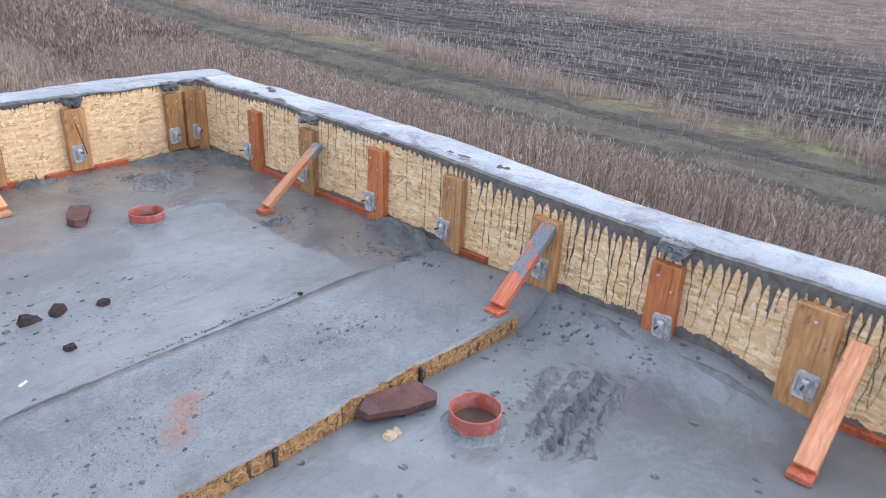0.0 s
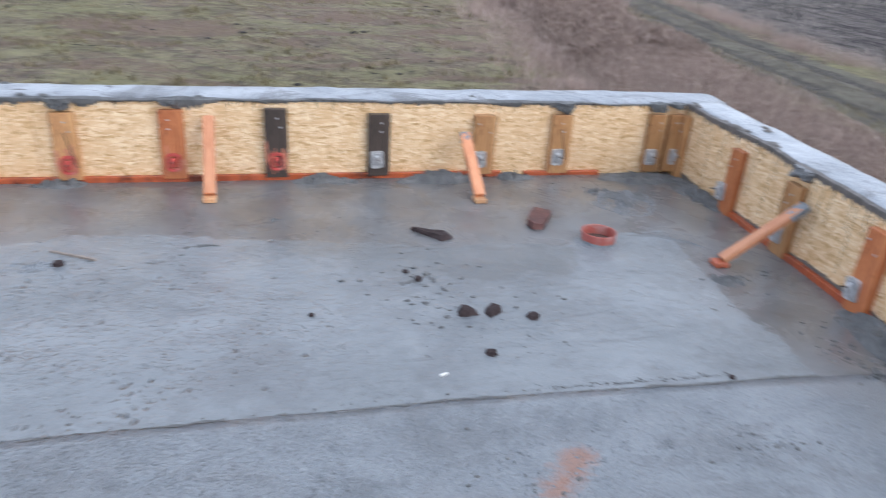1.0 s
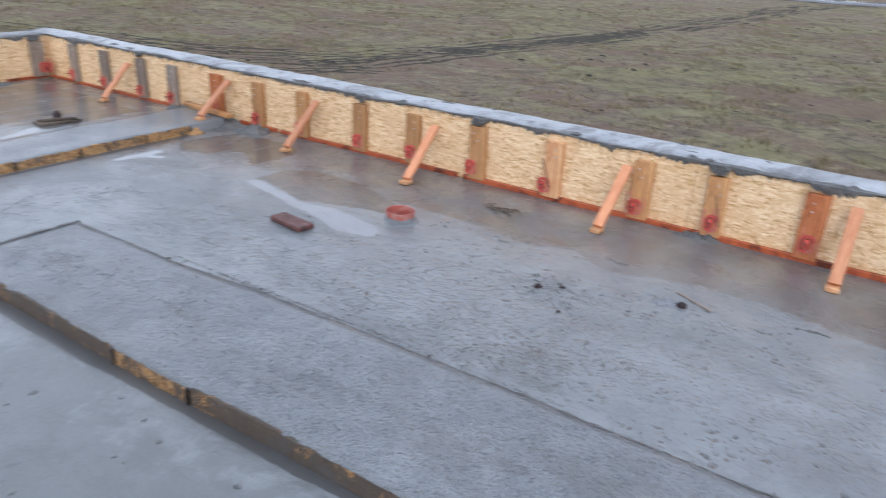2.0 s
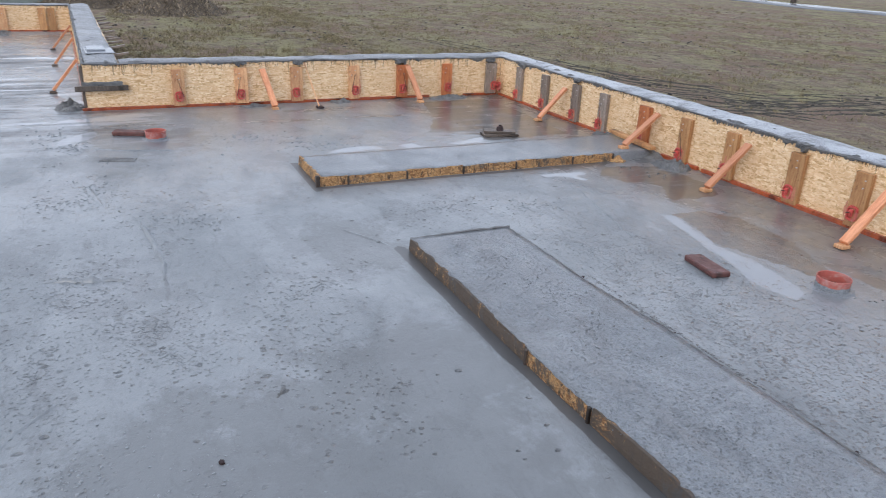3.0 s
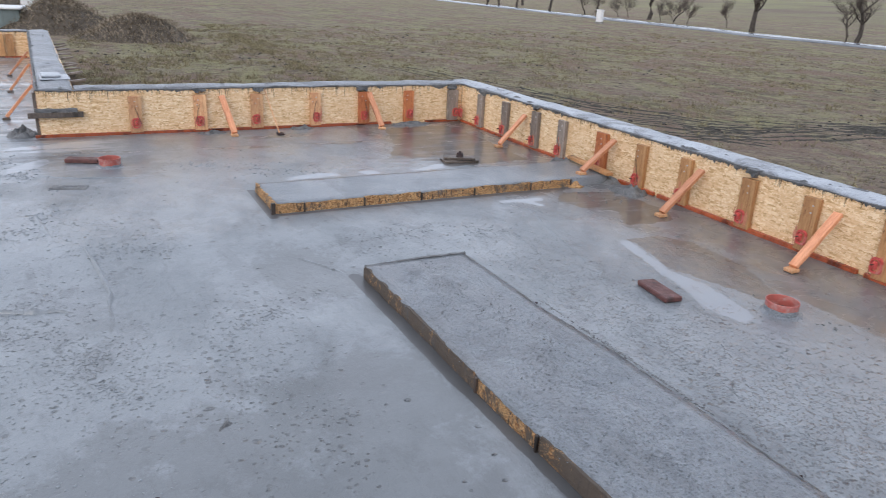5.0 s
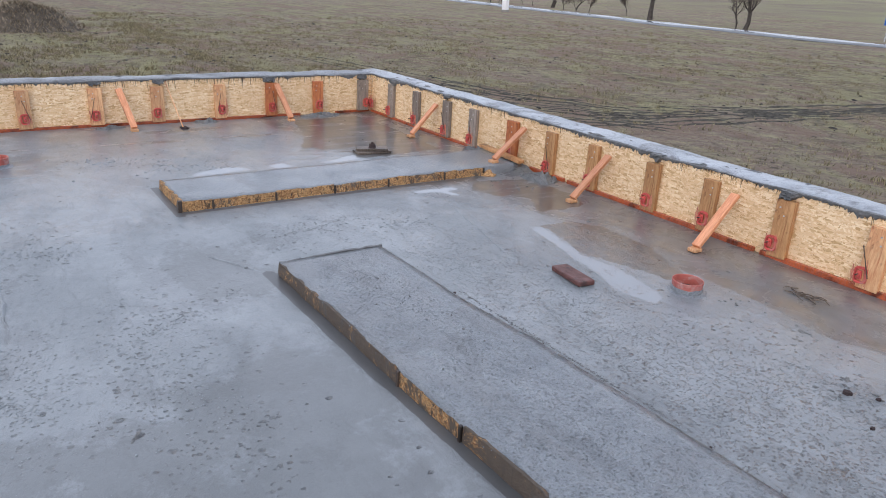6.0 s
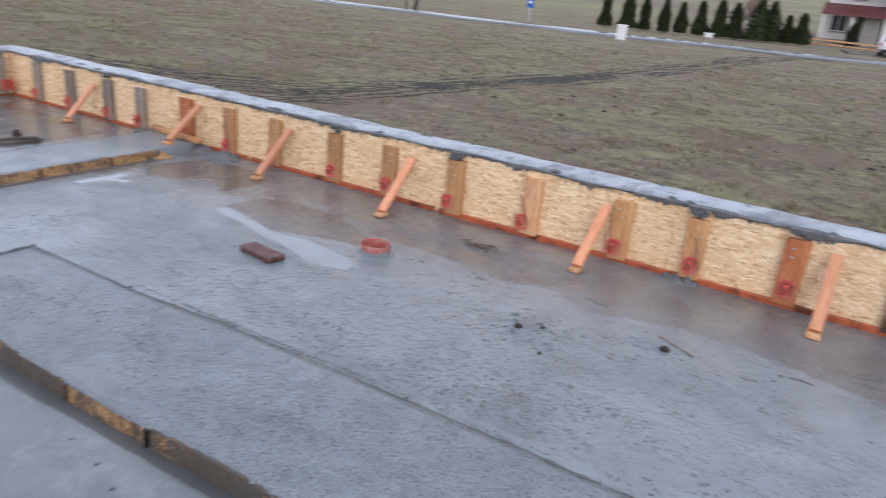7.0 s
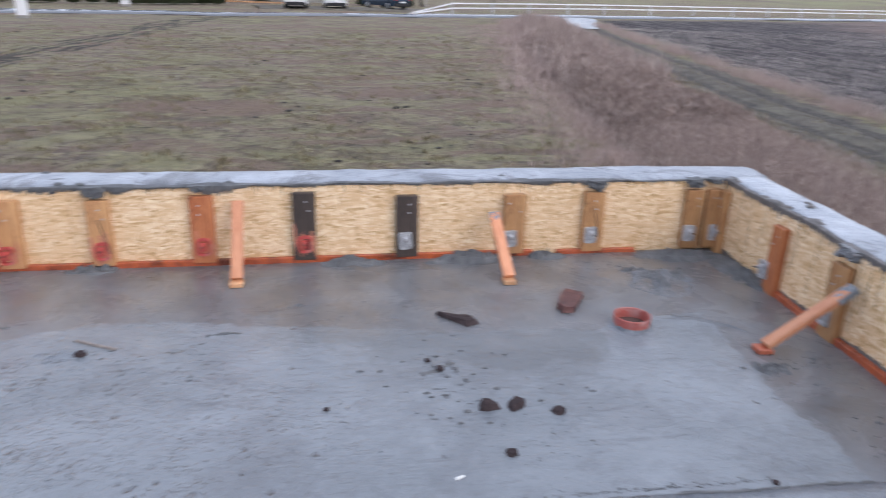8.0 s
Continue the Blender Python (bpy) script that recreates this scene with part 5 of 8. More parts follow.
def clamp(side, along, z, material, label, group, rod=0.0, y=0.042):
    m = FRAME[side] @ pose(on_wall(side, along), y, z, 0, random.Random(int(along * 977)).uniform(-6, 6), 0)
    root = thing("formwork_clamp", m, label, "clamp", group)
    bm = bmesh.new()
    rounded_plate(bm, 0.078, 0.105, 0.012, 0.026 if material is RED else 0.016, 0.001, material is RED)
    part("plate", bm, material, root)
    bm = bmesh.new()
    box(bm, (-0.013, 0.008, -0.022), (0.013, 0.026, 0.030), 0.004)
    tube(bm, 0.011, 0.011, 0, 0.03, 10, pose(0, 0.008, 0.014, -90))
    part("wedge_lock", bm, material, root)
    bm = bmesh.new()
    tube(bm, 0.004, 0.004, 0, 0.045, 8, pose(0, 0.02, 0.014, -90))
    part("tie_rod", bm, STEEL, root)
    if material is RED:
        # red paint rubbed off and run over the plank round the clamp
        rnd = random.Random(int(along * 631))
        bm = bmesh.new()
        for _ in range(11):
            x0, w = rnd.uniform(-0.058, 0.058), rnd.uniform(0.002, 0.009)
            z0, z1 = rnd.uniform(0.01, 0.06) + 0.08 * rnd.random() ** 3, -rnd.uniform(0.05, 0.085)
            row = []
            for k in range(7):
                s = k / 6
                ww = w * (0.3 + math.sin(math.pi * min(1.0, s + 0.15))) * rnd.uniform(0.5, 1.2)
                xx, zz = x0 + rnd.gauss(0, 0.002), z0 + (z1 - z0) * s
                row.append([bm.verts.new((xx + q * ww, 0.0012 + 0.0006 * (q == 0), zz)) for q in (-1, 0, 1)])
            for a, b in zip(row, row[1:]):
                for q in (0, 1):
                    bm.faces.new((a[q], a[q + 1], b[q + 1], b[q]))
        tagged(part("paint_smear", bm, REDRUB, root), "red paint smeared on the plank", kind="stuff")
    if rod:
        bm = bmesh.new()
        tube(bm, 0.0035, 0.003, 0, 0.20, 7, pose(-0.045 * rod, 0.012, -0.01, -4, 13 * rod, 0))
        part("lever", bm, STEEL, root, "thin dark rusty steel lever")
    return root


def beam_between(bm, p, q, w, t, roll=0.0, bevel=0.003):
    """A board of width w and thickness t from p to q."""
    p, q = Vector(p), Vector(q)
    d = (q - p)
    rot = d.to_track_quat("Z", "X").to_matrix().to_4x4()
    m = Matrix.Translation(p) @ rot @ Matrix.Rotation(roll, 4, "Z")
    return box(bm, (-w / 2, -t / 2, 0), (w / 2, t / 2, d.length), bevel, m)


def brace(side, along, out, top, material, label, group, floor=0.0, skew=0.0, w=0.062, off=0.03, foot_mat=None, smeared=0.0):
    """A slanting board from the slab up to the wall, with a foot block."""
    m = FRAME[side] @ pose(on_wall(side, along), 0, floor)
    root = thing("brace", m, label, "brace", group)
    foot, head = Vector((0, out, 0.034)), Vector((skew, off, top - floor))
    length = (head - foot).length
    bm = bmesh.new()
    box(bm, (-w / 2, -0.014, 0), (w / 2, 0.014, length), 0.003)
    bmesh.ops.subdivide_edges(bm, edges=[e for e in bm.edges if e.calc_length() > 0.2], cuts=4)
    rough_up(bm, 0.002, 8, along)
    plank = part("plank", bm, material, root)
    d = head - foot
    x = Vector((1, 0, 0))
    zed = d.normalized()
    yy = zed.cross(x).normalized()
    xx = yy.cross(zed)
    mm = Matrix((xx, yy, zed)).transposed().to_4x4()
    mm.translation = foot
    plank.matrix_local = mm
    bm = one_box((-w * 0.52, out - 0.03, 0.0), (w * 0.56, out + 0.042, 0.026), 0.004)
    part("foot_block", bm, foot_mat or STUD_PALE, root, "wooden foot block")
    if smeared:
        # concrete smeared over the upper length of the board
        bm = bmesh.new()
        z0 = length * (1 - smeared)
        box(bm, (-w * 0.51, -0.018, z0), (w * 0.51, 0.0145, length + 0.002), 0.002)
        bmesh.ops.subdivide_edges(bm, edges=list(bm.edges), cuts=7, use_grid_fill=True)
        for v in bm.verts:
            v.co.y = max(-0.021, v.co.y + 0.004 * fbm(v.co.x * 40, v.co.z * 25, along))
            if v.co.z < z0 + 0.03:
                v.co.z += 0.10 * fbm(v.co.x * 25, along, 2.0) * smeared
        smear = part("concrete_smear", bm, STRIP, root, "grey concrete smeared over the board's head")
        smear.matrix_local = mm
    bm = bmesh.new()
    tube(bm, 0.006, 0.005, 0, 0.006, 8, mm @ pose(0.008, -0.013, length * 0.93, 90))
    part("nail", bm, STEEL, root)
    return root


BROWN, BLACKED, GREY, RUST, PALEL = "brown wet wooden upright on the wall", "nearly black soaked wooden upright on the wall", "grey weathered wooden upright on the wall", "rust-red wooden upright on the wall", "pale yellow wooden upright on the wall"
GN, GW, GE, GD = "uprights along the north wall", "uprights along the west wall", "uprights along the east wall", "uprights along the far wall"
for x, w, h, mat, lab in (
    (-0.07, 0.10, 0.39, STUD, BROWN), (-0.20, 0.11, 0.39, STUD, BROWN), (-0.84, 0.125, 0.385, STUD, BROWN), (-1.33, 0.125, 0.38, STUD, BROWN),
    (-1.96, 0.125, 0.385, STUD_BLACK, BLACKED), (-2.535, 0.125, 0.41, STUD_BLACK, BLACKED), (-3.08, 0.125, 0.40, STUD_RED, RUST), (-3.60, 0.115, 0.385, STUD, BROWN),
    (-4.05, 0.12, 0.39, STUD, BROWN), (-4.655, 0.125, 0.40, STUD_PALE, PALEL), (-5.235, 0.125, 0.40, STUD, BROWN), (-5.80, 0.12, 0.39, STUD, BROWN),
    (-6.31, 0.125, 0.385, STUD, BROWN), (-6.93, 0.12, 0.39, STUD, BROWN), (-7.45, 0.125, 0.39, STUD, BROWN), (-7.98, 0.15, 0.39, STUD_RED, RUST),
    (-8.60, 0.125, 0.39, STUD_GREY, GREY), (-9.07, 0.125, 0.395, STUD_GREY, GREY), (-9.67, 0.125, 0.40, STUD_GREY, GREY), (-10.23, 0.12, 0.40, STUD_GREY, GREY)):
    upright("north", x, w, h, mat, lab, GN, lean=random.Random(int(x * 100)).uniform(-0.8, 0.8))
for y, w, mat, lab in ((-0.14, 0.14, STUD_GREY, GREY), (-0.73, 0.12, STUD_RED, RUST), (-1.30, 0.13, STUD_RED, RUST), (-1.88, 0.12, STUD_PALE, PALEL), (-2.53, 0.13, STUD_PALE, PALEL), (-3.12, 0.13, STUD_PALE, PALEL), (-3.75, 0.12, STUD_PALE, PALEL)):
    upright("west", y, w, 0.385, mat, lab, GW)
for y, w, h, mat, lab in ((-0.06, 0.09, 0.39, STUD, BROWN), (-0.70, 0.105, 0.375, STUD_RED, RUST), (-1.22, 0.12, 0.37, STUD, BROWN), (-1.80, 0.12, 0.385, STUD_RED, RUST), (-2.33, 0.12, 0.37, STUD, BROWN), (-2.86, 0.14, 0.32, STUD, BROWN), (-3.415, 0.125, 0.305, STUD_RED, RUST), (-3.95, 0.15, 0.335, STUD, BROWN), (-4.7, 0.12, 0.32, STUD, BROWN), (-5.4, 0.12, 0.33, STUD, BROWN)):
    upright("east", y, w, h, mat, lab, GE, z0=-0.07)
for y, mat, lab in ((-4.9, STUD, BROWN), (-5.05, STUD, BROWN), (-5.66, STUD_PALE, PALEL), (-6.45, STUD_PALE, PALEL), (-7.2, STUD, BROWN), (-7.9, STUD, BROWN)):
    upright("far_west", y, 0.12, 0.40, mat, lab, GD)

REDL, GALVL = "red steel formwork clamp at the foot of an upright", "mud-spattered galvanised clamp at the foot of an upright"
CN, CW, CE = "clamps along the north wall", "clamps along the west wall", "clamps along the east wall"
for x, z, mat, rod in ((-0.22, 0.12, GALV, 0), (-0.05, 0.12, GALV, 0), (-0.855, 0.125, GALV, 1), (-1.35, 0.115, GALV, 0), (-1.97, 0.12, GALV, 0), (-2.535, 0.115, RED, 0), (-3.08, 0.115, RED, 0), (-3.60, 0.105, RED, 1), (-4.07, 0.095, RED, 0), (-4.70, 0.10, RED, 1),
    (-5.28, 0.105, RED, 0), (-5.81, 0.11, RED, 0), (-6.33, 0.10, RED, 0), (-6.95, 0.09, RED, 0), (-7.47, 0.085, RED, 1), (-8.01, 0.10, RED, 0), (-8.63, 0.09, RED, 1), (-9.10, 0.09, RED, 1), (-9.70, 0.09, RED, 0), (-10.27, 0.09, RED, 0), (-10.68, 0.11, RED, 0)):
    clamp("north", x, z, mat, REDL if mat is RED else GALVL, CN, rod)
for y, rod in ((-0.10, 0), (-0.72, 0), (-1.30, 1), (-1.87, -1), (-2.54, 0), (-3.13, -1), (-3.75, 1)):
    clamp("west", y, 0.115, RED, REDL, CW, rod)
for y, z in ((-0.64, 0.115), (-1.20, 0.11), (-1.77, 0.10), (-2.29, 0.105), (-2.86, 0.10), (-3.44, 0.055), (-3.97, 0.05), (-4.7, 0.05)):
    clamp("east", y, z, GALV, GALVL, CE)

BL, BN = "orange sawn timber brace on a foot block", "braces along the north wall"
for x, out, top, skew in ((-9.26, 0.33, 0.33, 0.0), (-7.80, 0.36, 0.36, 0.0), (-6.76, 0.38, 0.34, 0.0), (-5.58, 0.39, 0.34, 0.02), (-4.17, 0.36, 0.34, -0.02), (-2.885, 0.32, 0.37, 0.0), (-1.45, 0.42, 0.29, 0.02)):
    brace("north", x, out, top, BRACE, BL, BN, floor=S2_Z if x == -7.80 else 0.0, skew=skew, off=0.09 if x == -1.45 else 0.035, smeared=0.14 if x == -1.45 else 0.0)
for y, out, top in ((-2.84, 0.33, 0.37), (-1.18, 0.30, 0.37)):
    brace("west", y, out, top, BRACE, BL, "braces along the west wall", skew=0.06)
brace("east", -1.34, 0.40, 0.31, BRACE, "orange brace with a mud-smeared head", "braces along the east wall", off=0.04, foot_mat=BRACE_RED, smeared=0.22)
brace("east", -2.88, 0.35, 0.30, BRACE_RED, "red wooden brace smeared with grey concrete", "braces along the east wall", w=0.072, off=0.03, skew=0.0, foot_mat=BRACE_RED, smeared=0.66)
brace("east", -4.09, 0.36, 0.26, BRACE, BL, "braces along the east wall", floor=STEP, w=0.07, off=0.03, foot_mat=BRACE_RED)
for x, out in ((-11.8, 0.30), (-13.78, 0.28), (-15.4, 0.30)):
    brace("far_north", x, out, 0.36, BRACE, BL, "braces along the far wall", skew=-0.05, foot_mat=BOARD_DARK)
brace("far_west", -6.05, 0.55, 0.38, BRACE, BL, "braces along the far wall")


# ---- things on the slab ----
def drain_pipe(x, y, top, label, tilt=0.0, smear=0.02):
    z = floor_z(x, y)
    root = thing("drain_pipe", pose(x, y, z, tilt, 0, 0), label, "pipe", "drain pipes in the slab")
    bm = bmesh.new()
    prof = [(0.084, -0.03), (0.0845, top * 0.5), (0.087, top - 0.012), (0.0878, top - 0.002), (0.0868, top), (0.0832, top), (0.0822, top - 0.004), (0.080, top * 0.4), (0.078, -0.03)]
    n, rings = 36, []
    for r, zz in prof:
        rings.append([bm.verts.new((r * math.cos(2 * math.pi * k / n), r * math.sin(2 * math.pi * k / n), zz)) for k in range(n)])
    for a, b in zip(rings, rings[1:]):
        for k in range(n):
            bm.faces.new((a[k], a[(k + 1) % n], b[(k + 1) % n], b[k]))
    bmesh.ops.recalc_face_normals(bm, faces=bm.faces)
    part("socket", bm, PIPE, root, smooth=True)
    # disc of silt closing the pipe, the shade down there painted as dark colour
    bm = bmesh.new()
    tube(bm, 0.079, 0.079, -0.03, 0.012, 28)
    part("silt", bm, PIPE_IN, root, "silty pipe bottom with shade in its dark colour")
    bm = bmesh.new()
    rings = []
    for r, zz in ((0.0855, smear), (0.0865, smear * 0.9), (0.087, 0.0)):
        rings.append([bm.verts.new((r * math.cos(2 * math.pi * k / n), r * math.sin(2 * math.pi * k / n), zz * (1 + 0.35 * noise.noise(Vector((k * 0.45, x, 2)))))) for k in range(n)])
    for a, b in zip(rings, rings[1:]):
        for k in range(n):
            bm.faces.new((a[k], b[k], b[(k + 1) % n], a[(k + 1) % n]))
    part("smear", bm, STRIP, root, "grey concrete smear round the pipe", smooth=True)
    bm = bmesh.new()
    rings = []
    for r, zz in ((0.135, -0.008), (0.110, 0.002), (0.094, 0.007), (0.084, 0.008)):
        rings.append([bm.verts.new((r * (1 + 0.12 * noise.noise(Vector((k * 0.7, r * 9, x)))) * math.cos(2 * math.pi * k / n), r * (1 + 0.12 * noise.noise(Vector((k * 0.7, r * 9, x)))) * math.sin(2 * math.pi * k / n), zz)) for k in range(n)])
    for a, b in zip(rings, rings[1:]):
        for k in range(n):
            bm.faces.new((a[k], a[(k + 1) % n], b[(k + 1) % n], b[k]))
    part("collar", bm, STRIP, root, "rough concrete collar round the pipe", smooth=True)


drain_pipe(-1.135, -3.165, 0.072, "orange-red plastic drain pipe stub in wet concrete")
drain_pipe(-1.00, -1.00, 0.062, "orange-red plastic drain pipe stub in brown mud")
drain_pipe(-5.18, -0.985, 0.07, "orange-red plastic drain pipe stub beside a puddle", smear=0.034)
drain_pipe(-9.42, -4.08, 0.075, "orange-red plastic drain pipe stub by a brick")


def brick(x, y, rz, size, label, tilt=0.0, name="brick", mat=BRICK, lift=0.0, seed=1):
    z = floor_z(x, y) + lift
    root = thing(name, pose(x, y, z, tilt, 0, rz), label, name.replace("_", " "))
    bm = bmesh.new()
    l, w, h = size
    box(bm, (-l / 2, -w / 2, 0), (l / 2, w / 2, h), 0.006)
    bmesh.ops.subdivide_edges(bm, edges=list(bm.edges), cuts=2)
    rough_up(bm, 0.004, 14, seed)
    part("body", bm, mat, root)
    return root


brick(-5.62, -1.455, -7, (0.27, 0.112, 0.032), "flat dark red clay brick on wet slab", seed=2)
brick(-9.63, -4.28, 70, (0.27, 0.10, 0.036), "dark wet brick lying beside a pipe", seed=4)
brick(-8.80, -4.40, 75, (0.26, 0.10, 0.012), "half-sunk grey slab fragment", mat=DARK, name="slab_fragment", seed=5, lift=-0.006)


def flat_piece(name, x, y, outline, h, mat, label, category, rz=0.0, tilt=(0, 0), lift=0.0, seed=1, group="", crumb=0.0):
    """A flat broken piece from a short outline, with worn edges; crumb: how jagged its top is."""
    rnd = random.Random(seed)
    bm = bmesh.new()
    lowv = [bm.verts.new((a, b, 0)) for a, b in outline]
    top = [bm.verts.new((a * (0.95 - crumb * rnd.random()), b * (0.95 - crumb * rnd.random()), h * (1 - crumb * rnd.random()))) for a, b in outline]
    n = len(outline)
    bm.faces.new(lowv[::-1])
    bm.faces.new(top)
    for k in range(n):
        bm.faces.new((lowv[k], lowv[(k + 1) % n], top[(k + 1) % n], top[k]))
    bmesh.ops.triangulate(bm, faces=bm.faces)
    bmesh.ops.subdivide_edges(bm, edges=list(bm.edges), cuts=1)
    bmesh.ops.triangulate(bm, faces=bm.faces)
    rough_up(bm, h * (0.12 + 0.3 * crumb), 28, seed)
    ob = part(name, bm, mat)
    ob.matrix_world = pose(x, y, floor_z(x, y) + lift, tilt[0], tilt[1], rz)
    return tagged(ob, label, category, group)


# the broken tile leaning on the strip's edge
flat_piece("broken_tile", -1.24, -2.925, [(-0.16, 0.045), (-0.15, 0.005), (-0.02, -0.055), (0.10, -0.085), (0.135, -0.06), (0.12, 0.025), (0.03, 0.05), (-0.09, 0.078)], 0.022, BRICK, "broken dark red clay tile leaning on the strip", "tile", tilt=(10, 3), lift=0.030, seed=6)
flat_piece("foam_scrap", -1.355, -3.0, [(-0.030, -0.018), (-0.012, -0.026), (0.006, -0.016), (0.03, -0.02), (0.034, 0.004), (0.012, 0.012), (0.008, 0.026), (-0.012, 0.016), (-0.028, 0.012)], 0.022, FOAM, "pale crumbled foam scrap on the slab", "scrap", seed=7, crumb=0.6)
flat_piece("broken_tile", -1.215, -0.72, [(-0.13, 0.0), (-0.10, -0.045), (0.10, -0.055), (0.135, -0.04), (0.13, 0.05), (0.0, 0.055), (-0.09, 0.045)], 0.032, BRICK, "broken dark red clay tile lying in brown mud", "tile", rz=60, tilt=(4, 2), seed=3)
flat_piece("clay_shard", -1.81, -0.86, [(-0.13, 0.035), (-0.02, 0.03), (0.07, 0.045), (0.10, 0.0), (0.05, -0.05), (-0.02, -0.015)], 0.026, CLOD, "dark pointed clay shard on wet slab", "shard", rz=-25, seed=8, crumb=0.35)
for k, (x, y, s) in enumerate(((-1.84, -1.60, 0.046), (-1.735, -1.60, 0.044), (-1.585, -1.665, 0.030), (-1.83, -1.90, 0.024))):
    flat_piece("clay_clod", x, y, [(-s, -0.5 * s), (-0.2 * s, -0.8 * s), (s, -0.4 * s), (0.8 * s, 0.5 * s), (0, 0.8 * s), (-0.8 * s, 0.4 * s)], 0.8 * s, CLOD, "small dark clay clod on wet concrete", "clod", rz=40 * k, seed=10 + k, group="clay clods on the slab", crumb=0.6)
for k, (x, y, s) in enumerate(((-3.455, -1.01, 0.024), (-1.98, -1.30, 0.02), (-2.02, -1.22, 0.014), (-4.10, -1.27, 0.02), (-4.0, -1.20, 0.012), (-1.0, -2.16, 0.012), (-2.45, -1.55, 0.012), (-5.08, -2.155, 0.007), (-5.75, -2.20, 0.009), (-4.15, -2.14, 0.007), (-5.0, -4.2, 0.012), (-3.9, -1.45, 0.011))):
    flat_piece("pebble", x, y, [(-s, -0.6 * s), (0.3 * s, -0.9 * s), (s, 0), (0.4 * s, 0.8 * s), (-0.7 * s, 0.6 * s)], 0.7 * s, CLOD, "tiny dark stone lying on wet concrete", "pebble", rz=55 * k, seed=30 + k, group="pebbles on the slab")
for k, (x, y, s) in enumerate(((-2.03, -2.0, 0.016), (-1.84, -2.652, 0.02), (-1.90, -2.63, 0.012), (-0.70, -2.36, 0.048), (-1.02, -2.6, 0.01))):
    flat_piece("wood_chip", x, y, [(-s, -0.3 * s), (s, -0.15 * s), (s, 0.2 * s), (-s, 0.3 * s)], 0.006, PAPER, "small white chip lying on the slab", "chip", rz=25 + 40 * k, lift=0.016 if -2.9 < y < -2.2 else 0.0, seed=50 + k, group="white chips on the slab")


# stacked muddy boards with a bucket lid behind the second strip
root = thing("board_stack", pose(-8.80, -1.05, floor_z(-8.8, -1.05), 0, 0, 80), "small stack of muddy dark boards in a puddle", "board stack")
for k, (a, b, rz) in enumerate(((0.34, 0.15, 4), (0.30, 0.12, -14))):
    bm = bmesh.new()
    box(bm, (-a / 2, -b / 2, 0.024 * k), (a / 2, b / 2, 0.024 * k + 0.022), 0.003, pose(0, 0.01 * k, 0, 0, 0, rz))
    part("board", bm, BOARD_DARK, root)
bm = bmesh.new()
tube(bm, 0.035, 0.028, 0.046, 0.085, 14)
tube(bm, 0.012, 0.012, 0.085, 0.10, 10)
part("knob", bm, CLOD, root, "dark round knob on the stack")

# thin rod against the west wall
root = thing("steel_rod", pose(-10.50, -2.42, 0), "thin pale rod leaning on the west wall", "rod")
bm = bmesh.new()
beam_between(bm, (0.10, 0.05, 0.0), (-0.20, -0.03, 0.44), 0.011, 0.011, 0, 0.003)
part("shaft", bm, STUD_PALE, root)
bm = one_box((0.05, 0.02, 0), (0.14, 0.09, 0.016), 0.004)
part("foot", bm, CLOD, root)

# boards nailed across the west wall's end and onto the second strip's corner
root = thing("cross_board", FRAME["west"] @ pose(4.46, 0.0, 0.25), "short dark muddy board nailed to the wall", "board")
part("plank", one_box((-0.24, 0.002, -0.056), (0.24, 0.045, -0.006), 0.003), BOARD_DARK, root)
bm = bmesh.new()
box(bm, (-0.20, 0.004, -0.012), (0.18, 0.042, 0.030), 0.006)
bmesh.ops.subdivide_edges(bm, edges=list(bm.edges), cuts=6, use_grid_fill=True)
rough_up(bm, 0.014, 14, 3)
rough_up(bm, 0.006, 50, 3)
part("mortar", bm, DARK, root, "dark mortar on the board")
root = thing("cross_board", pose(-8.0, -0.22, S2_Z), "short brown board lying by the wall", "board")
bm = bmesh.new()
beam_between(bm, (-0.24, 0.05, 0.05), (0.34, 0.06, 0.02), 0.07, 0.030, radians(90))
part("plank", bm, STUD, root)
flat_piece("foam_scrap", -7.68, -0.50, [(-0.07, -0.05), (-0.02, -0.075), (0.04, -0.06), (0.07, 0.0), (0.03, 0.065), (-0.05, 0.05)], 0.060, YELLOW_NEW, "dirty yellow foam lump at the strip's end", "scrap", seed=72, crumb=0.8)


def twig_tangle(x, y, wide, n, seed):
    """A loose tangle of thin bent twigs lying on the slab."""
    rnd = random.Random(seed)
    bm = bmesh.new()
    for _ in range(n):
        a, t = rnd.gauss(0.4, 0.7), rnd.uniform(0.2, 0.9) * wide
        p = Vector((rnd.gauss(0, 0.35) * wide, rnd.gauss(0, 0.22) * wide, 0.003))
        for _k in range(3):
            q = p + Vector((t * math.cos(a) / 3, t * math.sin(a) / 3, 0))
            q.z = 0.003 + 0.012 * rnd.random()
            beam_between(bm, p, q, rnd.uniform(0.003, 0.007), 0.004, 0, 0)
            p, a = q, a + rnd.gauss(0, 0.5)
    ob = part("twig_tangle", bm, BOARD_DARK)
    ob.matrix_world = pose(x, y, floor_z(x, y))
    tagged(ob, "small dark tangle of twigs on the wet slab", "twigs", kind="stuff")


twig_tangle(-4.86, -0.43, 0.15, 13, 173)
flat_piece("wood_offcut", -3.42, -0.93, [(-0.11, -0.005), (0.11, -0.004), (0.11, 0.005), (-0.11, 0.005)], 0.009, STUD_GREY, "thin grey stick on the wet slab", "stick", rz=-28, seed=74)

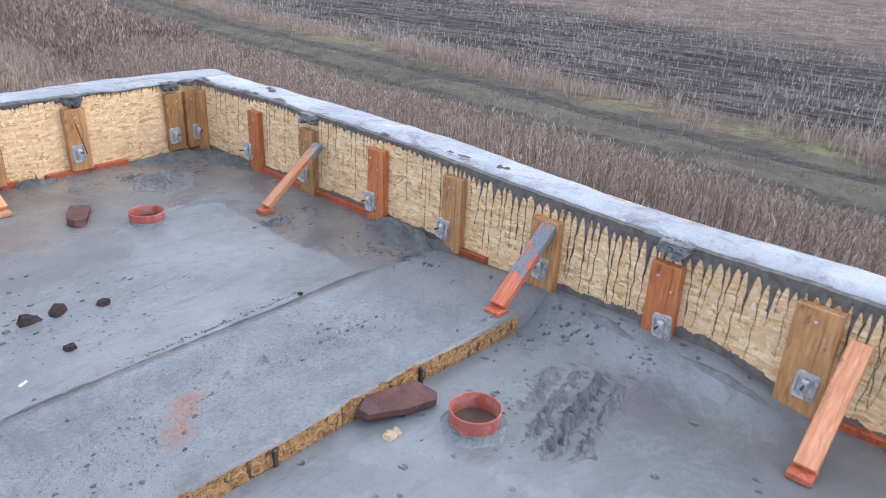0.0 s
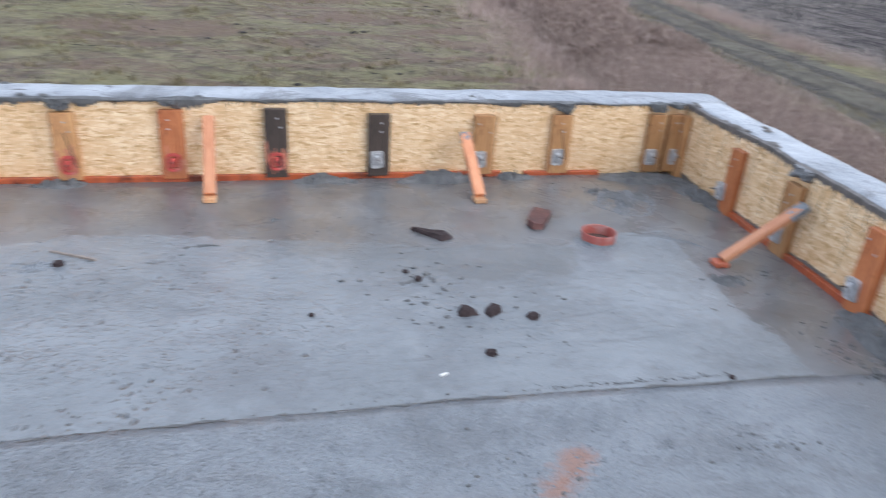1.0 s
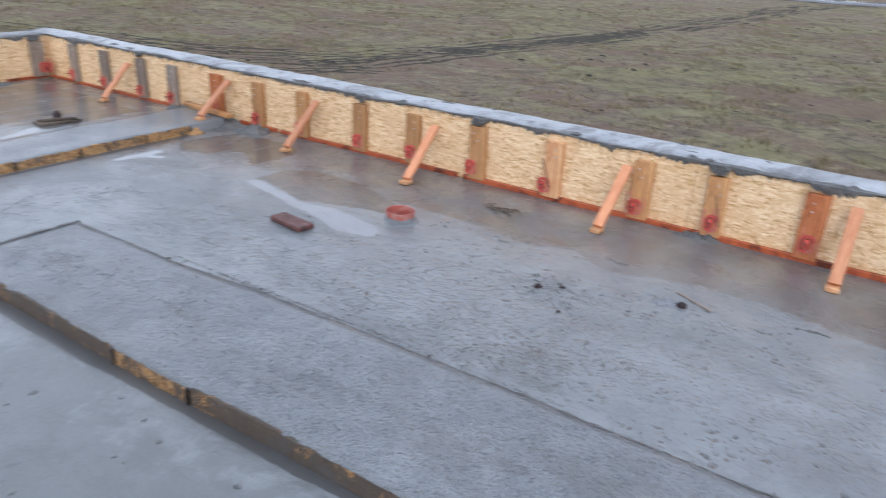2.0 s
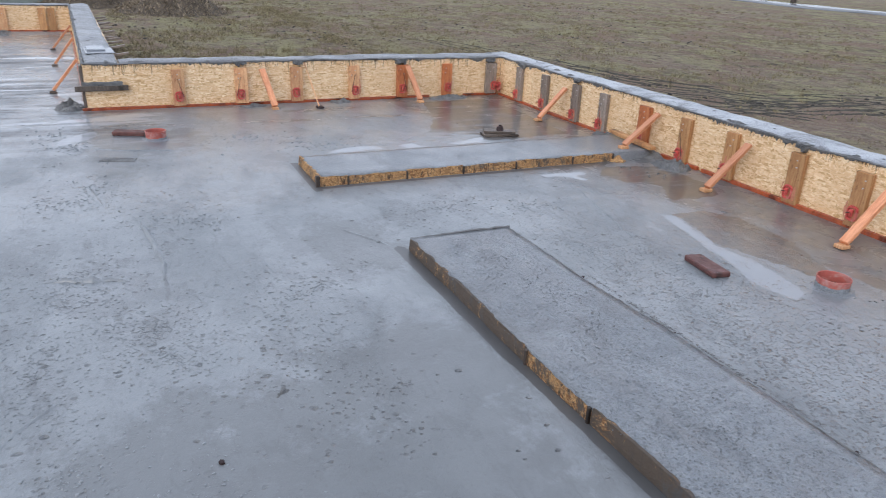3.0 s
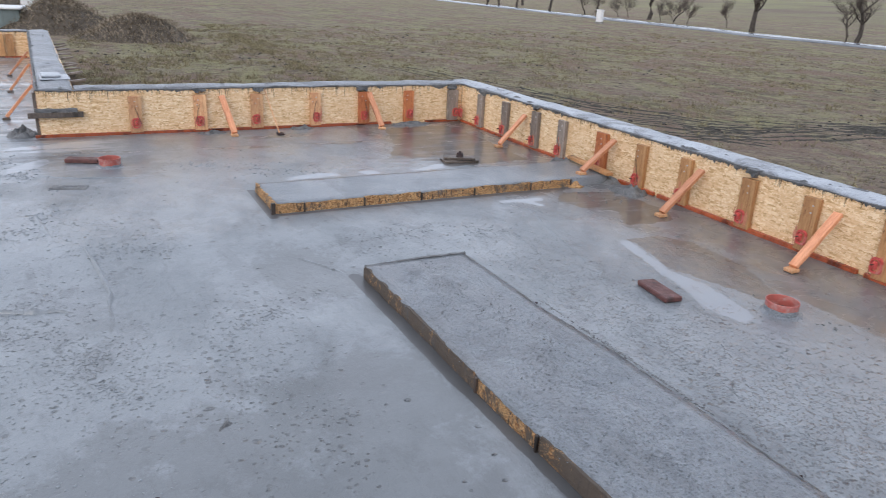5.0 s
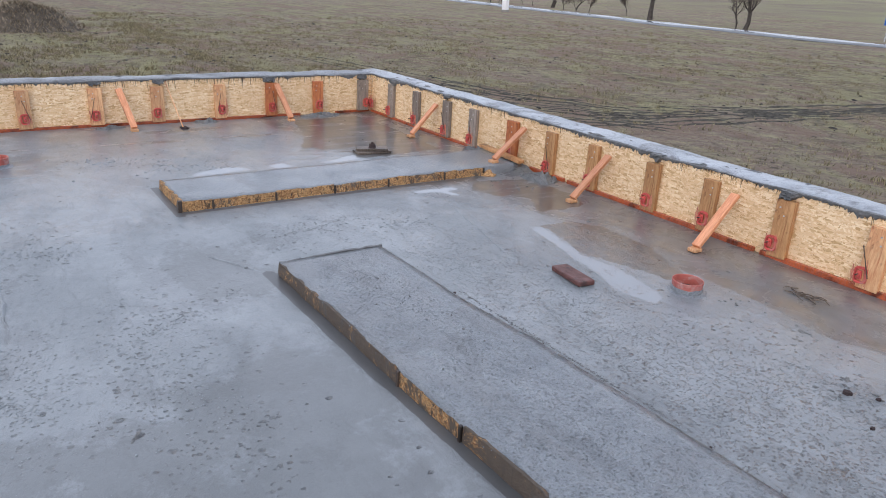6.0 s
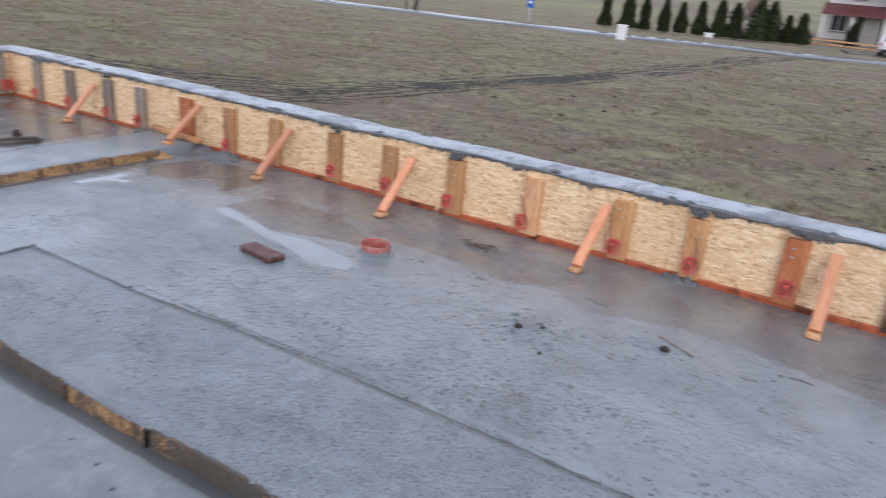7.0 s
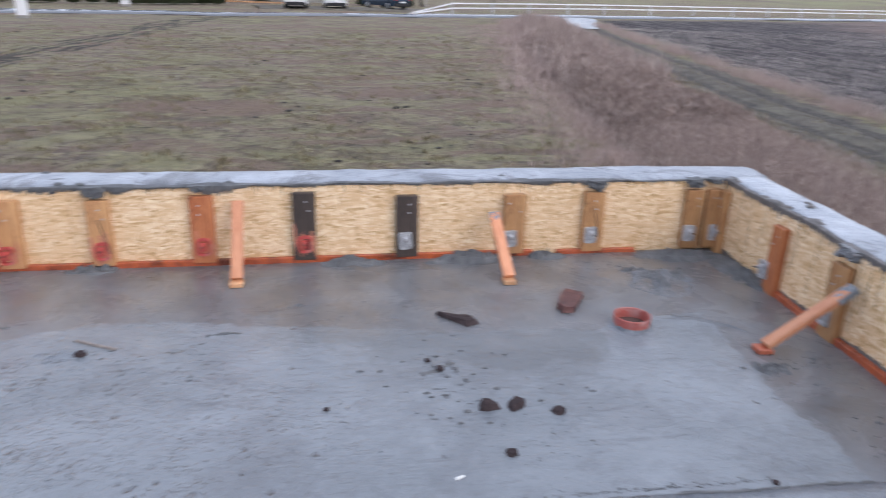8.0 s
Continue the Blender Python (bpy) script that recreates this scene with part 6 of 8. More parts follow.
root = thing("end_board", FRAME["far_north"] @ pose(0.085, 0.016, 0.0), "mud-caked dark board closing the wall's end", "board")
bm = one_box((-0.08, -0.012, -0.02), (0.07, 0.016, 0.43), 0.003)
bmesh.ops.subdivide_edges(bm, edges=[e for e in bm.edges if e.calc_length() > 0.2], cuts=6)
rough_up(bm, 0.005, 7, 4)
part("plank", bm, BOARD_DARK, root)

# white insulation offcut on the corner of the far wall
root = thing("insulation_board", pose(-11.6, -4.45, WALL_H + 0.014, 0, 0, 4), "dirty white insulation offcut on the wall's wet top", "insulation")
part("sheet", one_box((-0.20, -0.14, 0.0), (0.22, 0.14, 0.010), 0.003), WALLTOP, root)
part("block", one_box((-0.20, -0.12, 0.012), (0.10, 0.06, 0.034), 0.006), WALLTOP, root)


# ---- heaps of spilled mortar ----
def heap(x, y, rx, ry, h, seed, rz=0.0, label="dark heap of spilled rough mortar", mat=DARK, lumpy=1.0, name="mortar_heap", base=None):
    n, rings = 34, 12
    verts, faces = [(0, 0, h)], []
    for j in range(1, rings + 1):
        r = j / rings
        for k in range(n):
            a = 2 * math.pi * k / n
            wob = 1 + 0.30 * noise.noise(Vector((math.cos(a) * 1.7 + seed, math.sin(a) * 1.7, seed)))
            px, py = rx * r * wob * math.cos(a), ry * r * wob * math.sin(a)
            z = 0.75 * h * (1 - r ** 3) ** 0.9 * (0.75 + 0.8 * fbm(px * 11, py * 11, seed)) + lumpy * (0.012 * fbm(px * 24, py * 24, seed) + 0.006 * fbm(px * 60, py * 60, seed + 2)) * (1 - r ** 4) - 0.012 * r
            verts.append((px, py, z))
    for k in range(n):
        faces.append((0, 1 + k, 1 + (k + 1) % n))
    for j in range(rings - 1):
        for k in range(n):
            a, b = 1 + j * n + k, 1 + j * n + (k + 1) % n
            faces.append((a, a + n, b + n, b))
    ob = sheet(name, verts, faces, mat)
    ob.matrix_world = pose(x, y, floor_z(x, y) if base is None else base, 0, 0, rz)
    return tagged(ob, label, name.replace("_", " "), "mortar heaps on the slab", "stuff")


for k, (x, y, rx, ry, h) in enumerate((
    (-0.30, -0.12, 0.36, 0.12, 0.04), (-0.09, -0.42, 0.11, 0.30, 0.04), (-0.55, -0.42, 0.22, 0.10, 0.015), (-0.70, -0.33, 0.12, 0.06, 0.012),
    (-1.12, -0.06, 0.13, 0.06, 0.06), (-1.60, -0.07, 0.28, 0.08, 0.07), (-2.26, -0.06, 0.22, 0.07, 0.05), (-3.65, -0.06, 0.14, 0.06, 0.045),
    (-0.22, -2.10, 0.12, 0.32, 0.075), (-0.24, -2.55, 0.14, 0.24, 0.06),
    (-0.55, -1.45, 0.12, 0.08, 0.02), (-7.40, -0.16, 0.26, 0.14, 0.07), (-7.9, -0.10, 0.35, 0.12, 0.10),
    (-8.40, -0.10, 0.20, 0.10, 0.09), (-10.62, -0.75, 0.10, 0.28, 0.05), (-10.65, -2.05, 0.09, 0.16, 0.04), (-10.62, -3.05, 0.08, 0.18, 0.03),
    (-10.88, -4.78, 0.17, 0.14, 0.10), (-17.6, -6.0, 0.5, 0.2, 0.05), (-17.7, -6.6, 0.3, 0.5, 0.08))):
    heap(x, y, rx, ry, h, 3.3 * k + 1, lumpy=2.0)
# churned, walked-in concrete
def churned(x, y, lx, ly, rz, seed, tread, tall=0.020):
    """A patch of walked-in concrete: rows of torn ridges and holes along its length."""
    d = 0.007
    nx, ny = int(lx / d), int(ly / d)
    verts, faces = [], []
    for j in range(ny + 1):
        for i in range(nx + 1):
            a, b = (i / nx - 0.5) * lx, (j / ny - 0.5) * ly
            rim = max(0.0, 1 - (2 * abs(a) / lx) ** 3 - (2 * abs(b) / ly) ** 3 + 0.5 * fbm(a * 7, b * 7, seed))
            rim = min(1.0, rim)
            wa, wb = a + 0.02 * fbm(a * 14, b * 14, seed + 3), b + 0.02 * fbm(a * 14, b * 14, seed + 6)
            rows = 0.5 + 0.5 * math.cos(2 * math.pi * wb / (ly / tread))
            teeth = 0.5 + 0.5 * math.cos(2 * math.pi * (wa + 0.5 * wb) / 0.045)
            torn = max(0.0, fbm(a * 26, b * 40, seed + 1) + 0.25)
            z = rim * tall * (rows * (0.35 + 0.5 * teeth * rows) + 0.8 * torn * rows + 0.6 * fbm(a * 55, b * 55, seed) - 0.30)
            verts.append((a, b, max(-0.004, z) if rim > 0.02 else -0.006))
    for j in range(ny):
        for i in range(nx):
            q = j * (nx + 1) + i
            faces.append((q, q + 1, q + nx + 2, q + nx + 1))
    ob = sheet("churned_concrete", verts, faces, CHURN)
    ob.matrix_world = pose(x, y, floor_z(x, y) + 0.001, 0, 0, rz)
    tagged(ob, "churned wet concrete torn by boots", "churned concrete", "mortar heaps on the slab", "stuff")


churned(-0.84, -3.385, 0.60, 0.24, 9, 91.0, 2.6, 0.056)
churned(-0.80, -3.22, 0.32, 0.12, 12, 95.0, 1.2, 0.018)
churned(-0.60, -0.50, 0.40, 0.34, 60, 98.0, 2.0, 0.032)
heap(-3.55, -1.0, 0.25, 0.12, 0.008, 97, 10, "rough patch of scraped wet concrete", STRIP, 1.0, "churned_concrete")
for _k, (_x, _y, _rx, _ry) in enumerate(((-4.55, -0.85, 0.20, 0.05), (-3.9, -0.72, 0.22, 0.045), (-4.15, -1.15, 0.16, 0.06), (-2.9, -0.88, 0.24, 0.045), (-2.55, -0.60, 0.15, 0.045), (-2.0, -1.32, 0.14, 0.06), (-6.35, -0.62, 0.2, 0.05))):
    heap(_x, _y, _rx, _ry, 0.004, 120 + 3 * _k, 8 * _k - 20, "thin dark smear of mortar on the slab", DARK, 0.8, "churned_concrete")
heap(-5.34, -3.93, 0.085, 0.075, 0.006, 99, 0, "small crumbled patch in the wet slab", DARK, 1.0, "churned_concrete")


def crumbs(x, y, rx, ry, n, size, seed, mat=DARK, rz=0.0, label="scattered dark mortar crumbs", lift=0.0):
    """Small broken lumps strewn over a patch, as one mesh."""
    rnd = random.Random(seed)
    verts, faces = [], []
    ca, sa = math.cos(radians(rz)), math.sin(radians(rz))
    for _ in range(n):
        a, b = rnd.gauss(0, 0.5) * rx, rnd.gauss(0, 0.5) * ry
        px, py = x + a * ca - b * sa, y + a * sa + b * ca
        if px > east_x(py) - 0.02 or py > -0.02:
            continue
        s = size * (0.22 + rnd.random() ** 3 * 1.2)
        z, q, k = floor_z(px, py) + lift, len(verts), 6
        if STRIP_S < py < STRIP_N and px > STRIP_W:
            z = 0.010
        t, e = rnd.uniform(0, 6.28), rnd.uniform(0.35, 1.0)
        for h, r in ((-0.003, 1.0), (s * rnd.uniform(0.12, 0.4), 0.75)):
            for i in range(k):
                w = t + 6.283 * i / k
                d = s * r * rnd.uniform(0.5, 1.35)
                verts.append((px + d * math.cos(w), py + d * e * math.sin(w), z + h * rnd.uniform(0.7, 1.3)))
        verts.append((px, py, z + s * rnd.uniform(0.15, 0.6)))
        for i in range(k):
            j = (i + 1) % k
            faces += [(q + i, q + j, q + k + j, q + k + i), (q + k + i, q + k + j, q + 2 * k)]
    return tagged(sheet("mortar_crumbs", verts, faces, mat), label, "crumbs", kind="stuff")


for _k, (_x, _y, _rx, _ry, _n, _s, _rz) in enumerate((
    (-0.55, -0.40, 0.30, 0.12, 130, 0.012, 10), (-0.85, -0.25, 0.35, 0.10, 70, 0.010, 0), (-0.45, -1.45, 0.20, 0.12, 60, 0.011, 0), (-0.40, -2.10, 0.14, 0.40, 120, 0.012, 0),
    (-0.60, -2.95, 0.25, 0.15, 60, 0.012, 0), (-0.38, -3.3, 0.10, 0.5, 90, 0.010, -4), (-0.42, -3.05, 0.2, 0.15, 70, 0.014, 0),
    (-1.95, -1.35, 0.28, 0.30, 90, 0.013, 0), (-1.75, -1.70, 0.4, 0.30, 90, 0.011, 0), (-4.05, -1.22, 0.35, 0.14, 70, 0.010, 25), (-4.6, -0.9, 0.5, 0.2, 45, 0.008, 0), (-5.0, -0.9, 0.25, 0.15, 40, 0.008, 0),
    (-3.1, -1.05, 0.35, 0.12, 45, 0.008, 0), (-2.5, -0.75, 0.9, 0.25, 60, 0.007, 0), 
    (-1.3, -3.1, 0.25, 0.12, 30, 0.007, 0), (-1.0, -2.55, 0.3, 0.15, 60, 0.008, 0), (-2.1, -2.6, 0.35, 0.2, 60, 0.008, 0), (-5.5, -2.5, 0.9, 0.25, 80, 0.006, 0), (-7.4, -0.5, 0.25, 0.3, 90, 0.012, 0), (-9.4, -0.9, 0.8, 0.6, 60, 0.009, 0), (-9.5, -3.3, 0.7, 0.6, 60, 0.009, 0))):
    crumbs(_x, _y, _rx, _ry, _n, _s, 300 + _k, rz=_rz)


def lumps(x0, y0, x1, y1, r, n, size, seed, mat=FLOOR, z=None):
    """Small lumps and torn bits standing out of the floated surface along a stretch, in uneven clusters."""
    rnd = random.Random(seed)
    verts, faces = [], []
    while n > 0:
        n -= 1
        t, a = rnd.random(), rnd.uniform(0, 6.283)
        d = r * abs(rnd.gauss(0, 0.55))
        x, y = x0 + (x1 - x0) * t + d * math.cos(a), y0 + (y1 - y0) * t + d * math.sin(a)
        if fbm(x * 2.6, y * 2.6, seed) + (0.5 if z is None else 2.0) * rnd.random() < 0.12 or any(patch(x, y, p) > 0.35 for p in SKY_PALE_POOLS):
            continue
        on_strip = x > STRIP_W and south_edge(x) - 0.03 < y < north_edge(x) + 0.02
        if x > east_x(y) - 0.05 or y > -0.05 or on_strip != (z is not None):
            continue
        s, b, k = size * (0.35 + rnd.random() ** 2), len(verts), 6
        base, turn, e = floor_z(x, y) if z is None else z, rnd.uniform(0, 6.283), rnd.uniform(0.45, 1.0)
        ca, sa = math.cos(turn), math.sin(turn)
        for up, w in ((-0.003, 1.0), (s * rnd.uniform(0.22, 0.42), 0.62)):
            for i in range(k):
                q, f = 6.283 * i / k, w * s * rnd.uniform(0.7, 1.25)
                px, py = f * math.cos(q), e * f * math.sin(q)
                verts.append((x + px * ca - py * sa, y + px * sa + py * ca, base + up))
        verts.append((x, y, base + s * rnd.uniform(0.3, 0.5)))
        for i in range(k):
            j = (i + 1) % k
            faces += [(b + i, b + j, b + k + j, b + k + i), (b + k + i, b + k + j, b + 2 * k)]
    tagged(sheet("concrete_lumps", verts, faces, mat), "small lumps standing out of the floated concrete", "concrete lumps", kind="stuff")


for _k, (_x0, _y0, _x1, _y1, _r, _n, _s) in enumerate((
    (-6.30, -4.40, -5.55, -4.22, 0.26, 1900, 0.0085), (-6.9, -4.65, -5.6, -4.85, 0.40, 1300, 0.0085), (-5.6, -4.75, -4.4, -4.6, 0.40, 1000, 0.008), (-8.2, -4.6, -7.7, -4.8, 0.22, 420, 0.012), (-7.5, -4.4, -7.2, -3.9, 0.25, 260, 0.012),
    (-6.45, -3.2, -6.15, -3.7, 0.16, 330, 0.010), (-6.2, -3.8, -5.2, -3.6, 0.35, 420, 0.008), (-5.0, -4.3, -4.2, -4.2, 0.4, 380, 0.008), (-7.1, -2.7, -6.85, -1.7, 0.25, 500, 0.010),
    (-6.3, -1.95, -4.2, -1.9, 0.26, 2000, 0.0062), (-6.2, -1.6, -4.0, -1.55, 0.22, 900, 0.0062), (-4.1, -1.85, -2.6, -1.8, 0.3, 600, 0.006), (-4.4, -1.25, -3.2, -1.2, 0.3, 700, 0.007), (-9.3, -3.5, -8.8, -2.5, 0.4, 420, 0.012), (-9.8, -4.9, -8.9, -4.6, 0.3, 400, 0.013), (-2.4, -1.8, -1.2, -1.7, 0.4, 500, 0.006))):
    lumps(_x0, _y0, _x1, _y1, _r, _n, _s, 400 + _k)
lumps(-6.5, -2.53, -3.2, -2.5, 0.45, 2400, 0.0052, 440, STRIP, 0.010)
lumps(-6.5, -2.175, -4.2, -2.12, 0.022, 1100, 0.006, 442, DARK)
lumps(-4.2, -2.12, -1.0, -2.14, 0.020, 1000, 0.006, 443, DARK)
lumps(-3.2, -2.5, -0.8, -2.5, 0.42, 900, 0.005, 441, STRIP, 0.010)


# ---- plants ----
def blades(name, spots, height, width, material, label, category, seed, segs=2, bend=0.3, head=None):
    """Many thin upright stems as one mesh; head: (length, width) of a plume."""
    rnd = random.Random(seed)
    verts, faces = [], []
    for x, y, s in spots:
        h = height * s * rnd.uniform(0.6, 1.2)
        z = ground_z(x, y) - 0.01
        a = rnd.uniform(0, 2 * math.pi)
        lean = bend * rnd.uniform(0.1, 1.0)
        dx, dy = math.cos(a) * lean * h, math.sin(a) * lean * h
        b = rnd.uniform(0, math.pi)
        wx, wy = math.cos(b) * width * rnd.uniform(0.6, 1.3), math.sin(b) * width
        base = len(verts)
        for k in range(segs):
            t = k / segs
            verts.append((x + dx * t * t - wx * (1 - 0.5 * t), y + dy * t * t - wy * (1 - 0.5 * t), z + h * t))
            verts.append((x + dx * t * t + wx * (1 - 0.5 * t), y + dy * t * t + wy * (1 - 0.5 * t), z + h * t))
        verts.append((x + dx, y + dy, z + h))
        for k in range(segs - 1):
            q = base + 2 * k
            faces.append((q, q + 1, q + 3, q + 2))
        q = base + 2 * (segs - 1)
        faces.append((q, q + 1, q + 2))
        if head:
            hl, hw = head[0] * rnd.uniform(0.6, 1.3), head[1] * rnd.uniform(0.7, 1.3)
            px, py, pz = x + dx, y + dy, z + h
            ox, oy = hl * 0.5 * math.cos(a), hl * 0.5 * math.sin(a)
            for turn in (b, b + 1.57):
                q = len(verts)
                cx, cy = math.cos(turn) * hw, math.sin(turn) * hw
                verts += [(px - ox * 0.2, py - oy * 0.2, pz - hl * 0.35), (px + cx + ox * 0.2, py + cy + oy * 0.2, pz + hl * 0.2), (px + ox, py + oy, pz + hl * 0.75), (px - cx + ox * 0.2, py - cy + oy * 0.2, pz + hl * 0.2)]
                faces.append((q, q + 1, q + 2, q + 3))
    ob = sheet(name, verts, faces, material)
    return tagged(ob, label, category, kind="stuff")


def reed_spots(n, seed, y0, y1, power=1.0):
    rnd, out = random.Random(seed), []
    while len(out) < n:
        y = y0 + (y1 - y0) * rnd.random() ** power
        a, b = along_line(REED_EDGE, y), along_line(TRACK, y) - 1.22 - 0.5 * smoothstep(-0.5, 7.0, y)
        x = rnd.uniform(a, b) + rnd.gauss(0, 0.12)
        if y < 0.3 and x < 0.36:
            continue
        den = 0.55 + 0.6 * fbm(x * 0.6, y * 0.6, 2.0)
        if rnd.random() > den + 0.25:
            continue
        t = (x - a) / max(0.1, b - a)
        out.append((x, y, (0.75 + 0.35 * fbm(x * 0.4, y * 0.4, 6.0)) * (0.45 + 0.55 * min(1.0, max(0.0, 5 * min(t, 1 - t))))))
    return out


blades("reeds", reed_spots(46000, 1, -8.0, 7.0), 0.40, 0.0017, REED_PALE, "dense dry reddish-brown reeds beside the wall", "reeds", 1, 3, 0.12, (0.045, 0.0028))
blades("reeds", reed_spots(24000, 2, 5.0, 31.0, 1.4), 0.46, 0.0045, REED, "dry reddish-brown reed bed along the track", "reeds", 2, 2, 0.18, (0.08, 0.008))
blades("reed_litter", reed_spots(7000, 3, -8.0, 22.0, 1.4), 0.18, 0.003, REEDHEAD, "tangled dead reed leaves", "reeds", 3, 2, 0.9)


def clump_spots(n, seed, edge, wide):
    """Tufts of many stems from the middle of the reed bed to its far end."""
    rnd, out = random.Random(seed), []
    while len(out) < n:
        y = 9.0 + 27.0 * rnd.random() ** 0.9
        a, b = along_line(REED_EDGE, y), along_line(TRACK, y) - 1.3
        x = a + rnd.gauss(0, wide) if edge else rnd.uniform(a, b)
        if fbm(x * 0.7, y * 0.7, 31.0) + 0.5 * rnd.random() < 0.15:
            continue
        s = rnd.uniform(0.6, 1.25)
        out += [(x + rnd.gauss(0, 0.13), y + rnd.gauss(0, 0.13), s) for _ in range(12)]
    return out


blades("reed_clumps", clump_spots(15000, 24, False, 0), 0.52, 0.011, REED, "ragged clumps of dry reed", "reeds", 24, 2, 0.35)
blades("reed_clumps", clump_spots(6000, 25, False, 0), 0.48, 0.013, REEDHEAD, "dark matted clumps of dead reed", "reeds", 25, 2, 0.5)
blades("tussocks", clump_spots(8000, 26, True, 0.45), 0.30, 0.012, DRYGRASS, "tan tussocks of dead grass along the reed bed", "grass", 26, 2, 0.9)


def fringe_spots(n, seed):
    rnd, out = random.Random(seed), []
    for _ in range(n):
        y = 0.45 + 32 * rnd.random() ** 1.5
        x = along_line(REED_EDGE, y) - abs(rnd.gauss(0, 0.35 + 0.03 * y))
        out.append((x, y, 0.8 + 0.6 * fbm(x * 1.3, y * 1.3, 3.0)))
    return out


blades("fringe_grass", fringe_spots(17000, 14), 0.18, 0.004, DRYGRASS, "pale dead grass thinning out beside the reeds", "grass", 14, 2, 0.8)


def verge_spots(n, seed, off, width, clump=-9.0):
    rnd, out = random.Random(seed), []
    for _ in range(n):
        y = -9 + 44 * rnd.random() ** 1.6
        x = along_line(TRACK, y) + off + rnd.gauss(0, width)
        if fbm(x * 0.9, y * 0.9, 12.0) + 0.45 * rnd.random() < clump:
            continue
        out.append((x, y, 0.8 + 0.5 * fbm(x * 1.3, y * 1.3, 3.0)))
    return out


blades("verge_grass", verge_spots(24000, 4, 1.12, 0.22, 0.16), 0.29, 0.0034, DRYGRASS, "tall dead grass between track and field", "grass", 4, 2, 0.8)
blades("verge_grass", verge_spots(9000, 5, -1.0, 0.25), 0.08, 0.005, GRASS, "short green-brown grass beside the track", "grass", 5, 2, 0.7)
blades("verge_grass", verge_spots(1600, 6, 0.0, 0.10), 0.07, 0.005, GRASS, "short grass between the wheel ruts", "grass", 6, 2, 0.7)


def stubble_spots(n, seed):
    rnd, out = random.Random(seed), []
    while len(out) < n:
        y = -14 + 46 * rnd.random() ** 1.3
        d = 1.75 + 20 * rnd.random() ** 1.7
        row = round(d / 0.28) * 0.28 + rnd.gauss(0, 0.05)
        x = along_line(TRACK, y) + row
        if fbm(x * 0.35, y * 0.35, 5.0) + rnd.random() < 0.35:
            continue
        out.append((x, y, 0.6 + 0.6 * rnd.random()))
    return out


blades("stubble", stubble_spots(36000, 7), 0.12, 0.0036, STRAW, "pale broken maize stubble in dark ploughed soil", "stubble", 7, 2, 0.08)
blades("stubble_litter", stubble_spots(4000, 8), 0.06, 0.010, DRYGRASS, "flattened dead leaves on ploughed soil", "stubble", 8, 2, 1.4)


def lawn_spots(n, seed):
    rnd, out = random.Random(seed), []
    while len(out) < n:
        y = 0.4 + 20 * rnd.random() ** 1.7
        x = -30 + 36 * rnd.random()
        if y > 1.5 and x > -19 and rut_mask(x, y) > 0.35:
            continue
        if x > along_line(REED_EDGE, y) - 0.1:
            continue
        out.append((x, y, 0.5 + 0.7 * max(0, 0.5 + fbm(x * 0.7, y * 0.7, 8.0))))
    for _ in range(n // 5):
        x, y = XB - 0.5 - 16 * rnd.random() ** 1.3, YC + 0.4 + 6 * rnd.random()
        out.append((x, y, 0.5 + 0.7 * max(0, 0.5 + fbm(x * 0.7, y * 0.7, 8.0))))
    return out


blades("grass", lawn_spots(70000, 9), 0.045, 0.0065, GRASS, "short olive-brown winter grass in tufts", "grass", 9, 2, 0.9)


def tuft_spots(n, seed):
    rnd, out = random.Random(seed), []
    while len(out) < n:
        y = 0.5 + 24 * rnd.random() ** 1.5
        x = -34 + 38 * rnd.random()
        if y > 1.5 and x > -19 and rut_mask(x, y) > 0.35:
            continue
        if rnd.random() < 0.3:
            x, y = XB - 0.5 - 20 * rnd.random() ** 1.2, YC + 0.4 + 5 * rnd.random()
        if x > along_line(REED_EDGE, y) - 0.1 or fbm(x * 0.5, y * 0.5, 15.0) + 0.5 * rnd.random() < 0.2:
            continue
        s = rnd.uniform(0.5, 1.2)
        out += [(x + rnd.gauss(0, 0.045), y + rnd.gauss(0, 0.045), s) for _ in range(14)]
    return out


blades("grass_tufts", tuft_spots(84000, 19), 0.08, 0.006, GRASS, "small olive-yellow tufts of winter grass", "grass", 19, 2, 0.8)


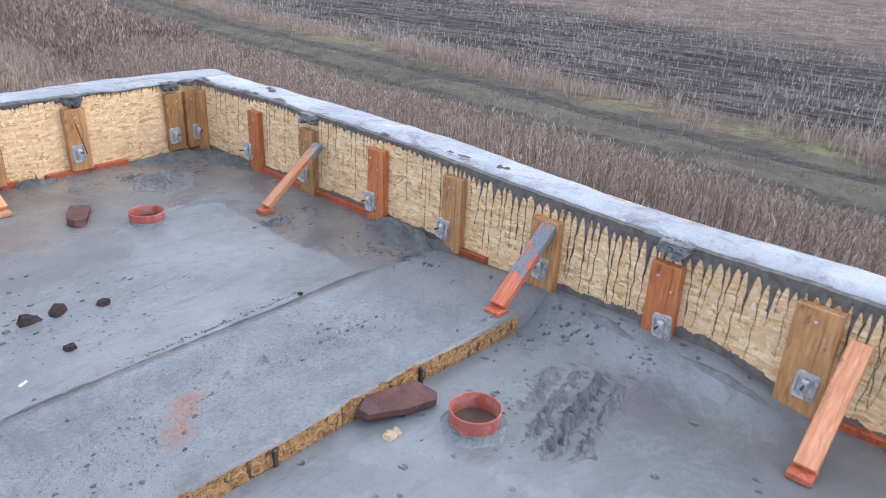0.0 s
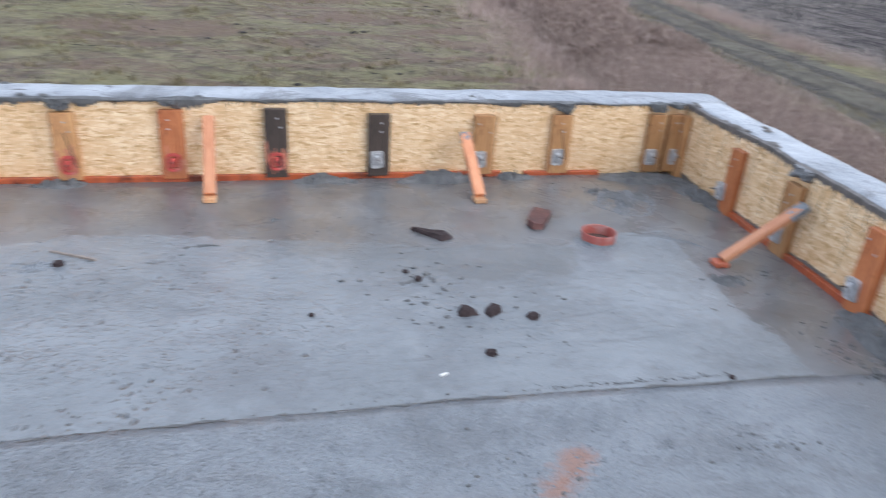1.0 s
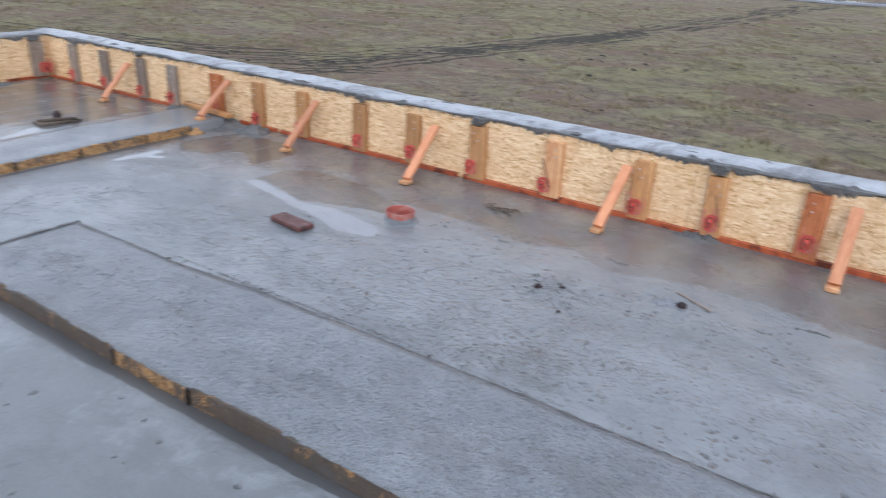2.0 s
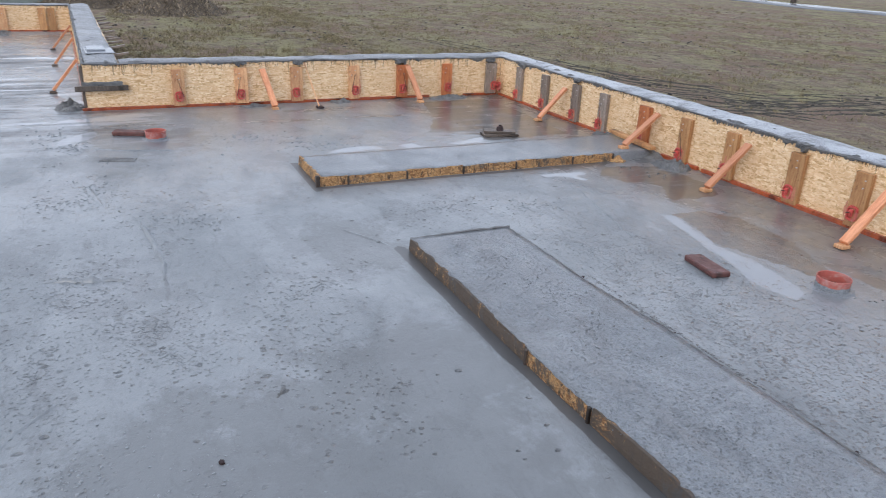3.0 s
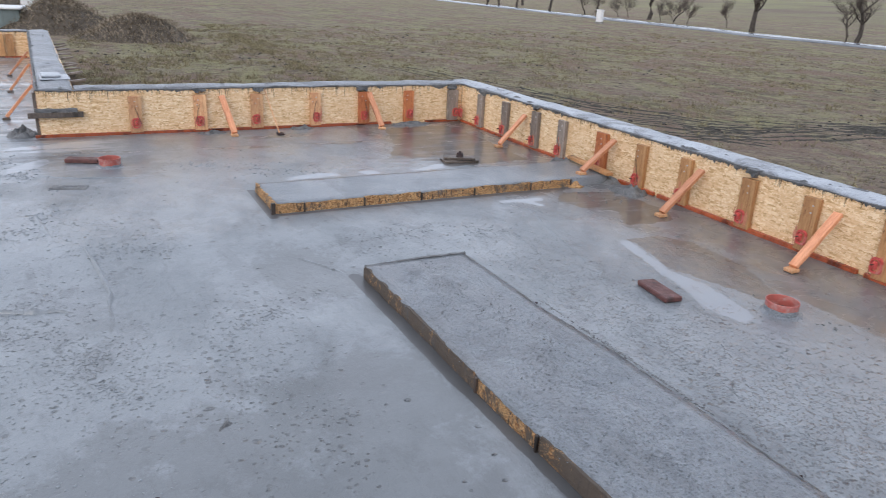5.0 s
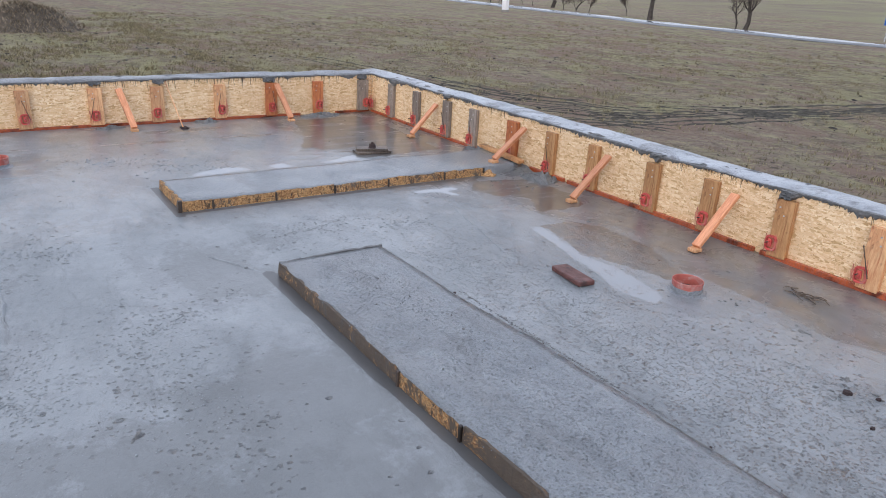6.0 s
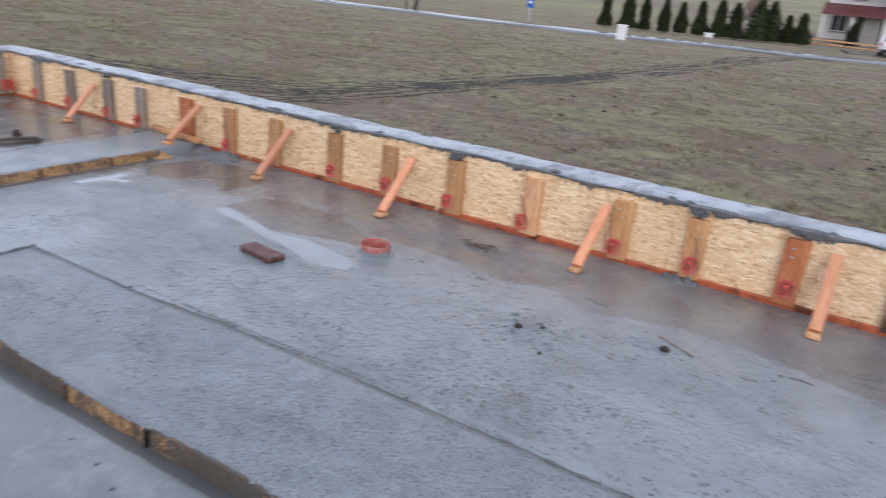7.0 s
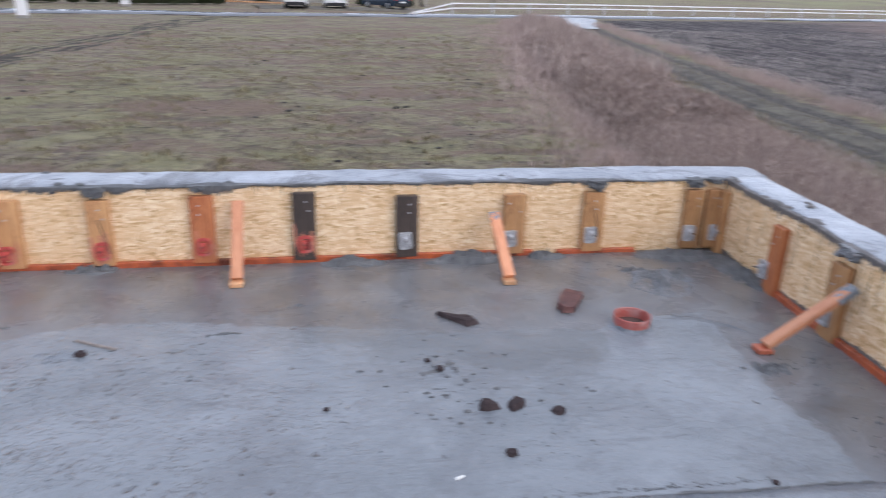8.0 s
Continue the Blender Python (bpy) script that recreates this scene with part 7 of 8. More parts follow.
def clods(n, seed):
    """Dark lumps of turned earth strewn over the grass."""
    rnd, verts, faces = random.Random(seed), [], []
    while n > 0:
        y = 0.6 + 22 * rnd.random() ** 1.3
        x = -32 + 35 * rnd.random()
        if rnd.random() < 0.3:
            x, y = XB - 0.5 - 20 * rnd.random() ** 1.2, YC + 0.4 + 5 * rnd.random()
        if x > along_line(REED_EDGE, y) - 0.2 or fbm(x * 0.35, y * 0.35, 21.0) + 0.6 * rnd.random() < 0.35:
            continue
        n -= 1
        s, q, k = 0.012 + 0.036 * rnd.random() ** 3, len(verts), 6
        z, e = ground_z(x, y), rnd.uniform(0.6, 1.7)
        for h, r in ((-0.02, 1.1), (0.3 * s, 0.9), (0.5 * s, 0.5)):
            for i in range(k):
                a = 6.283 * i / k
                d = s * r * rnd.uniform(0.65, 1.3)
                verts.append((x + e * d * math.cos(a), y + d * math.sin(a), z + h * rnd.uniform(0.7, 1.3)))
        verts.append((x, y, z + s * rnd.uniform(0.45, 0.7)))
        for i in range(k):
            j = (i + 1) % k
            for b in (0, k):
                faces.append((q + b + i, q + b + j, q + b + k + j, q + b + k + i))
            faces.append((q + 2 * k + i, q + 2 * k + j, q + 3 * k))
    tagged(sheet("earth_clods", verts, faces, BLACKEARTH), "small dark clods of earth in the grass", "clods", kind="stuff")


clods(1700, 23)


# ---- mounds beyond the far wall ----
def mound(x, y, rx, ry, h, seed, mat, label):
    n, rings = 48, 18
    verts, faces = [(0, 0, h)], []
    for j in range(1, rings + 1):
        r = j / rings
        for k in range(n):
            a = 2 * math.pi * k / n
            px, py = rx * r * math.cos(a), ry * r * math.sin(a)
            z = h * (math.cos(math.pi * r) + 1) / 2 * (0.85 + 0.5 * fbm(px * 0.6, py * 0.6, seed)) + 0.12 * fbm(px * 2.2, py * 2.2, seed) * (1 - r) - 0.08 * r
            verts.append((px, py, z))
    for k in range(n):
        faces.append((0, 1 + k, 1 + (k + 1) % n))
    for j in range(rings - 1):
        for k in range(n):
            a, b = 1 + j * n + k, 1 + j * n + (k + 1) % n
            faces.append((a, a + n, b + n, b))
    ob = sheet("earth_mound", verts, faces, mat, smooth=True)
    ob.matrix_world = pose(x, y, GROUND_Z)
    tagged(ob, label, "mound")
    rnd = random.Random(int(seed))
    gv, gf = [], []
    for _ in range(13000):
        p = rnd.choice(verts)
        px, py, pz = p[0] + rnd.gauss(0, 0.15), p[1] + rnd.gauss(0, 0.15), p[2] - 0.03
        hh, a = rnd.uniform(0.03, 0.13), rnd.uniform(0, 6.28)
        w = 0.011
        q = len(gv)
        gv += [(px - w * math.sin(a), py + w * math.cos(a), pz), (px + w * math.sin(a), py - w * math.cos(a), pz), (px + 1.1 * hh * math.cos(a), py + 1.1 * hh * math.sin(a), pz + hh)]
        gf.append((q, q + 1, q + 2))
    g = sheet("mound_grass", gv, gf, MOUNDGRASS)
    g.matrix_world = pose(x, y, GROUND_Z)
    tagged(g, "dry dead grass grown over the mound", "grass", kind="stuff")


mound(-26.8, -2.4, 2.4, 2.0, 0.74, 3, EARTH, "low earth mound with dead grass")
mound(-29.4, -4.4, 2.6, 2.3, 1.0, 5, EARTH, "rounded earth mound overgrown with dead grass")
mound(-35, -6.5, 6.0, 3.5, 1.15, 8, EARTH, "dark earth mound behind the wall")


# ---- stores beyond the far wall ----
def ribbed_crate(x, y, rz, l, w, h):
    root = thing("metal_container", pose(x, y, GROUND_Z, 0, 0, rz), "long low grey-green sheet metal container with white lid", "container")
    part("body", one_box((-l / 2, -w / 2 + 0.03, 0.04), (l / 2, w / 2 - 0.03, h), 0.0), SHEET, root)
    n = int(l / 0.16)
    for k in range(n):
        a = -l / 2 + l * k / n
        for y0, y1 in ((-w / 2, -w / 2 + 0.032), (w / 2 - 0.032, w / 2)):
            part("rib", one_box((a, y0 + (0.02 if y0 < 0 else 0.0), 0.04), (a + l / n * 0.5, y1 - (0.02 if y0 > 0 else 0.0), h - 0.002), 0.004), SHEET, root)
    part("lid", one_box((-l / 2 - 0.08, -w / 2 - 0.10, h), (l / 2 + 0.08, w / 2 + 0.10, h + 0.07), 0.02), WHITE, root, "white lid")
    part("skid", one_box((-l / 2, -w / 2 + 0.1, 0.0), (l / 2, -w / 2 + 0.22, 0.05), 0.005), STUD_GREY, root)
    part("skid", one_box((-l / 2, w / 2 - 0.22, 0.0), (l / 2, w / 2 - 0.1, 0.05), 0.005), STUD_GREY, root)


ribbed_crate(-29.2, -6.86, 86, 2.92, 1.2, 0.63)


def wrapped_pallet(x, y):
    root = thing("wrapped_pallet", pose(x, y, GROUND_Z, 0, 0, 8), "pallet wrapped in white plastic film", "pallet")
    for k in range(3):
        part("runner", one_box((-0.5, -0.6 + 0.55 * k, 0), (0.5, -0.5 + 0.55 * k, 0.1), 0.005), STUD_GREY, root)
    bm = bmesh.new()
    box(bm, (-0.5, -0.62, 0.12), (0.5, 0.62, 1.35), 0.06)
    bmesh.ops.subdivide_edges(bm, edges=list(bm.edges), cuts=5, use_grid_fill=True)
    rough_up(bm, 0.03, 4, 2)
    part("wrapping", bm, WHITE, root, "creased white film", True)


wrapped_pallet(-33.0, -4.9)
root = thing("block_stack", pose(-29.5, -9.25, GROUND_Z, 0, 0, 4), "stack of red hollow clay blocks", "block stack")
for i in range(3):
    for j in range(4):
        for k in range(3):
            part("block", one_box((-0.4 + 0.27 * i, -0.8 + 0.4 * j, 0.2 * k), (-0.14 + 0.27 * i, -0.41 + 0.4 * j, 0.2 * k + 0.19), 0.006), BRICKRED, root)


# ---- roadside ----
def tree(x, y, h, seed, label, twig=TWIG, spread=1.0, trunk_r=0.13, name="bare_tree"):
    rnd = random.Random(seed)
    root = thing(name, pose(x, y, ground_z(x, y)), label, "tree", "bare trees along the road")
    big, small = bmesh.new(), bmesh.new()

    def limb(p, d, length, r, depth):
        bm = big if depth < 2 else small
        segs = 4 if depth < 2 else 3
        prev, sides = None, 6 if depth < 2 else 3
        for k in range(segs + 1):
            q = p + d * length * k / segs
            rad = r * (1 - 0.55 * k / segs)
            t = d.to_track_quat("Z", "X").to_matrix()
            ring = [bm.verts.new(q + t @ Vector((rad * math.cos(6.283 * s / sides), rad * math.sin(6.283 * s / sides), 0))) for s in range(sides)]
            if prev:
                for s in range(sides):
                    bm.faces.new((prev[s], prev[(s + 1) % sides], ring[(s + 1) % sides], ring[s]))
            prev = ring
            d = (d + 0.14 * Vector((rnd.gauss(0, 1), rnd.gauss(0, 1), rnd.gauss(0.3, 0.6)))).normalized()
            if depth < 4 and k >= (2 if depth == 0 else 1):
                for _ in range(2 if depth < 3 else 1):
                    side = Vector((rnd.gauss(0, 1), rnd.gauss(0, 1), rnd.uniform(0.1, 0.9))).normalized()
                    limb(q, (d * 0.55 + side * spread).normalized(), length * rnd.uniform(0.42, 0.66), max(0.006, rad * 0.55), depth + 1)
        return q

    limb(Vector((0, 0, -0.1)), Vector((rnd.gauss(0, 0.08), rnd.gauss(0, 0.08), 1)).normalized(), h * 0.5, trunk_r, 0)
    part("trunk", big, BARK, root)
    part("crown", small, twig, root, "crown of fine leafless twigs")
    return root


for k, (x, y, h, r) in enumerate(((-38.6, 37.2, 5.5, 0.20), (-31.0, 37.2, 4.6, 0.16), (-31.5, 37.0, 3.6, 0.08), (-53, 41.0, 5.5, 0.2), (-62, 42.5, 5.0, 0.16), (-67.2, 40.4, 5.0, 0.15), (-60.5, 39.9, 3.6, 0.08), (-74.4, 41.0, 5.0, 0.14), (-78.5, 41.2, 5.0, 0.15), (-82.5, 41.8, 5.0, 0.14), (-84, 48, 6, 0.2), (-50, 41, 3.0, 0.07), (-98, 51, 6, 0.2))):
    tree(x, y, h, 40 + k, "leafless roadside tree with dark trunk" if r > 0.1 else "thin leafless roadside sapling", trunk_r=r)
tree(-12.6, 54, 4.2, 61, "round leafless shrub with reddish twigs", PINKTWIG, 1.3, 0.06, "bare_shrub")
tree(-13.6, 53, 3.6, 62, "round leafless shrub with reddish twigs", PINKTWIG, 1.3, 0.06, "bare_shrub")
for k, (x, y, h) in enumerate(((-55.0, 40.5, 2.8), (-57.0, 41.0, 2.2), (-46.6, 37.8, 2.6), (-45.4, 38.0, 2.0), (-42.8, 39.4, 2.4), (-60.8, 41.0, 2.6), (-50.0, 39.6, 2.0))):
    tree(x, y, h, 80 + k, "small leafless roadside shrub", TWIG, 1.1, 0.03, "bare_shrub")
tree(6.6, 58, 4.6, 64, "leafless reddish tree behind the road signs", PINKTWIG, 1.5, 0.16)
tree(13.0, 60, 4.0, 63, "leafless reddish shrub behind the road", PINKTWIG, 1.3, 0.07, "bare_shrub")


def conifer(x, y, h, r, seed, label, group="clipped conifers by the road"):
    rnd = random.Random(seed)
    root = thing("conifer", pose(x, y, ground_z(x, y)), label, "conifer", group)
    bm = bmesh.new()
    tube(bm, 0.06, 0.02, 0, h * 0.8, 7)
    part("trunk", bm, BARK, root)
    verts, faces = [], []
    for _ in range(2000):
        t = rnd.random() ** 1.25
        rr = r * (1 - t) ** 0.65 * (0.7 + 0.35 * rnd.random()) * (1 + 0.18 * math.sin(9 * t + seed))
        a = rnd.uniform(0, 6.283)
        p = Vector((rr * math.cos(a), rr * math.sin(a), 0.08 + t * h * 0.96))
        out = Vector((math.cos(a), math.sin(a), rnd.uniform(0.5, 1.6))).normalized()
        sid = out.cross(Vector((0, 0, 1))).normalized().lerp(Vector((rnd.gauss(0, 1), rnd.gauss(0, 1), 0)), 0.4)
        s = rnd.uniform(0.07, 0.15)
        q = len(verts)
        verts += [tuple(p - sid * s * 0.5), tuple(p + sid * s * 0.5), tuple(p + out * s * 1.5)]
        faces.append((q, q + 1, q + 2))
    bm = bmesh.new()
    for k in range(6):
        tube(bm, r * 0.72 * (1 - k / 6.5) ** 0.65, r * 0.72 * (1 - (k + 1) / 6.5) ** 0.65, 0.1 + h * 0.15 * k, 0.1 + h * 0.15 * (k + 1), 9)
    tagged(part("inner_growth", bm, LEAF, root), "dense dark inner growth", kind="stuff")
    sheet("crown", verts, faces, LEAF, root)


_hedge = [(-20.3, 44.2, 2.3, 0.42), (-18.9, 44.6, 2.1, 0.62), (-17.9, 45.0, 2.2, 0.42), (-16.7, 45.4, 2.1, 0.45), (-15.7, 45.8, 1.9, 0.45), (-14.6, 46.3, 2.1, 0.5), (-13.5, 46.8, 2.3, 0.6), (-12.6, 47.2, 2.2, 0.62), (-11.3, 47.8, 2.6, 0.95), (-10.6, 48.3, 2.5, 0.8), (-9.6, 48.6, 1.7, 0.45), (-8.8, 49.0, 1.9, 0.62)]
for k, (x, y, h, r) in enumerate(_hedge):
    conifer(x, y, h, r, 70 + k, "slender dark green conifer by the road" if r < 0.55 else "broad dark green conifer by the road")
conifer(-6.2, 54.5, 1.6, 0.5, 90, "small dark conifer beside the house", "conifers at the house")
conifer(1.6, 56, 2.3, 0.55, 91, "dark conifer behind the parked vans", "conifers at the house")
conifer(5.0, 57, 2.6, 0.9, 92, "broad dark conifer behind the parked car", "conifers at the house")


def cabinet_post(x, y, h, w, label):
    root = thing("utility_cabinet", pose(x, y, ground_z(x, y), 0, 0, 12), label, "cabinet", "utility cabinets in the grass")
    part("plinth", one_box((-w / 2 - 0.03, -0.16, -0.05), (w / 2 + 0.03, 0.16, 0.12), 0.01), STONE, root)
    body = part("body", one_box((-w / 2, -0.13, 0.12), (w / 2, 0.13, h), 0.012), WHITE, root)
    part("door", one_box((-w / 2 + 0.04, -0.142, 0.18), (w / 2 - 0.04, -0.128, h - 0.06), 0.004), WHITE, body)
    part("roof", one_box((-w / 2 - 0.03, -0.16, h), (w / 2 + 0.03, 0.16, h + 0.05), 0.012), WHITE, root)


cabinet_post(-13.85, 28.7, 0.72, 0.40, "white plastic utility cabinet in the grass")
cabinet_post(-43.6, 28.2, 0.85, 0.42, "white plastic utility cabinet beside the road")
cabinet_post(-13.1, 42.6, 0.32, 0.5, "low white meter box before the conifers")


def sign(x, y, h, w, hh, label, rz=0):
    root = thing("road_sign", pose(x, y, ground_z(x, y), 0, 0, rz), label, "sign", "blue road signs")
    bm = bmesh.new()
    tube(bm, 0.03, 0.03, 0, h, 8)
    part("post", bm, GALV, root)
    face = part("panel", one_box((-w / 2, -0.04, h - hh), (w / 2, -0.025, h), 0.008), SIGNBLUE, root, "blue panel with a white bar")
    part("bar", one_box((-w * 0.25, -0.045, h - hh * 0.62), (w * 0.25, -0.0405, h - hh * 0.38), 0.0), WHITE, face)


sign(-23.0, 38.1, 1.5, 0.44, 0.64, "blue road sign on a steel post")
sign(4.5, 52.5, 2.0, 0.7, 0.7, "blue road sign beside the parked car")
sign(6.2, 53.5, 1.8, 0.6, 0.55, "small blue road sign near the guard rail")

root = thing("guard_rail", pose(0, 0, 0), "long white steel guard rail beside the road", "guard rail")
_rail = [(3.6, 43.4, 0.0), (6.6, 44.6, 1.0), (13.0, 48.6, 1.0), (20.0, 51.9, 1.0), (34.0, 57.0, 1.0), (60.0, 65.5, 1.0), (110.0, 81.0, 1.0)]
for (x0, y0, s0), (x1, y1, s1) in zip(_rail, _rail[1:]):
    for lift in (0.66, 0.36):
        bm = bmesh.new()
        beam_between(bm, (x0, y0, ground_z(x0, y0) + 0.05 + lift * s0), (x1, y1, ground_z(x1, y1) + 0.05 + lift * s1), 0.09, 0.05, 0, 0.01)
        part("rail", bm, WHITE, root)
    if s0 == 0:
        continue
    n = max(2, int(math.hypot(x1 - x0, y1 - y0) / 4))
    for k in range(n):
        px, py = x0 + (x1 - x0) * k / n, y0 + (y1 - y0) * k / n
        part("post", one_box((px - 0.05, py - 0.05, ground_z(px, py) - 0.1), (px + 0.05, py + 0.05, ground_z(px, py) + 0.7), 0.008), GALV, root)

root = thing("wooden_fence", pose(0, 0, 0), "low wooden rail fence before the house", "fence")
for k in range(8):
    x, y = -8.6 + 0.75 * k, 50.3 - 0.12 * k
    part("post", one_box((x - 0.05, y - 0.05, ground_z(x, y)), (x + 0.05, y + 0.05, ground_z(x, y) + 0.62), 0.006), STUD_GREY, root)
for lift in (0.25, 0.5):
    bm = bmesh.new()
    beam_between(bm, (-8.7, 50.24, ground_z(-8.6, 50.3) + lift), (-3.2, 49.4, ground_z(-3.3, 49.4) + lift), 0.1, 0.04, 0, 0.006)
    part("rail", bm, STUD_PALE, root)


# ---- the house ----
def window(root, x, y, z, w, h, blind=False):
    win = part("window", one_box((x - w / 2, y - 0.05, z), (x + w / 2, y + 0.06, z + h), 0.004), WHITE, root, "white framed window")
    part("pane", one_box((x - w / 2 + 0.08, y - 0.058, z + 0.08), (x - 0.03, y - 0.052, z + h - 0.08), 0.0), BLIND if blind else GLASS, win)
    part("pane", one_box((x + 0.03, y - 0.058, z + 0.08), (x + w / 2 - 0.08, y - 0.052, z + h - 0.08), 0.0), BLIND if blind else GLASS, win)
    part("sill", one_box((x - w / 2 - 0.06, y - 0.16, z - 0.06), (x + w / 2 + 0.06, y, z), 0.006), STONE, win)


_hz = ground_z(-3.5, 58) - 0.1
house = thing("house", pose(-4.0, 57.5, _hz, 0, 0, 3), "white plastered house with burgundy roof and porch", "house")
part("wall", one_box((-0.6, 0, 0), (4.2, 8, 5.2), 0.02), PLASTER, house)
part("wall", one_box((-4.4, 1.6, 0), (-0.6, 8, 5.2), 0.02), PLASTER, house)
part("plinth", one_box((-4.44, -0.04 + 1.6, 0), (-0.6, 1.6, 0.4), 0.01), STONE, house)
part("plinth", one_box((-0.64, -0.05, 0), (4.24, 0.0, 0.4), 0.01), STONE, house)
part("stone_pier", one_box((-1.9, 0.1, 0), (-0.75, 1.55, 2.25), 0.03), STONE, house, "grey stone-clad pier")
bm = bmesh.new()
for x0, x1 in ((-5.0, 4.8),):
    v = [bm.verts.new(p) for p in ((x0, -0.7, 5.1), (x1, -0.7, 5.1), (x1, 4.2, 8.0), (x0, 4.2, 8.0), (x1, 9, 5.1), (x0, 9, 5.1), (x0, -0.7, 4.95), (x1, -0.7, 4.95), (x1, 9, 4.95), (x0, 9, 4.95))]
    for f in ((0, 1, 2, 3), (3, 2, 4, 5), (6, 7, 1, 0), (8, 9, 5, 4), (7, 8, 4, 2, 1), (9, 6, 0, 3, 5), (9, 8, 7, 6)):
        bm.faces.new([v[k] for k in f])
part("roof", bm, ROOF, house)
bm = bmesh.new()
v = [bm.verts.new(p) for p in ((-4.7, -0.6, 2.25), (-0.5, -0.6, 2.25), (-0.5, 1.7, 2.95), (-4.7, 1.7, 2.95), (-4.7, -0.6, 2.10), (-0.5, -0.6, 2.10), (-0.5, 1.7, 2.80), (-4.7, 1.7, 2.80))]
for f in ((0, 1, 2, 3), (7, 6, 5, 4), (4, 5, 1, 0), (5, 6, 2, 1), (6, 7, 3, 2), (7, 4, 0, 3)):
    bm.faces.new([v[k] for k in f])
part("porch_roof", bm, ROOF, house, "burgundy porch roof")
for x in (-4.5, -2.6):
    part("porch_post", one_box((x - 0.08, -0.45, 0), (x + 0.08, -0.29, 2.15), 0.01), PLASTER, house)
window(house, 1.0, 0.0, 0.95, 1.5, 1.35, True)
window(house, -3.5, 1.6, 0.95, 1.1, 1.2)
window(house, 2.6, 0.0, 3.3, 1.2, 1.2)
window(house, -2.6, 1.6, 3.3, 1.2, 1.2)
door = part("door", one_box((-2.3, 1.54, 0.2), (-1.95, 1.6, 2.1), 0.006), STUD_BLACK, house)


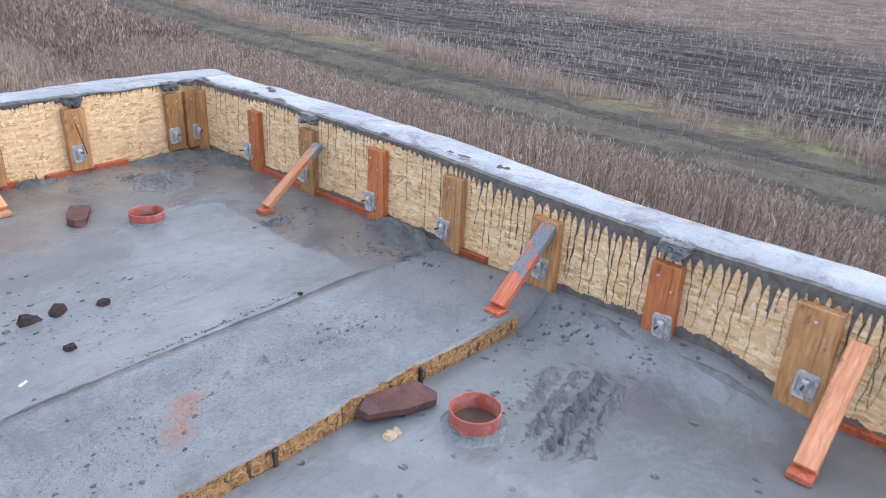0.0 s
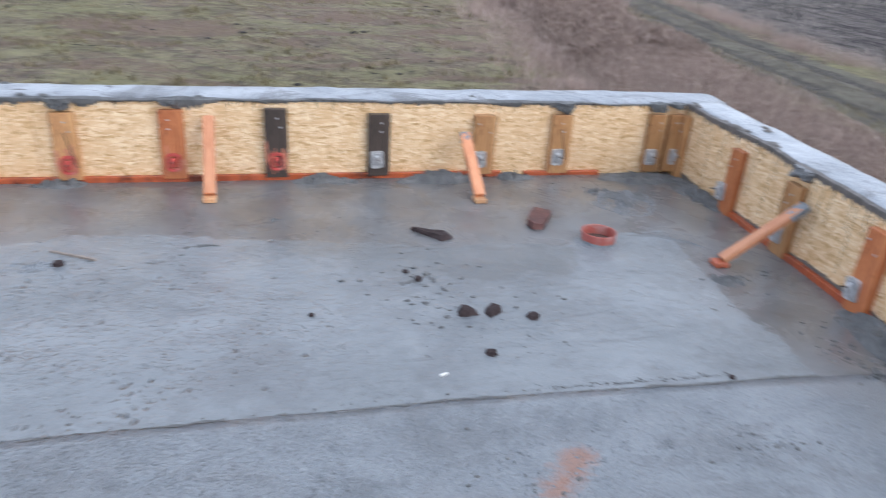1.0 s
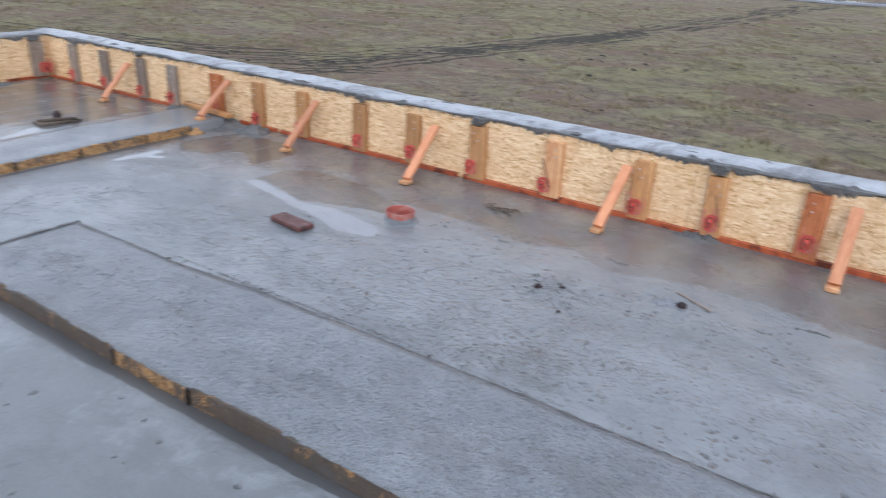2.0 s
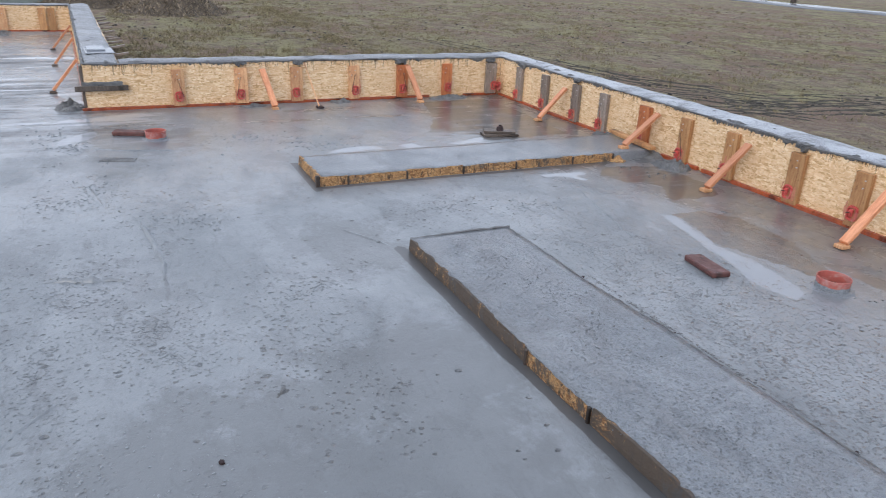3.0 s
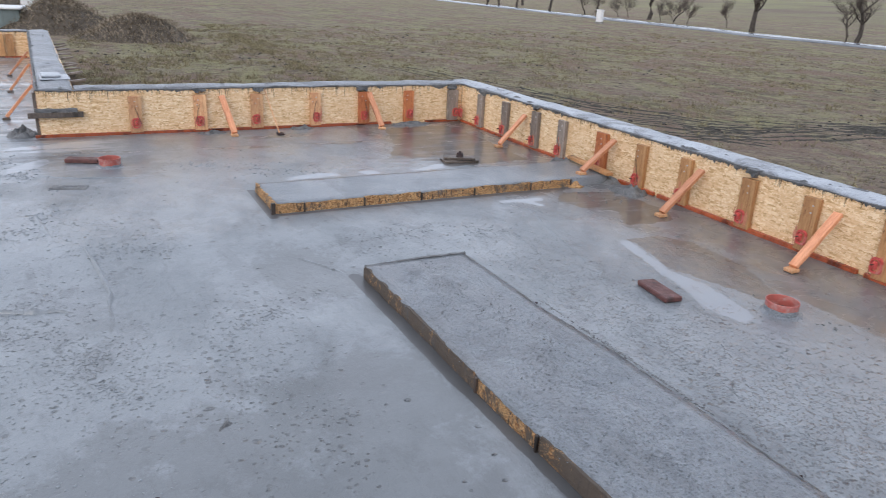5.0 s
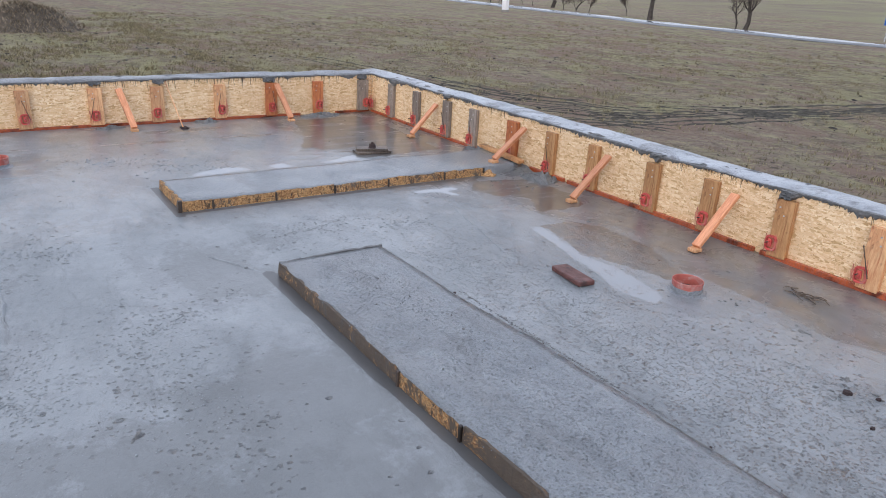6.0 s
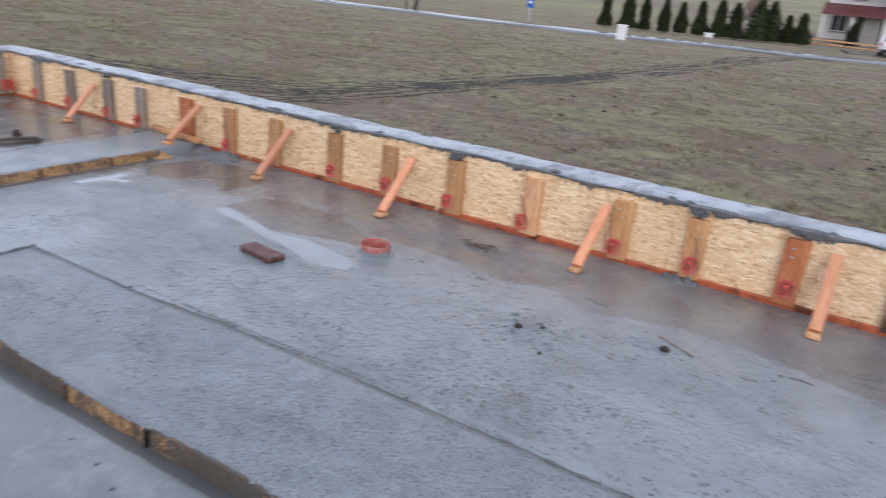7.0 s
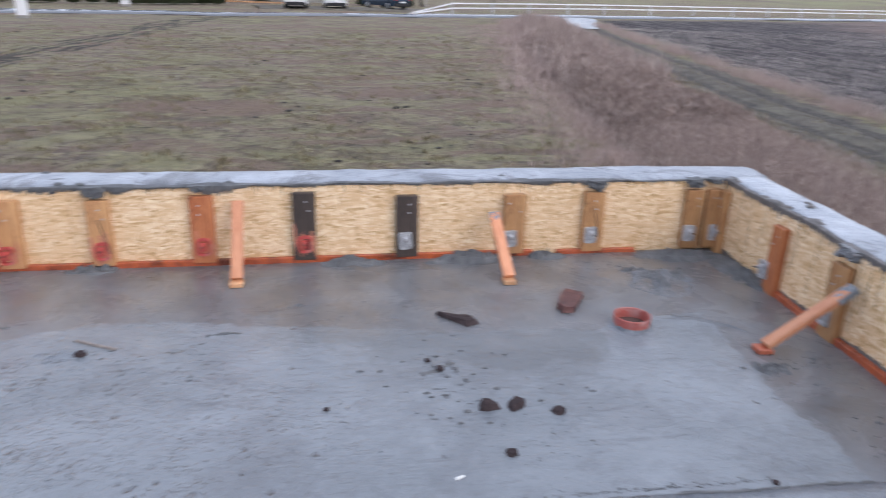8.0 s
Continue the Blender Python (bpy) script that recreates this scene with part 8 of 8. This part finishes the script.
# ---- parked cars ----
def car(x, y, rz, profile, width, paint, label, glass_rows, wheels, length):
    """A car lofted from its side profile (along, height), narrowing towards the roof."""
    root = thing("car", pose(x, y, ground_z(x, y) + 0.03, 0, 0, rz) @ Matrix.Scale(0.83, 4), label, "car", "parked cars before the house")
    bm = bmesh.new()
    top = max(z for _, z in profile)
    sides = []
    for f in (-1, -0.86, 0.86, 1):
        ring = []
        for a, z in profile:
            tuck = 1 - 0.16 * max(0, (z - 0.85) / (top - 0.85))
            inset = 1.0 if abs(f) < 1 else 0.96
            ring.append(bm.verts.new((a * inset, f * width / 2 * tuck, z if abs(f) < 1 else 0.25 + (z - 0.25) * 0.96)))
        sides.append(ring)
    n = len(profile)
    for a, b in zip(sides, sides[1:]):
        for k in range(n):
            bm.faces.new((a[k], a[(k + 1) % n], b[(k + 1) % n], b[k]))
    bm.faces.new(sides[0][::-1])
    bm.faces.new(sides[-1])
    bmesh.ops.recalc_face_normals(bm, faces=bm.faces)
    part("body", bm, paint, root)
    for k, (a0, z0, a1, z1, face) in enumerate(glass_rows):
        bm = bmesh.new()
        if face == "side":
            for s in (-1, 1):
                tuck0, tuck1 = 1 - 0.16 * max(0, (z0 - 0.85) / (top - 0.85)), 1 - 0.16 * max(0, (z1 - 0.85) / (top - 0.85))
                q = [bm.verts.new(p) for p in ((a0, s * (width / 2 * tuck0 + 0.012), z0), (a1, s * (width / 2 * tuck0 + 0.012), z0), (a1 - 0.12 * (a1 > 0), s * (width / 2 * tuck1 + 0.012), z1), (a0 + 0.12, s * (width / 2 * tuck1 + 0.012), z1))]
                r = [bm.verts.new(v.co - Vector((0, s * 0.03, 0))) for v in q]
                bm.faces.new(q)
                for i in range(4):
                    bm.faces.new((q[i], q[(i + 1) % 4], r[(i + 1) % 4], r[i]))
                if s < 0:
                    part("window_pane", bm, GLASS, root)
                    bm = bmesh.new()
        else:
            d = Vector((z1 - z0, 0, -(a1 - a0))).normalized() * 0.015
            d = -d if d.x * a0 < 0 else d
            q = [bm.verts.new(Vector(p) + d) for p in ((a0, -0.36 * width, z0), (a0, 0.36 * width, z0), (a1, 0.33 * width, z1), (a1, -0.33 * width, z1))]
            r = [bm.verts.new(v.co - 2 * d) for v in q]
            bm.faces.new(q)
            for i in range(4):
                bm.faces.new((q[i], q[(i + 1) % 4], r[(i + 1) % 4], r[i]))
        part("window_pane", bm, GLASS, root)
    for a in wheels:
        for s in (-1, 1):
            bm = bmesh.new()
            tube(bm, 0.31, 0.31, -0.10, 0.10, 22, pose(a, s * (width / 2 - 0.10), 0.31, 90))
            wheel = part("wheel", bm, TYRE, root)
            bm = bmesh.new()
            tube(bm, 0.20, 0.18, 0, 0.02, 14, pose(a, s * (width / 2 + 0.001), 0.31, -90 * s))
            part("rim", bm, RIM, wheel)
    for s in (-1, 1):
        part("tail_lamp", one_box((-length / 2 - 0.02, s * width * 0.43 - 0.07, 0.72), (-length / 2 + 0.10, s * width * 0.43 + 0.07, 0.95), 0.01), LAMPRED, root, "red tail lamp")
        part("headlight", one_box((length / 2 - 0.14, s * width * 0.40 - 0.12, 0.60), (length / 2 + 0.015, s * width * 0.40 + 0.12, 0.76), 0.02), GLASS, root)
    for a in (-length / 2 - 0.03, length / 2 - 0.09):
        part("bumper", one_box((a, -width * 0.46, 0.26), (a + 0.12, width * 0.46, 0.50), 0.03), TYRE, root, "dark plastic bumper")
    part("number_plate", one_box((-length / 2 - 0.045, -0.26, 0.54), (-length / 2 - 0.02, 0.26, 0.65), 0.0), WHITE, root)


_hatch = [(-2.05, 0.30), (2.05, 0.28), (2.12, 0.55), (2.0, 0.80), (1.15, 0.98), (0.35, 1.48), (-1.35, 1.52), (-1.95, 1.02), (-2.1, 0.75)]
_van = [(-2.1, 0.30), (2.1, 0.28), (2.2, 0.60), (2.05, 0.92), (1.35, 1.10), (0.70, 1.78), (-2.0, 1.82), (-2.12, 1.0)]
_wagon = [(-2.3, 0.30), (2.3, 0.28), (2.36, 0.55), (2.2, 0.78), (1.1, 0.96), (0.3, 1.42), (-1.6, 1.44), (-2.25, 0.98), (-2.34, 0.70)]
car(-3.4, 46.8, 88, _hatch, 1.76, CARWHITE, "white hatchback parked before the house", [(-1.97, 1.03, -1.42, 1.46, "end"), (1.1, 1.0, 0.4, 1.44, "end"), (-1.5, 0.98, 0.95, 1.36, "side")], (-1.25, 1.3), 4.15)
car(-0.9, 48.0, 91, _van, 1.80, CARWHITE, "white small van parked before the house", [(-2.12, 1.1, -2.03, 1.6, "end"), (1.3, 1.12, 0.75, 1.7, "end"), (0.0, 1.08, 1.1, 1.6, "side")], (-1.3, 1.35), 4.25)
car(2.75, 49.6, 122, _wagon, 1.78, CARBLUE, "dark blue station wagon parked on the drive", [(-2.22, 1.0, -1.66, 1.38, "end"), (1.05, 0.98, 0.36, 1.38, "end"), (-1.7, 0.94, 0.9, 1.32, "side")], (-1.4, 1.42), 4.65)
